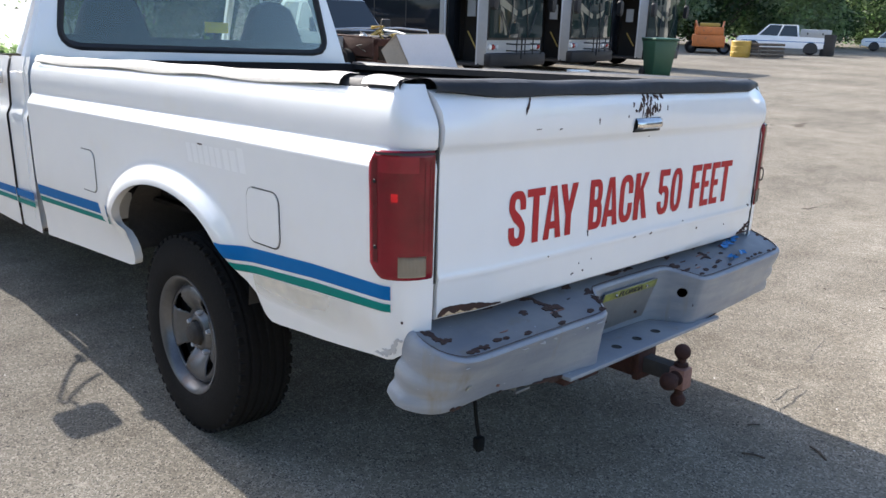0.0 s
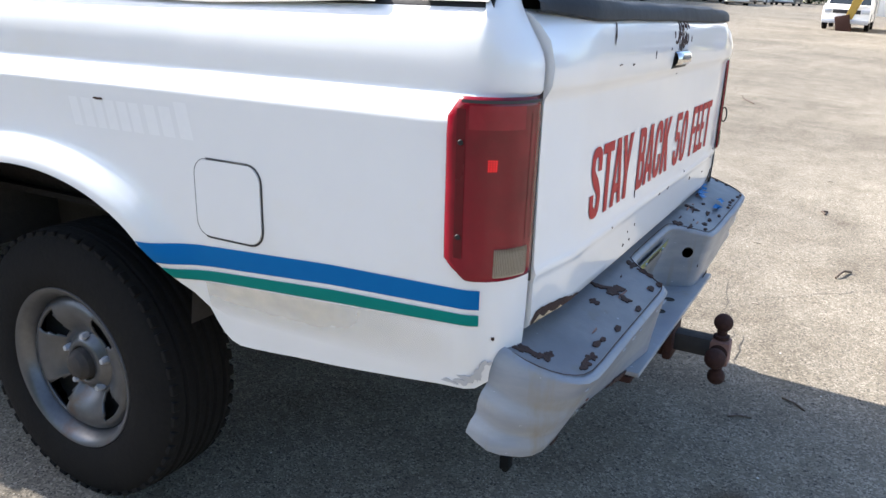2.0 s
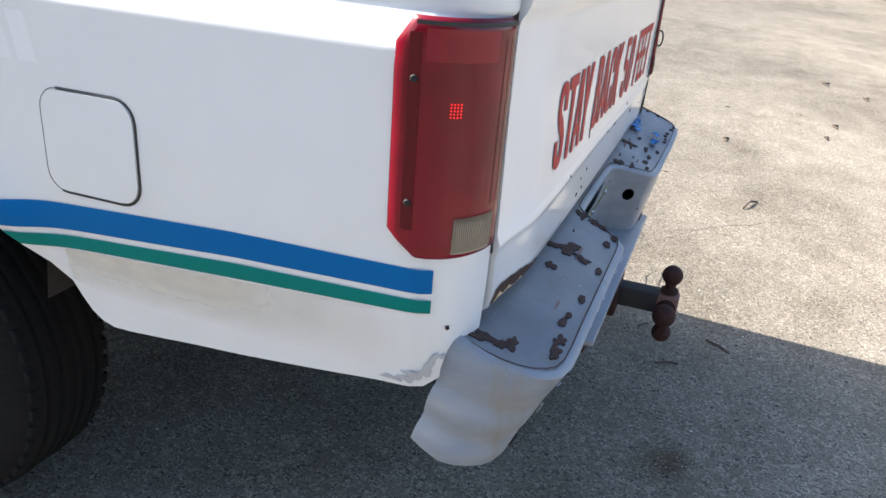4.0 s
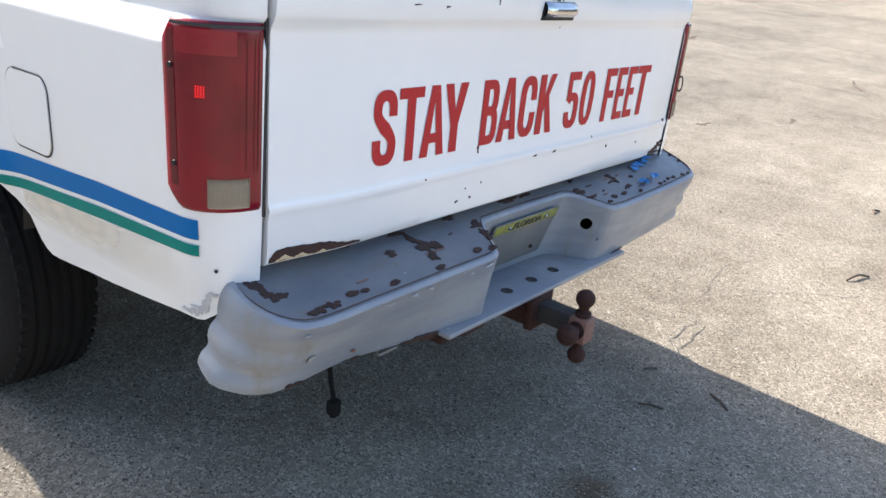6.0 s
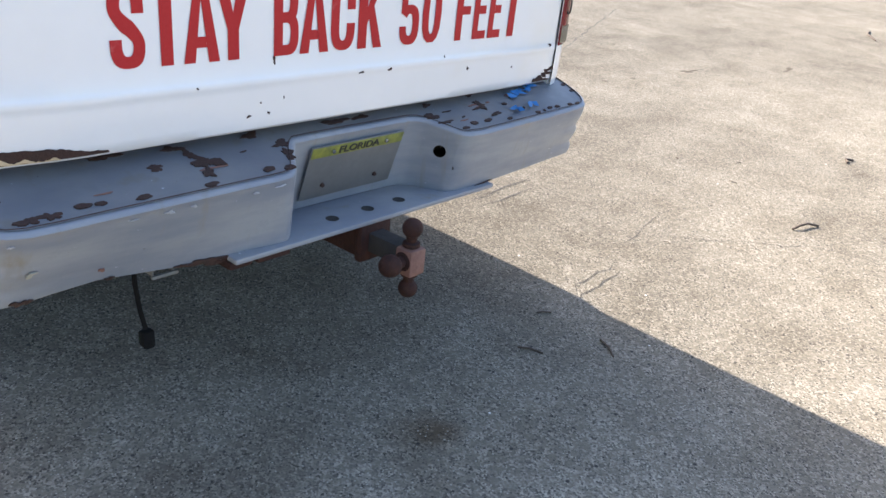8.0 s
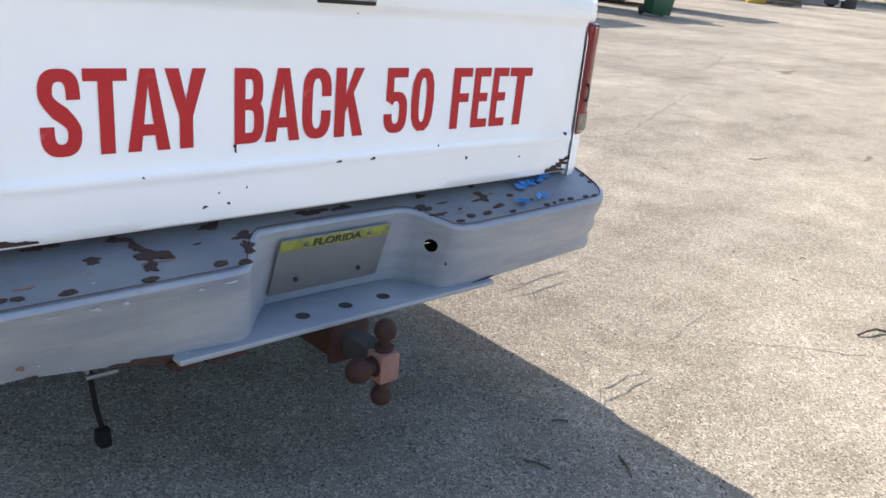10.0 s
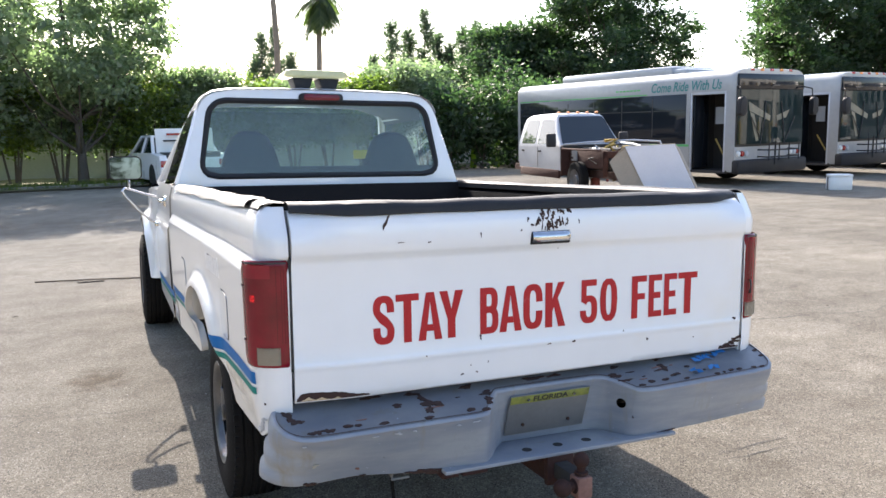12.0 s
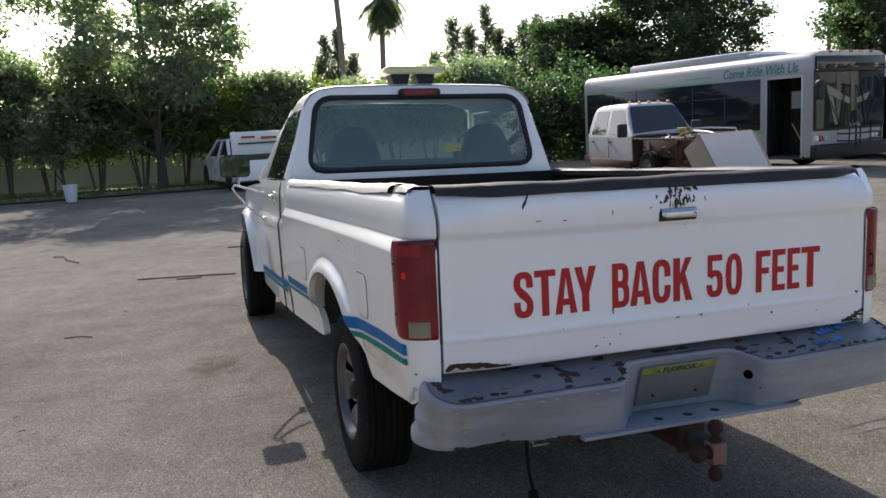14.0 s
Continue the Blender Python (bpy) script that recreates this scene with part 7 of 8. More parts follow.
    for side in (-1, 1):
        bm = bmesh.new()
        x = W / 2 + side * 0.45
        tube(bm, [(x, -0.10, 0.95), (x - side * 0.1, -0.11, 1.5), (x - side * 0.16, -0.09, 1.95)], 0.014, 5)
        tube(bm, [(x + 0.03, -0.105, 1.05), (x + side * 0.35, -0.10, 1.6)], 0.012, 5)
        part("wiper", bm, BLACK_RUBBER, shield)
        bm = bmesh.new()
        mx = W / 2 + side * 1.32
        prism(bm, rounded(mx - 0.10, 1.62, mx + 0.10, 2.05, 0.08), -0.30, -0.18, "y", 0.03)
        mir = part("mirror", bm, BLACK_PLASTIC, root, "black wing mirror")
        bm = bmesh.new()
        tube(bm, [(mx, -0.2, 2.02), (mx, -0.18, 2.25), (W / 2 + side * 1.15, 0.02, 2.32)], 0.018, 6)
        part("arm", bm, BLACK_PLASTIC, mir)
        for j in range(3):
            bm = bmesh.new()
            lathe(bm, [(0.0001, -0.045), (0.05, -0.04), (0.065, -0.02), (0.07, 0.0)], 14, "y", Matrix.Translation((W / 2 + side * (0.82 + 0.14 * j), 0, 0.76)))
            part("headlamp", bm, (ENAMEL_WHITE, SHEET_GREY, RED_REFLECT)[(j + (side < 0)) % 3], body)
    for k in range(5):
        part("marker_lamp", boxes(((W / 2 - 0.75 + 0.35 * k, -0.01, 2.645), (W / 2 - 0.62 + 0.35 * k, 0.06, 2.70)), bevel=0.012), AMBER if k % 2 else RED_REFLECT, body)
    part("bumper", boxes(((-0.02, -0.16, 0.30), (W + 0.02, 0.05, 0.62)), bevel=0.05), BLACK_PLASTIC, root, "thick black front bumper")
    bm = bmesh.new()
    for z in (0.68, 0.84):
        tube(bm, [(0.7, -0.12, z), (0.7, -0.42, z), (1.8, -0.42, z), (1.8, -0.12, z)], 0.018, 6)
    for x in (0.7, 1.07, 1.43, 1.8):
        tube(bm, [(x, -0.42, 0.60), (x, -0.42, 1.0)], 0.015, 6)
    tube(bm, [(0.95, -0.40, 0.50), (0.95, -0.40, 1.05)], 0.02, 6)
    part("bicycle_rack", bm, BLACK_PLASTIC, root, "folded black bicycle rack")
    for y in (2.05, 6.1):
        for x in (0.14, W - 0.14):
            bm = bmesh.new()
            lathe(bm, [(0.001, -0.10), (0.24, -0.11), (0.27, -0.13), (0.44, -0.12), (0.47, -0.08), (0.47, 0.08), (0.44, 0.12), (0.001, 0.1)], 28, "x", Matrix.Translation((x, y, 0.47)))
            part("wheel", bm, TYRE, root)
    part("floor", boxes(((0.1, 0.1, 0.30), (W - 0.1, L - 0.1, 0.345))), DARK, root)
    return root


HEAD = math.degrees(math.atan2(1.09, 8.03))      # the buses stand turned by this
bus(on_ground(12.18, 11.77, HEAD), "white transit bus with teal slogan and open door", True)
bus(on_ground(16.34, 12.48, HEAD), "white transit bus with dark windscreen and open door", False)
bus(on_ground(20.66, 12.72, HEAD), "white transit bus behind a green bin", False)

# ---------- vehicles ----------
def road_wheel(root, x, y, r, side, wide=0.2):
    bm = bmesh.new()
    lathe(bm, [(r * 0.6, 0.5 * wide), (r * 0.9, 0.5 * wide), (r, 0.36 * wide), (r, -0.36 * wide), (r * 0.9, -0.5 * wide), (r * 0.6, -0.5 * wide)], 28, "x", Matrix.Translation((x, y, r)))
    w = part("wheel", bm, TYRE, root)
    bm = bmesh.new()
    lathe(bm, [(0.001, side * 0.30 * wide), (r * 0.25, side * 0.34 * wide), (r * 0.3, side * 0.25 * wide), (r * 0.55, side * 0.38 * wide), (r * 0.62, side * 0.5 * wide)], 20, "x", Matrix.Translation((x, y, r)))
    part("rim", bm, RIM, w)


def vehicle(name, m, label, category, body, cabin, width, axles, r, paint, pillars, group="", lamps=True, glasses=CAR_GLASS):
    """A car or truck: body outline in (y, z), cabin as (z0, z1, y-bottom rear, y-bottom front, y-top rear, y-top front)."""
    root = thing(name, m, label, category, group)
    h = width / 2
    bm = bmesh.new()
    prism(bm, body, -h, h, "x", 0.05)
    part("body", bm, paint, root)
    z0, z1, b0, b1, t0, t1 = cabin
    wi = 0.80
    bm = bmesh.new()
    lo = [(-h * 0.95, b0, z0), (h * 0.95, b0, z0), (h * 0.95, b1, z0), (-h * 0.95, b1, z0)]
    hi = [(-h * wi, t0, z1), (h * wi, t0, z1), (h * wi, t1, z1), (-h * wi, t1, z1)]
    a, b = [bm.verts.new(p) for p in lo], [bm.verts.new(p) for p in hi]
    for k in range(4):
        j = (k + 1) % 4
        bm.faces.new((a[k], a[j], b[j], b[k]))
    bm.faces.new(b)
    part("glazing", bm, glasses, root, "dark window glass")
    part("roof", boxes(((-h * wi - 0.02, t0 - 0.04, z1 - 0.015), (h * wi + 0.02, t1 + 0.04, z1 + 0.045)), bevel=0.03), paint, root)
    for s in (-1, 1):
        for f in pillars:
            bm = bmesh.new()
            p0, p1 = Vector((s * h * 0.955, b0 + (b1 - b0) * f, z0)), Vector((s * (h * wi + 0.008), t0 + (t1 - t0) * f, z1))
            tube(bm, [p0, p0.lerp(p1, 0.5), p1], 0.045 if 0 < f < 1 else 0.05, 6)
            part("pillar", bm, paint, root)
        for y in axles:
            road_wheel(root, s * (h - 0.10), y, r, s)
            bm = bmesh.new()
            lathe(bm, [(0.001, s * (h + 0.006)), (r * 1.13, s * (h + 0.006)), (r * 1.16, s * (h - 0.02))], 24, "x", Matrix.Translation((0, y, r)))
            for v in bm.verts:
                v.co.z = max(v.co.z, 0.16)
            part("wheel_arch", bm, BLACK_RUBBER, root)
    y_r, y_f = min(p[0] for p in body), max(p[0] for p in body)
    if lamps:
        zl = z0 - 0.22
        for s in (-1, 1):
            part("tail_lamp", boxes(((min(s * h * 0.72, s * h * 0.98), y_r - 0.012, zl - 0.08), (max(s * h * 0.72, s * h * 0.98), y_r + 0.05, zl + 0.09)), bevel=0.01), RED_REFLECT, root)
            part("headlamp", boxes(((min(s * h * 0.62, s * h * 0.95), y_f - 0.05, zl - 0.12), (max(s * h * 0.62, s * h * 0.95), y_f + 0.014, zl + 0.04)), bevel=0.01), SHEET_GREY, root)
        part("grille", boxes(((-h * 0.58, y_f - 0.03, zl - 0.14), (h * 0.58, y_f + 0.012, zl + 0.03)), bevel=0.008), BLACK_PLASTIC, root)
        part("bumper", boxes(((-h * 0.98, y_f - 0.03, 0.32), (h * 0.98, y_f + 0.08, 0.52)), bevel=0.03), SHEET_GREY, root)
    return root


SEDAN = [(-2.35, 0.30), (-2.38, 0.62), (-2.30, 0.92), (-1.45, 0.98), (1.05, 0.94), (2.15, 0.78), (2.38, 0.62), (2.40, 0.30), (1.9, 0.22), (-1.9, 0.22)]


def sedan(m, label, paint=CAR_WHITE, group="parked cars"):
    return vehicle("car", m, label, "car", SEDAN, (0.92, 1.40, -1.55, 1.10, -0.95, 0.25), 1.82, (-1.42, 1.45), 0.32, paint, (0, 0.5, 1), group)


CREW = [(-2.9, 0.50), (-2.9, 1.12), (-0.95, 1.14), (1.35, 1.16), (2.65, 1.08), (2.80, 0.95), (2.82, 0.45), (2.2, 0.38), (-2.3, 0.42)]


def far_pickup(m, label, canopy):
    ob = vehicle("pickup", m, label, "pickup truck", CREW, (1.12, 1.82, -0.95 if canopy else 0.1, 1.55, -0.80 if canopy else 0.25, 0.90), 1.95, (-1.75, 1.75), 0.38, CAR_WHITE, (0, 0.5, 1) if canopy else (0, 1), "pickups across the yard")
    if canopy:
        part("service_body", boxes(((-0.96, -2.85, 1.10), (0.96, -1.02, 1.62)), bevel=0.03), BUS_WHITE, ob, "white lidded service body")
        for y in (-2.4, -1.5):
            part("latch", boxes(((0.955, y, 1.30), (0.975, y + 0.08, 1.42))), BLACK_PLASTIC, ob)
            part("latch", boxes(((-0.975, y, 1.30), (-0.955, y + 0.08, 1.42))), BLACK_PLASTIC, ob)
    else:
        part("bed_well", boxes(((-0.82, -2.75, 1.125), (0.82, -0.05, 1.165))), DARK, ob)
        part("tool_box", boxes(((-0.95, -2.85, 0.75), (0.95, -0.1, 1.30)), bevel=0.03), BUS_WHITE, ob)
    for s in (-1, 1):
        part("stripe", boxes(((min(s * 0.974, s * 0.981), -2.85, 0.80), (max(s * 0.974, s * 0.981), 2.5, 0.84))), BLUE, ob)
    return ob


def heading(dx, dy):
    return math.degrees(math.atan2(-dx, dy))


far_pickup(on_ground(44.25, 18.3, heading(-0.36, 0.93)) @ Matrix.Scale(0.86, 4), "white crew-cab pickup with a lidded service body", True)
far_pickup(on_ground(63.4, 18.0, heading(-0.3, 0.95)) @ Matrix.Scale(0.82, 4), "white single-cab utility pickup by the trees", False)
sedan(on_ground(81.4, 16.2, heading(-0.25, 0.97)) @ Matrix.Scale(0.80, 4), "white sedan by the green canopy")
sedan(on_ground(73.2, 10.8, heading(-0.97, -0.2)), "white sedan facing the yard")
for k, (x, y, paint) in enumerate(((84.5, 14.8, CAR_SILVER), (85.5, 12.6, CAR_WHITE), (86.0, 10.4, CAR_WHITE), (80.0, 20.5, CAR_DARK), (77.0, 21.8, CAR_WHITE), (88.5, 8.0, CAR_DARK))):
    sedan(on_ground(x, y, heading(-0.95, -0.1 + 0.1 * (k % 3))), ("silver", "white", "white", "dark", "white", "dark")[k] + " sedan parked by the green canopy", paint)
# the sedan with its boot open, by the hedge
opened = sedan(on_ground(0.84, 22.17, heading(-0.16, 0.99)), "white sedan with its boot lid standing open", CAR_WHITE, "")
bm = bmesh.new()
box(bm, (-0.78, -2.1, 0.0), (0.78, -1.45, 0.05), 0.02, Matrix.Translation((0, -1.55, 0.98)) @ Matrix.Rotation(radians(-95), 4, "X") @ Matrix.Translation((0, 1.45, 0)))
lid = part("boot_lid", bm, FOAM, opened, "raised boot lid with bare lining")
part("lid_lamp", boxes(((-0.5, -1.60, 1.44), (-0.12, -1.57, 1.50)), ((0.05, -1.60, 1.40), (0.5, -1.57, 1.47))), RED_REFLECT, lid)
part("lid_bracket", boxes(((-0.6, -1.60, 1.28), (0.6, -1.575, 1.32)), bevel=0.004), BLACK_PLASTIC, lid)
part("boot_well", boxes(((-0.72, -2.32, 0.62), (0.72, -1.60, 0.995)), bevel=0.01), BLACK_RUBBER, opened)

# the stripped crew-cab truck beside the first bus
chassis = thing("crew_cab_truck", on_ground(8.61, 12.96, heading(-0.11, -0.994)) @ Matrix.Diagonal((0.76, 0.84, 0.90, 1)), "white crew-cab truck stripped of its bonnet and wings", "truck")


def crew_half(z):
    return 0.965 - 0.03 * smooth_step((0.8 - z) / 0.2) - 0.30 * max(z - 1.17, 0)


def crew_section(y, top):
    """One cross-section of the cab: leaning sides and a rounded roof edge."""
    side, r = [], min(0.13, 0.4 * (top - 1.14))
    for z in (0.60, 0.66, 0.80, 0.98, 1.12, 1.16, 1.18):
        side.append((crew_half(z), z))
    lo = top - r
    for f in (0.35, 0.7, 1.0):
        z = 1.18 + (lo - 1.18) * f
        side.append((crew_half(z), z))
    e = crew_half(lo)
    for a in (25, 50, 72, 90):
        side.append((e - 0.15 * (1 - math.cos(radians(a))), lo + r * math.sin(radians(a))))
    last = side[-1][0]
    side += [(last * f, top + 0.025 * (1 - f * f)) for f in (0.66, 0.33)]
    return [(x, y, z) for x, z in side] + [(0, y, top + 0.025)] + [(-x, y, z) for x, z in side[::-1]]


bm = bmesh.new()
sections = [crew_section(y, z) for y, z in ((-1.60, 1.30), (-1.58, 1.50), (-1.52, 1.78), (-1.44, 1.88), (-1.2, 1.925), (-0.6, 1.945), (0.1, 1.94), (0.32, 1.92), (0.40, 1.885), (0.7, 1.545), (0.98, 1.228), (1.02, 1.20))]
gv = grid(bm, sections)
bm.faces.new(gv[0])
bm.faces.new(gv[-1][::-1])
cab = part("cab", bm, GREYED_WHITE, chassis, "white cab with a rounded roof", 40)


def crew_pane(name, points, place, lift):
    """A window pane with rounded corners, laid on the cab."""
    bm = bmesh.new()
    loop = []
    for k, p in enumerate(points):
        a, b, p = Vector(points[k - 1]), Vector(points[(k + 1) % len(points)]), Vector(p)
        p0, p1 = p + (a - p).normalized() * 0.07, p + (b - p).normalized() * 0.07
        loop += [p0.lerp(p, t).lerp(p.lerp(p1, t), t) for t in (0, 0.33, 0.67, 1)]
    mid = sum(loop, Vector((0, 0))) / len(loop)
    c = bm.verts.new(place(mid.x, mid.y, lift))
    vs = [bm.verts.new(place(p.x, p.y, lift)) for p in loop]
    for k in range(len(vs)):
        bm.faces.new((c, vs[k], vs[(k + 1) % len(vs)]))
    return part(name, bm, CAR_GLASS, cab, "dark window glass")


for s in (-1, 1):
    flank = lambda y, z, d, s=s: (s * (crew_half(z) + d), y, z)
    crew_pane("side_window", [(-1.42, 1.22), (-0.52, 1.22), (-0.52, 1.80), (-1.28, 1.80)], flank, 0.006)
    crew_pane("side_window", [(-0.36, 1.22), (0.80, 1.22), (0.34, 1.80), (-0.36, 1.80)], flank, 0.006)
crew_pane("windscreen", [(-0.88, 1.00), (0.88, 1.00), (0.70, 0.43), (-0.70, 0.43)], lambda x, y, d: (x, y + d, 1.885 - (y - 0.40) * 1.135 + 0.025 * (1 - (x / 0.8) ** 2) + d), 0.012)
part("wiper_cowl", boxes(((-0.93, 0.98, 1.12), (0.93, 1.14, 1.205)), bevel=0.02), DARK, cab)
part("scuttle", boxes(((-0.95, 1.02, 0.50), (0.95, 1.07, 1.14)), bevel=0.01), RUST_SOLID, chassis, "rusty brown scuttle panel")
bm = bmesh.new()
box(bm, (-0.10, -0.09, 0), (0.10, 0.09, 0.24), 0.05, Matrix.Translation((0.46, 2.05, 0.92)))
part("washer_bottle", bm, ENAMEL_WHITE, chassis, "white plastic washer bottle")
bm = bmesh.new()
tube(bm, [(0.9, 1.1, 1.22), (0.3, 1.5, 1.27), (-0.4, 2.4, 1.31), (-0.82, 3.0, 1.28), (-0.90, 3.06, 1.06)], 0.022, 7)
part("bonnet_rail", bm, SHEET_GREY, chassis, "long bare metal rail across the engine bay")
for k in range(7):
    a = radians(-62 + 20 * k)
    bm = bmesh.new()
    tube(bm, [(-0.28 + 0.06 * math.sin(a), 2.30, 0.90 + 0.06 * math.cos(a)), (-0.28 + 0.30 * math.sin(a), 2.28, 0.90 + 0.27 * math.cos(a))], [0.014, 0.034], 6)
    part("fan_blade", bm, MACHINE_YELLOW, chassis, "yellow fan blade")
bm = bmesh.new()
tube(bm, [(0.30, 2.36, 0.40), (0.30, 2.36, 1.04)], 0.03, 8)
part("strut", bm, HYDRANT_RED, chassis, "faded red upright strut")
bm = bmesh.new()
tube(bm, [(0.05 + 0.09 * math.cos(0.7 * k), 2.36 + 0.05 * math.sin(0.7 * k), 0.42 + 0.009 * k) for k in range(28)], 0.016, 6)
part("hose_coil", bm, MACHINE_YELLOW, chassis, "coiled yellow hose")
for s in (-1, 1):
    road_wheel(chassis, s * 0.82, 1.75, 0.42, s, 0.24)
    part("mirror", boxes(((min(s * 1.0, s * 1.28), 0.78, 1.16), (max(s * 1.0, s * 1.28), 0.90, 1.48)), bevel=0.04), BLACK_PLASTIC, chassis)
    part("frame_rail", boxes(((s * 0.45 - 0.05, -2.9, 0.48), (s * 0.45 + 0.05, 3.1, 0.64))), RUST_SOLID, chassis)
    for y in (-0.25, -1.35):
        part("door_handle", boxes(((min(s * 0.97, s * 1.0), y, 1.02), (max(s * 0.97, s * 1.0), y + 0.14, 1.06))), BLACK_PLASTIC, chassis)
    part("door_gap", boxes(((min(s * 0.972, s * 0.979), -0.32, 0.66), (max(s * 0.972, s * 0.979), -0.305, 1.16))), BLACK_RUBBER, chassis)
    part("sill", boxes(((min(s * 0.90, s * 0.97), -1.5, 0.42), (max(s * 0.90, s * 0.97), 0.95, 0.62)), bevel=0.02), RUST_SOLID, chassis)
rng = random.Random(8)
bm = bmesh.new()
box(bm, (-0.38, 1.1, 0.62), (0.38, 2.6, 1.14), 0.05)
engine = part("engine", bm, DARK, chassis, "exposed dark engine with hoses")
for k in range(22):
    bm = bmesh.new()
    p = Vector((rng.uniform(-0.6, 0.6), rng.uniform(1.05, 2.8), rng.uniform(0.85, 1.22)))
    tube(bm, [p + Vector((rng.uniform(-0.3, 0.3), rng.uniform(-0.3, 0.3), rng.uniform(-0.2, 0.15))) for _ in range(4)], rng.uniform(0.015, 0.04), 6)
    part("hose", bm, rng.choice((BLACK_RUBBER, RUST_SOLID, MACHINE_YELLOW, SHEET_GREY)), engine)
part("radiator_support", boxes(((-0.85, 2.98, 0.95), (0.85, 3.04, 1.10)), ((-0.85, 2.98, 0.55), (-0.72, 3.04, 1.10)), ((0.72, 2.98, 0.55), (0.85, 3.04, 1.10)), ((-0.95, 1.0, 1.10), (-0.88, 3.0, 1.14)), ((0.88, 1.0, 1.10), (0.95, 3.0, 1.14)), bevel=0.015), RUST_SOLID, chassis)
bm = bmesh.new()
tube(bm, [(-0.92, 1.05, 1.22), (-0.90, 1.7, 1.20), (-0.86, 2.2, 1.14), (-0.7, 2.42, 1.08)], 0.03, 8)
part("wing_rail", bm, ENAMEL_WHITE, chassis, "bent white wing rail")
part("air_box", boxes(((-0.75, 1.15, 0.86), (-0.35, 1.6, 1.16)), bevel=0.04), BLACK_PLASTIC, engine)
part("battery", boxes(((0.4, 1.2, 0.84), (0.72, 1.5, 1.08)), bevel=0.02), GREY_BLOCK, engine)
for s in (-1, 1):
    part("inner_wing", boxes(((s * 0.66 - 0.03, 1.0, 0.70), (s * 0.66 + 0.03, 2.95, 1.12)), bevel=0.02), RUST_SOLID, chassis, "dark rusty inner wing")
for k in range(5):
    bm = bmesh.new()
    lathe(bm, [(0.05, 1.955), (0.045, 1.985), (0.02, 2.0), (0.0001, 2.0)], 10, "z", Matrix.Translation((-0.6 + 0.3 * k, 0.28, -0.005)))
    part("marker_lamp", bm, AMBER, chassis)

# ---------- things by the buses ----------
def hydrant(x, y):
    root = thing("fire_hydrant", on_ground(x, y), "faded red fire hydrant with a white bonnet", "fire hydrant")
    bm = bmesh.new()
    lathe(bm, [(0.15, 0.0), (0.15, 0.04), (0.10, 0.06), (0.10, 0.55), (0.135, 0.57), (0.135, 0.61)], 20, "z")
    part("barrel", bm, HYDRANT_RED, root)
    bm = bmesh.new()
    lathe(bm, [(0.135, 0.61), (0.13, 0.66), (0.11, 0.74), (0.07, 0.81), (0.03, 0.84), (0.03, 0.89), (0.0001, 0.89)], 20, "z")
    part("bonnet", bm, ENAMEL_WHITE, root)
    for a in (0, 90, 180):
        bm = bmesh.new()
        lathe(bm, [(0.055, 0.08), (0.055, 0.15), (0.065, 0.15), (0.065, 0.20), (0.02, 0.20), (0.02, 0.23), (0.0001, 0.23)], 14, "x", Matrix.Rotation(radians(a + 20), 4, "Z") @ Matrix.Translation((0, 0, 0.46)))
        part("outlet_cap", bm, ENAMEL_WHITE, root)


hydrant(8.32, 11.66)
def leaning_carton(x, y):
    """A crushed carton with a pale sheet on its face, leaning over on one edge."""
    root = thing("carton", on_ground(x, y, -38.5), "pale crushed carton leaning over beside a hydrant", "carton")
    right, depth, down = Vector((0.92, 0, 0.03)), Vector((-0.27, -0.12, -0.30)), Vector((0.52, 0.22, -1.1))
    a = Vector((-0.46, 0, 1.1))
    top = [a, a + right, a + right + Vector((0.1, 0.55, -0.1)), a + depth]
    low = [p + down * (p.z / 1.1) for p in top]
    bm = bmesh.new()
    t, b = [bm.verts.new(p) for p in top], [bm.verts.new(p) for p in low]
    for k in range(4):
        j = (k + 1) % 4
        bm.faces.new((t[k], t[j], b[j], b[k]))
    bm.faces.new(t[::-1])
    bm.faces.new(b)
    bmesh.ops.bevel(bm, geom=list(bm.edges), offset=0.012, segments=2, profile=0.5, affect="EDGES")
    part("box", bm, CARTON_TAN, root, "dull tan carton")
    bm = bmesh.new()
    rows = []
    out = (top[1] - top[0]).cross(low[0] - top[0]).normalized()
    if out.y > 0:
        out = -out
    for f in np.linspace(0.012, 0.97, 9):
        rows.append([top[0].lerp(low[0], f).lerp(top[1].lerp(low[1], f), g) + out * (0.012 + 0.006 * math.sin(7 * f + 5 * g)) for g in np.linspace(0.01, 0.99, 9)])
    grid(bm, rows)
    part("sheet", bm, PALE_SHEET, root, "pale bluish-white sheet")


leaning_carton(8.25, 9.83)

cooler = thing("foam_box", on_ground(13.43, 9.95, -35) @ Matrix.Scale(0.78, 4), "white foam box on the asphalt", "box")
bm = bmesh.new()
box(bm, (-0.29, -0.2, 0.0), (0.29, 0.2, 0.36), 0.02)
part("tub", bm, FOAM, cooler)
part("lid", boxes(((-0.30, -0.21, 0.365), (0.30, 0.21, 0.43)), bevel=0.015), FOAM, cooler)
part("strap", boxes(((-0.303, -0.05, 0.0), (-0.295, 0.05, 0.36))), TRIM_GREY, cooler)


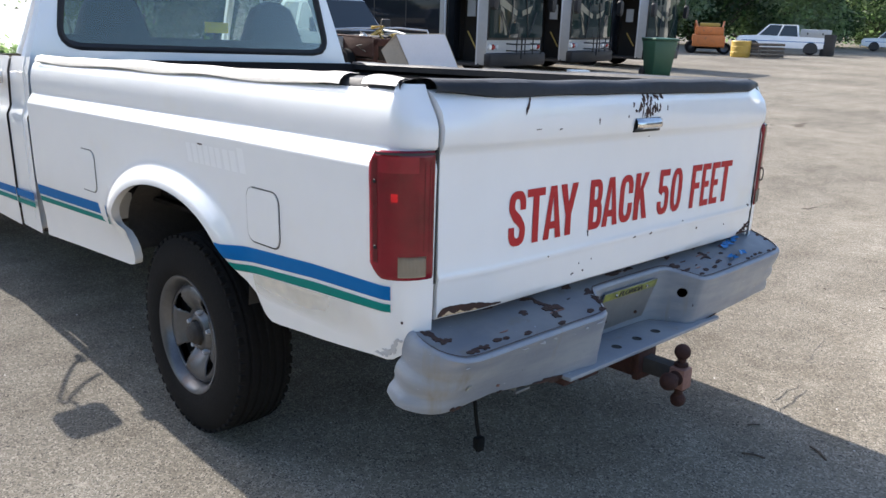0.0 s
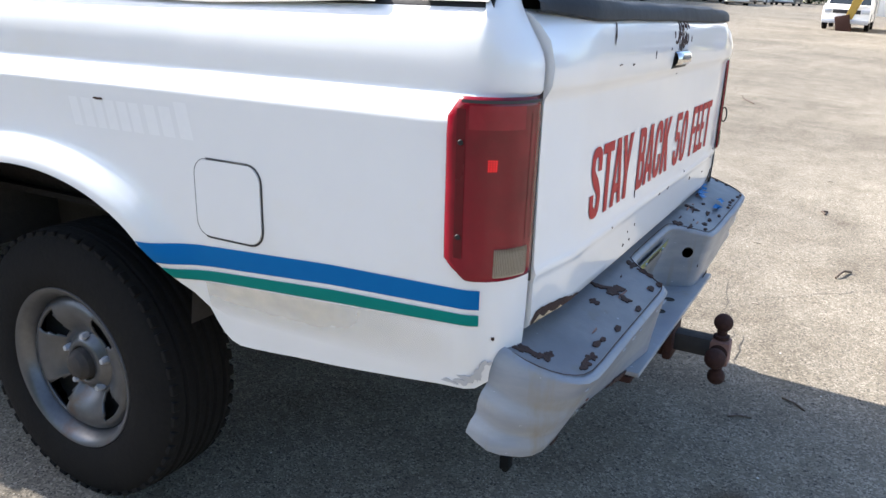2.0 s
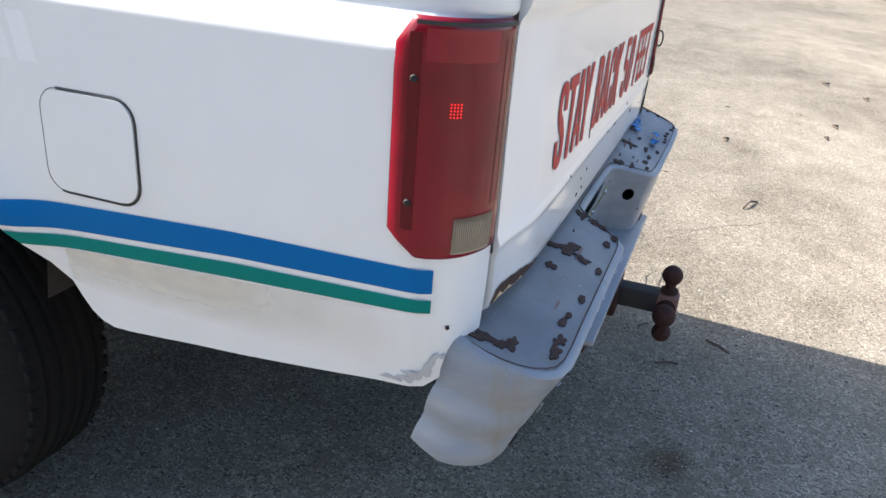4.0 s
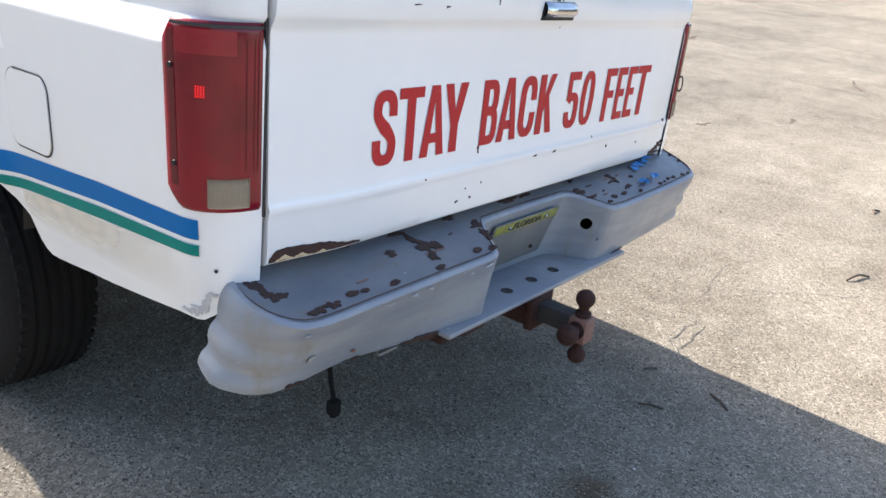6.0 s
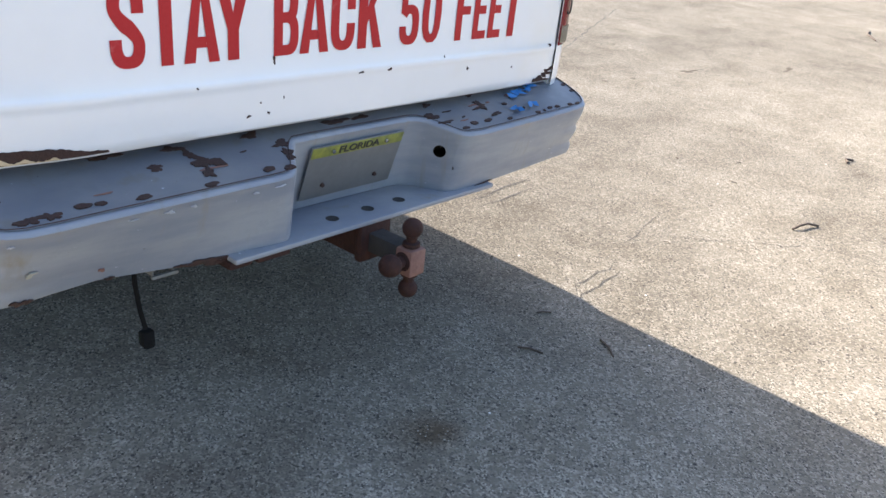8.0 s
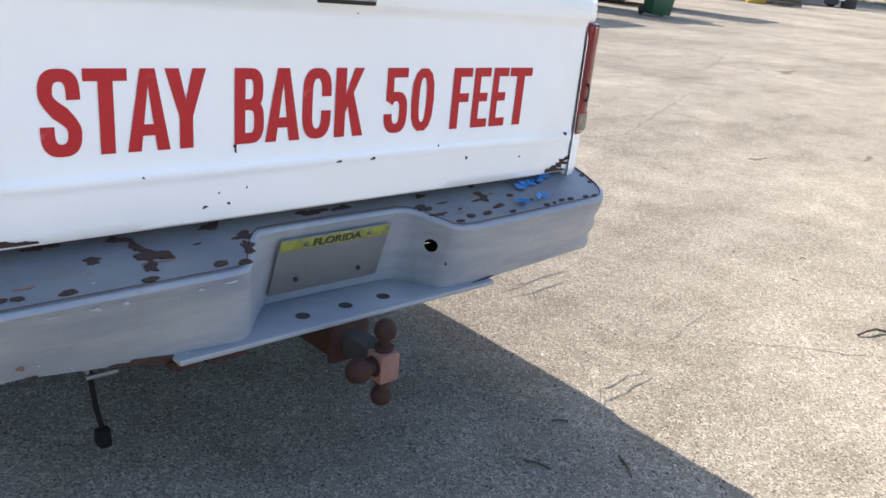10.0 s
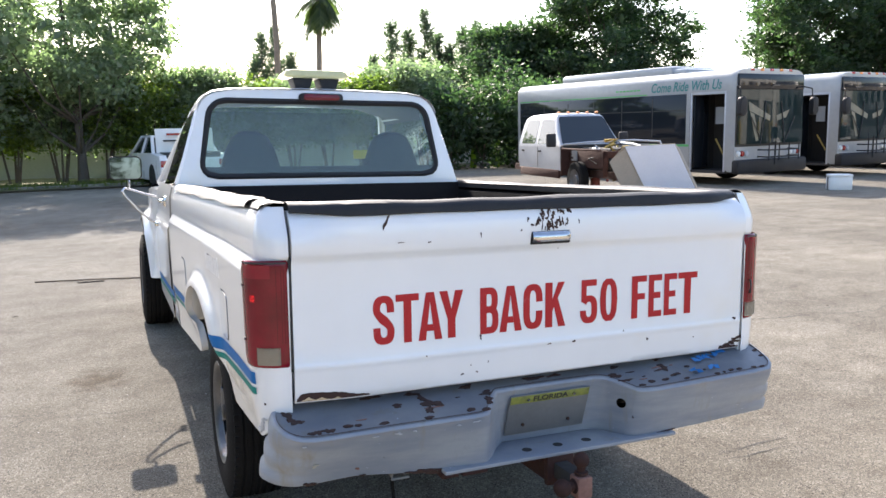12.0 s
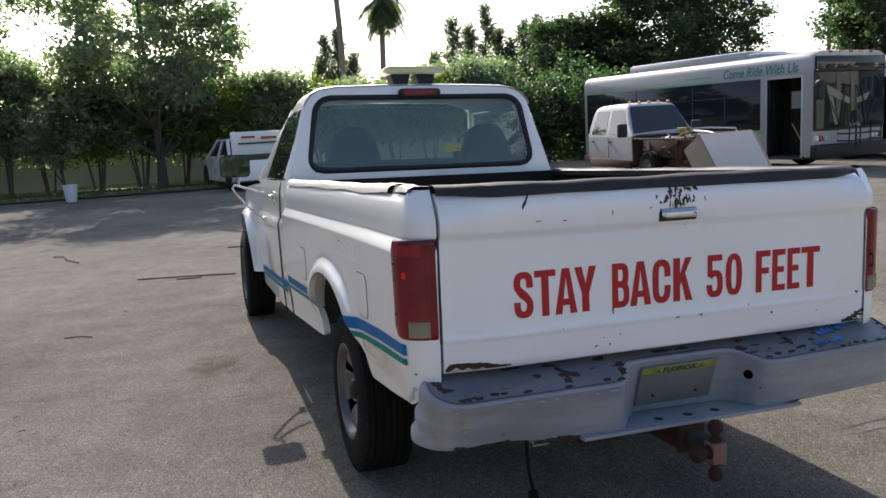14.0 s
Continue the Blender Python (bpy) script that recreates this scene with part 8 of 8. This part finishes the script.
def wheelie_bin(x, y, turn):
    root = thing("wheeled_bin", on_ground(x, y, turn), "dark green wheeled rubbish bin", "bin")
    bm = bmesh.new()
    lo, hi = [(-0.26, -0.28), (0.26, -0.28), (0.26, 0.24), (-0.26, 0.24)], [(-0.34, -0.38), (0.34, -0.38), (0.34, 0.36), (-0.34, 0.36)]
    a, b = [bm.verts.new((x0, y0, 0.06)) for x0, y0 in lo], [bm.verts.new((x0, y0, 1.0)) for x0, y0 in hi]
    for k in range(4):
        j = (k + 1) % 4
        bm.faces.new((a[k], a[j], b[j], b[k]))
    bm.faces.new(a[::-1])
    bm.faces.new(b)
    bmesh.ops.bevel(bm, geom=list(bm.edges), offset=0.025, segments=2, profile=0.5, affect="EDGES")
    part("tub", bm, BIN_GREEN, root)
    part("lid", boxes(((-0.36, -0.42, 1.0), (0.36, 0.40, 1.07)), bevel=0.03), BIN_GREEN, root)
    for s in (-1, 1):
        bm = bmesh.new()
        lathe(bm, [(0.0001, s * 0.05), (0.09, s * 0.05), (0.13, s * 0.03), (0.13, s * -0.02), (0.0001, s * -0.02)], 18, "x", Matrix.Translation((s * 0.30, 0.28, 0.13)))
        part("wheel", bm, BLACK_RUBBER, root)
    bm = bmesh.new()
    tube(bm, [(-0.28, 0.42, 0.97), (-0.28, 0.48, 0.98), (0.28, 0.48, 0.98), (0.28, 0.42, 0.97)], 0.018, 6)
    part("handle", bm, BIN_GREEN, root)


wheelie_bin(17.75, 10.45, -30)

bucket = thing("bucket", on_ground(-3.95, 21.2), "white plastic bucket by the kerb", "bucket")
bm = bmesh.new()
lathe(bm, [(0.0001, 0.01), (0.14, 0.0), (0.18, 0.42), (0.19, 0.42), (0.19, 0.46), (0.175, 0.46), (0.135, 0.03), (0.0001, 0.03)], 24, "z")
part("tub", bm, ENAMEL_WHITE, bucket)
bm = bmesh.new()
tube(bm, [(0.19 * math.cos(a), 0.03, 0.40 - 0.16 * math.sin(a)) for a in np.linspace(0, math.pi, 12)], 0.004, 5)
part("bail", bm, CHROME, bucket)

# ---------- machines and bins across the yard ----------
machine = thing("paver", on_ground(38.05, 19.65, 30), "rusty orange asphalt machine parked by the trees", "machine")
for lo, hi, mt, nm in (((-1.3, -0.8, 0.35), (0.9, 0.8, 0.95), ORANGE, "chassis"), ((-1.2, -0.7, 0.95), (0.2, 0.7, 1.35), ORANGE, "hopper"), ((0.3, -0.6, 0.95), (0.9, 0.6, 1.15), RUST_SOLID, "deck"), ((-0.9, -0.5, 1.35), (-0.2, 0.5, 1.55), MACHINE_YELLOW, "hood"), ((0.9, -0.7, 0.2), (2.2, 0.7, 0.55), RUST_SOLID, "screed"), ((2.2, -0.3, 0.3), (2.9, 0.3, 0.7), DARK, "coupling")):
    part(nm, boxes((lo, hi), bevel=0.06), mt, machine)
for x in (-0.9, 0.0, 0.8):
    for s in (-1, 1):
        road_wheel(machine, x, s * 0.82, 0.3, s, 0.2)
bm = bmesh.new()
tube(bm, [(-1.2, 0.6, 1.3), (-0.4, 0.7, 1.62), (0.6, 0.7, 1.2)], 0.05, 6)
tube(bm, [(-1.2, -0.6, 1.3), (-0.4, -0.7, 1.62), (0.6, -0.7, 1.2)], 0.05, 6)
part("lift_arm", bm, ORANGE, machine)
tank = thing("drum", on_ground(35.7, 16.65) @ Matrix.Scale(0.85, 4), "dented yellow steel drum among crates", "drum")
bm = bmesh.new()
lathe(bm, [(0.0001, 0.9), (0.52, 0.9), (0.55, 0.86), (0.53, 0.6), (0.55, 0.58), (0.53, 0.3), (0.55, 0.28), (0.53, 0.04), (0.5, 0.0)], 24, "z")
part("shell", bm, MACHINE_YELLOW, tank)
for k in range(4):
    crate = thing("crate", on_ground(36.1 + 0.4 * k, 16.1 - 0.18 * k, 20 * k) @ Matrix.Scale(0.8, 4), "weathered brown timber crate by a drum", "crate", "crates by the drum")
    for j in range(4):
        part("slat", boxes(((-0.3, -0.3, 0.05 + 0.22 * j), (0.3, 0.3, 0.2 + 0.22 * j)), bevel=0.01), BARK, crate)
for k in range(1):
    b = thing("barrel", on_ground(44.6 + 0.1 * k, 15.9 - 0.75 * k), "dark steel barrel behind a pickup", "barrel", "dark barrels")
    bm = bmesh.new()
    lathe(bm, [(0.0001, 1.15), (0.36, 1.15), (0.38, 1.1), (0.37, 0.6), (0.38, 0.58), (0.37, 0.04), (0.35, 0.0)], 20, "z")
    part("shell", bm, DARK, b)

# green canopy on poles
canopy = thing("canopy", on_ground(78.7, 14.3) @ Matrix.Diagonal((0.72, 0.72, 0.95, 1)), "bright green pyramid shade canopy on poles", "canopy")
bm = bmesh.new()
c = [(-4.2, -4.4, 2.1), (4.2, -4.2, 2.1), (4.4, 4.2, 2.1), (-4.0, 4.4, 2.1)]
top = bm.verts.new((0, 0.3, 3.3))
vs = [bm.verts.new(p) for p in c]
low = [bm.verts.new((p[0], p[1], p[2] - 0.18)) for p in c]
for k in range(4):
    j = (k + 1) % 4
    bm.faces.new((vs[k], vs[j], top))
    bm.faces.new((vs[k], low[k], low[j], vs[j]))
part("cloth", bm, GREEN_CANVAS, canopy)
for p in c:
    bm = bmesh.new()
    tube(bm, [(p[0], p[1], -0.1), (p[0], p[1], 2.1)], 0.05, 8)
    part("pole", bm, SHEET_GREY, canopy)
for x, y, h, lean in ((71.8, 17.0, 3.6, 0.15), (66.5, 18.5, 4.4, 0.5)):
    post = thing("post", on_ground(x, y), "leaning pale timber post", "post", "leaning posts")
    bm = bmesh.new()
    tube(bm, [(0, 0, -0.2), (0, -lean * 0.5, h * 0.5), (0, -lean, h)], 0.07, 8)
    part("shaft", bm, KERB, post)

# ---------- workshop, utility truck, dumpster ----------
shop = thing("workshop", Matrix.Identity(4), "white workshop with yellow-footed pillars and grey end wall", "building")
FRONT = [(21.84, -2.74), (41.8, -1.27)]              # the front wall's line
fx, fy = FRONT[1][0] - FRONT[0][0], FRONT[1][1] - FRONT[0][1]
fl = math.hypot(fx, fy)
turn = Matrix.Translation((FRONT[0][0], FRONT[0][1], 0.15)) @ Matrix.Rotation(math.atan2(fy, fx), 4, "Z")


def shop_part(name, lo, hi, material, label="", bevel=0.01):
    bm = bmesh.new()
    box(bm, lo, hi, bevel, turn)
    return part(name, bm, material, shop, label)


shop_part("end_wall", (-0.12, -14.0, -0.3), (0.12, 0.0, 5.2), GREY_BLOCK, "grey painted block end wall")
shop_part("front_wall", (0.12, -0.35, 2.9), (fl, -0.05, 5.2), STUCCO, "white stucco front")
shop_part("corner_pier", (-0.14, -0.36, -0.3), (2.6, 0.06, 5.2), STUCCO)
shop_part("bay_wall", (2.6, -0.34, -0.3), (fl, -0.22, 2.9), GREY_BLOCK, "grey recessed bay wall")
shop_part("back_wall", (0.12, -14.0, -0.3), (fl, -13.8, 5.2), STUCCO)
shop_part("roof", (-0.4, -14.2, 5.2), (fl + 0.3, 0.3, 5.4), STUCCO)
for k, x in enumerate((3.5, 8.2, 12.5, 17.0)):
    pier = shop_part("pillar", (x, -0.24, -0.3), (x + 1.3, 0.17, 5.2), STUCCO, "white pillar with a yellow foot", 0.02)
    bm = bmesh.new()
    box(bm, (x - 0.012, -0.215, -0.3), (x + 0.10, 0.182, 1.84), 0.006, turn)
    part("foot", bm, YELLOW_PAINT, pier)
    if k < 3:
        # Dark sheet put in for the shade of the open bay.
        shop_part("shutter", (x + 1.5, -0.215, -0.3), (x + 3.1, -0.20, 2.7), DARK)
for k in range(24):                                # block courses on the grey wall
    shop_part("joint", (-0.126, -13.9, -0.2 + 0.2 * k), (-0.119, -0.05, -0.188 + 0.2 * k), TRIM_GREY, "", 0)

# kerbed islands before the workshop
def island(points, label, material=KERB_YELLOW):
    root = thing("kerb_island", Matrix.Identity(4), label, "kerb", "", "structure")
    bm = bmesh.new()
    outline = []
    for i, p in enumerate(points):
        q = points[(i + 1) % len(points)]
        n = max(2, int(math.dist(p, q) / 0.4))
        outline += [(p[0] + (q[0] - p[0]) * k / n, p[1] + (q[1] - p[1]) * k / n) for k in range(n)]
    cx, cy = sum(p[0] for p in outline) / len(outline), sum(p[1] for p in outline) / len(outline)
    rows = []
    for s, h in ((1.0, -0.1), (0.997, 0.12), (0.985, 0.15), (0.95, 0.15), (0.94, 0.12)):
        rows.append([(cx + (x - cx) * s, cy + (y - cy) * s, ground_z(x, y) + h) for x, y in outline + outline[:1]])
    grid(bm, rows)
    part("kerb", bm, material, root)
    bm = bmesh.new()
    bm.faces.new([bm.verts.new((cx + (x - cx) * 0.945, cy + (y - cy) * 0.945, ground_z(x, y) + 0.125)) for x, y in outline])
    part("bed", bm, GRASS_BED, root)


island([(21.2, -1.35), (20.2, -0.98), (19.1, -1.2), (18.5, -1.8), (18.25, -2.6), (18.3, -3.4), (18.8, -4.5), (19.1, -12.0), (21.6, -12.0), (21.7, -2.7), (22.3, -2.1)], "kerbed grass bed with a worn yellow nose")
island([(25.0, -0.8), (25.5, -0.62), (27.0, -1.6), (27.8, -2.35), (26.8, -2.6), (25.4, -1.6)], "small kerbed island at a pillar")
island([(30.2, -0.55), (30.9, -0.4), (32.2, -1.2), (33.0, -1.9), (31.9, -2.1), (30.6, -1.2)], "small kerbed island at a pillar", KERB)


def dumpster(m):
    root = thing("dumpster", m, "dark blue steel dumpster with cardboard showing", "dumpster")
    bm = bmesh.new()
    prism(bm, [(-0.60, 0.12), (0.55, 0.12), (0.72, 0.65), (0.72, 1.22), (-0.72, 1.30), (-0.72, 0.6)], -0.95, 0.95, "x", 0.02)
    part("bin", bm, DUMP_BLUE, root)
    for s in (-1, 1):
        part("lift_pocket", boxes(((min(s * 0.95, s * 1.06), -0.6, 0.62), (max(s * 0.95, s * 1.06), 0.6, 0.80)), bevel=0.01), DUMP_BLUE, root)
        bm = bmesh.new()
        lathe(bm, [(0.0001, -0.03), (0.08, -0.03), (0.08, 0.03), (0.0001, 0.03)], 14, "x", Matrix.Translation((s * 0.75, 0.4, 0.08)))
        part("caster", bm, BLACK_RUBBER, root)
    part("rim", boxes(((-0.98, 0.66, 1.18), (0.98, 0.76, 1.26)), ((-0.98, -0.76, 1.26), (0.98, -0.68, 1.34)), bevel=0.01), DUMP_BLUE, root)
    for x0, x1 in ((-0.72, -0.45), (-0.15, 0.35), (0.55, 0.85)):
        part("notice", boxes(((x0, 0.722, 0.72), (x1, 0.728, 1.08))), SHEET_GREY, root)
    for k, (x, a) in enumerate(((0.15, 12), (0.45, -8), (0.6, 20))):
        bm = bmesh.new()
        box(bm, (-0.5, -0.25, 0), (0.5, 0.25, 0.03), 0.004, Matrix.Translation((x, 0.0, 1.32 + 0.06 * k)) @ Matrix.Rotation(radians(a), 4, "Y"))
        part("cardboard", bm, CARDBOARD, root)
    return root


dumpster(Matrix.Translation((17.55, -4.27, 0)) @ Matrix.Rotation(radians(heading(-0.95, 0.28)), 4, "Z") @ Matrix.Scale(0.82, 4))

service = vehicle("service_truck", Matrix.Translation((35.9, 1.13, 0)) @ Matrix.Rotation(radians(heading(-1, 0.02)), 4, "Z") @ Matrix.Scale(0.86, 4), "white utility truck facing the yard with a ladder rack", "truck", CREW, (1.12, 1.82, 0.0, 1.55, 0.15, 0.95), 1.98, (-1.75, 1.75), 0.38, CAR_WHITE, (0, 1))
part("service_body", boxes(((-1.05, -2.9, 0.75), (1.05, -0.2, 1.55)), bevel=0.03), BUS_WHITE, service)
for s in (-0.9, 0.9):
    bm = bmesh.new()
    tube(bm, [(s, -0.3, 1.5), (s, -0.3, 2.15), (s, -2.7, 2.15), (s, -2.7, 1.5)], 0.03, 6)
    part("rack_bar", bm, SHEET_GREY, service)
part("beacon", boxes(((-0.12, 0.4, 1.86), (0.12, 0.6, 2.0)), bevel=0.03), AMBER, service)

digger = thing("excavator_arm", Matrix.Translation((33.6, -0.05, 0)) @ Matrix.Scale(0.85, 4), "faded yellow excavator arm folded upright", "machine")
bm = bmesh.new()
prism(bm, [(-1.2, 0.2), (-0.7, 0.2), (0.2, 3.0), (0.75, 3.1), (1.2, 1.7), (1.55, 0.3), (1.25, 0.25), (0.85, 1.5), (0.5, 2.6), (0.3, 2.55), (-0.3, 0.9)], -0.18, 0.18, "x", 0.03)
part("boom", bm, MACHINE_YELLOW, digger)
bm = bmesh.new()
tube(bm, [(0.25, -0.8, 1.2), (0.25, 0.3, 2.6)], 0.06, 8)
part("ram", bm, CHROME, digger)
bm = bmesh.new()
prism(bm, [(1.1, 0.0), (1.75, 0.0), (1.9, 0.6), (1.3, 0.75)], -0.4, 0.4, "x", 0.03)
part("bucket", bm, RUST_SOLID, digger)
for lo, hi, nm in (((-0.6, -2.6, 0.0), (-0.2, -0.8, 0.5), "track"), ((0.2, -2.6, 0.0), (0.6, -0.8, 0.5), "track"), ((-0.5, -2.4, 0.5), (0.5, -1.0, 1.3), "housing")):
    part(nm, boxes((lo, hi), bevel=0.06), DARK, digger)

hall = thing("warehouse", on_ground(66, -4), "pale two-storey warehouse beyond the yard", "building")
part("wall", boxes(((-1, -9, -0.5), (9, 5.5, 5.2)), bevel=0.02), STUCCO, hall)
part("band", boxes(((-1.02, -9.02, 1.6), (9.02, 5.52, 2.9))), GREY_BLOCK, hall)
part("parapet", boxes(((-1.2, -9.2, 5.2), (9.2, 5.7, 5.5)), bevel=0.02), STUCCO, hall)
part("roof_unit", boxes(((1.0, 1.5, 5.5), (2.5, 3.5, 6.3)), bevel=0.03), GREY_BLOCK, hall)
for k in range(5):
    part("window", boxes(((-1.03, -8 + 2.6 * k, 3.5), (-1.0, -6.6 + 2.6 * k, 4.5))), CAR_GLASS, hall)

# ---------- cracks, twigs and stains on the asphalt ----------
def crack(points, width, seed, label="thin dark crack in the asphalt", name="crack"):
    rnd = random.Random(seed)
    pts = []
    for (x0, y0), (x1, y1) in zip(points, points[1:]):
        n = max(3, int(math.dist((x0, y0), (x1, y1)) / 0.07))
        for k in range(n):
            f = k / n
            pts.append((x0 + (x1 - x0) * f + rnd.gauss(0, 0.009), y0 + (y1 - y0) * f + rnd.gauss(0, 0.009)))
    pts.append(points[-1])
    bm = bmesh.new()
    rows = []
    for i, (x, y) in enumerate(pts):
        a, b = pts[max(i - 1, 0)], pts[min(i + 1, len(pts) - 1)]
        d = Vector((b[0] - a[0], b[1] - a[1], 0)).normalized()
        w = 0.8 * width * rnd.uniform(0.35, 1.0) * min(1, 0.2 + min(i, len(pts) - 1 - i) / 3)
        n = Vector((-d.y, d.x, 0)) * w / 2
        p = Vector((x, y, ground_z(x, y) + 0.0022))
        rows.append([p - n, p + n])
    grid(bm, rows)
    return tagged(part(name, bm, CRACK), label, "crack", "asphalt cracks", "structure")


crack([(0.95, -0.176), (1.1, -0.172), (1.275, -0.165)], 0.008, 0)
crack([(1.7, -0.1), (1.98, -0.39), (2.14, -0.58), (2.31, -0.78)], 0.007, 1)
crack([(1.245, 0.54), (1.5, 0.544), (1.68, 0.537)], 0.01, 2)
crack([(1.33, 0.61), (1.72, 0.625)], 0.008, 3)
crack([(-1.41, 3.33), (-1.26, 3.33)], 0.008, 4)
crack([(-2.87, 4.6), (-2.42, 4.18)], 0.01, 5)
crack([(-1.94, 2.43), (-1.57, 2.65)], 0.008, 6)
crack([(-2.37, 1.68), (-2.24, 1.72)], 0.007, 7)
crack([(-5.5, 7.6), (-3.8, 7.9), (-2.5, 7.8)], 0.012, 8)
crack([(2.6, 2.6), (4.4, 2.2), (7.0, 3.2)], 0.014, 9)
crack([(6, 5), (9, 4.2), (12, 5.5)], 0.02, 10)
crack([(-1.79, 2.0), (-1.58, 2.04)], 0.006, 11)
crack([(-1.57, 1.74), (-1.4, 1.76)], 0.006, 12)
crack([(-1.47, 1.93), (-1.31, 1.71)], 0.005, 13)
crack([(-1.66, 1.67), (-1.56, 1.5)], 0.005, 14)
crack([(-1.75, 1.98), (-1.72, 1.84)], 0.005, 15)
crack([(-1.98, 1.41), (-1.82, 1.39), (-1.62, 1.38)], 0.006, 16)
crack([(-1.68, 1.22), (-1.6, 1.3)], 0.005, 17)
crack([(-2.5, 1.62), (-2.19, 1.66)], 0.008, 18)
crack([(-1.54, 2.51), (-1.3, 2.45), (-1.08, 2.5)], 0.014, 19)
crack([(-2.06, 2.73), (-1.85, 2.65), (-1.63, 2.57)], 0.01, 20)
crack([(-1.79, 1.57), (-1.7, 1.46)], 0.005, 21)
crack([(-2.9, 3.66), (-2.71, 3.62), (-2.36, 3.52)], 0.009, 22)
crack([(1.3, 0.615), (1.43, 0.6), (1.78, 0.626)], 0.012, 23)
crack([(0.98, -0.15), (1.12, -0.13), (1.31, -0.115)], 0.009, 24)
crack([(1.45, -0.05), (1.75, -0.02), (2.05, 0.018)], 0.005, 25)
crack([(7.1, 4.41), (7.96, 4.4)], 0.02, 26)


def twig(path, r, label="thin dry twig lying on the asphalt"):
    bm = bmesh.new()
    tube(bm, [(x, y, ground_z(x, y) + r + h) for x, y, h in path], r, 6)
    return tagged(part("twig", bm, TWIG), label, "twig", "fallen twigs")


twig([(0.54, -0.229, 0), (0.56, -0.26, 0.003), (0.574, -0.301, 0)], 0.0035)
twig([(0.786, -0.376, 0), (0.762, -0.42, 0.004), (0.732, -0.456, 0)], 0.0035)
twig([(0.76, -0.145, 0), (0.78, -0.155, 0.002), (0.80, -0.175, 0)], 0.003)
twig([(2.28, -0.46, 0), (2.32, -0.475, 0.012), (2.38, -0.49, 0.012), (2.425, -0.526, 0)], 0.0055, "thick dark curved twig on the asphalt")
twig([(-2.03, 6.98, 0), (-1.47, 6.81, 0.006), (-1.0, 6.70, 0)], 0.007, "long thin stick lying on the asphalt")
twig([(-1.62, 6.72, 0), (-1.36, 6.70, 0)], 0.006)
twig([(-3.21, 9.62, 0), (-3.05, 9.46, 0.01), (-2.98, 9.1, 0.01), (-2.81, 8.79, 0)], 0.008, "crooked stick lying on the asphalt")
twig([(-0.94, 8.9, 0), (-0.65, 8.82, 0)], 0.008)
twig([(8.5, 0.85, 0), (8.8, 1.02, 0.01), (9.2, 1.1, 0)], 0.008, "long thin stick lying on the asphalt")
twig([(-2.48, 4.53, 0), (-2.38, 4.50, 0.008), (-2.27, 4.46, 0)], 0.005)
for x, y, n in ((6.2, -1.1, 0.16), (4.5, -1.06, 0.10), (4.1, -0.97, 0.07), (5.8, -1.4, 0.12), (3.55, -0.32, 0.08)):
    twig([(x, y, 0), (x + 0.5 * n, y + 0.3 * n, 0.006), (x + n, y - 0.1 * n, 0)], 0.007, "dark dry twig on the asphalt")
rnd = random.Random(77)
for k in range(46):
    x, y = rnd.uniform(0.2, 5.5), rnd.uniform(-2.4, 2.5)
    if k > 30:
        x, y = rnd.uniform(-5.5, -1.2), rnd.uniform(1.0, 9.0)
    a, n = rnd.uniform(0, 6.28), rnd.uniform(0.008, 0.024)
    twig([(x, y, 0), (x + n * math.cos(a), y + n * math.sin(a), 0.003), (x + 2 * n * math.cos(a + 0.4), y + 2 * n * math.sin(a + 0.4), 0)], rnd.uniform(0.0012, 0.0026), "small dry leaf stalk on the asphalt")
for k, (x, y, a, b) in enumerate(((10.6, 3.8, 0.30, 0.07), (4.79, 1.26, 0.07, 0.03), (5.81, 0.83, 0.09, 0.025), (10.2, 4.05, 0.08, 0.03))):
    ob = blotch("stain", OIL, None, (x, y), (a, b), 900 + k, lambda u, v, d: (u, v, ground_z(u, v) + 0.0015), rough=0.9, points=64)
    tagged(ob, "dark oil stain on the asphalt", "stain", "asphalt stains", "structure")
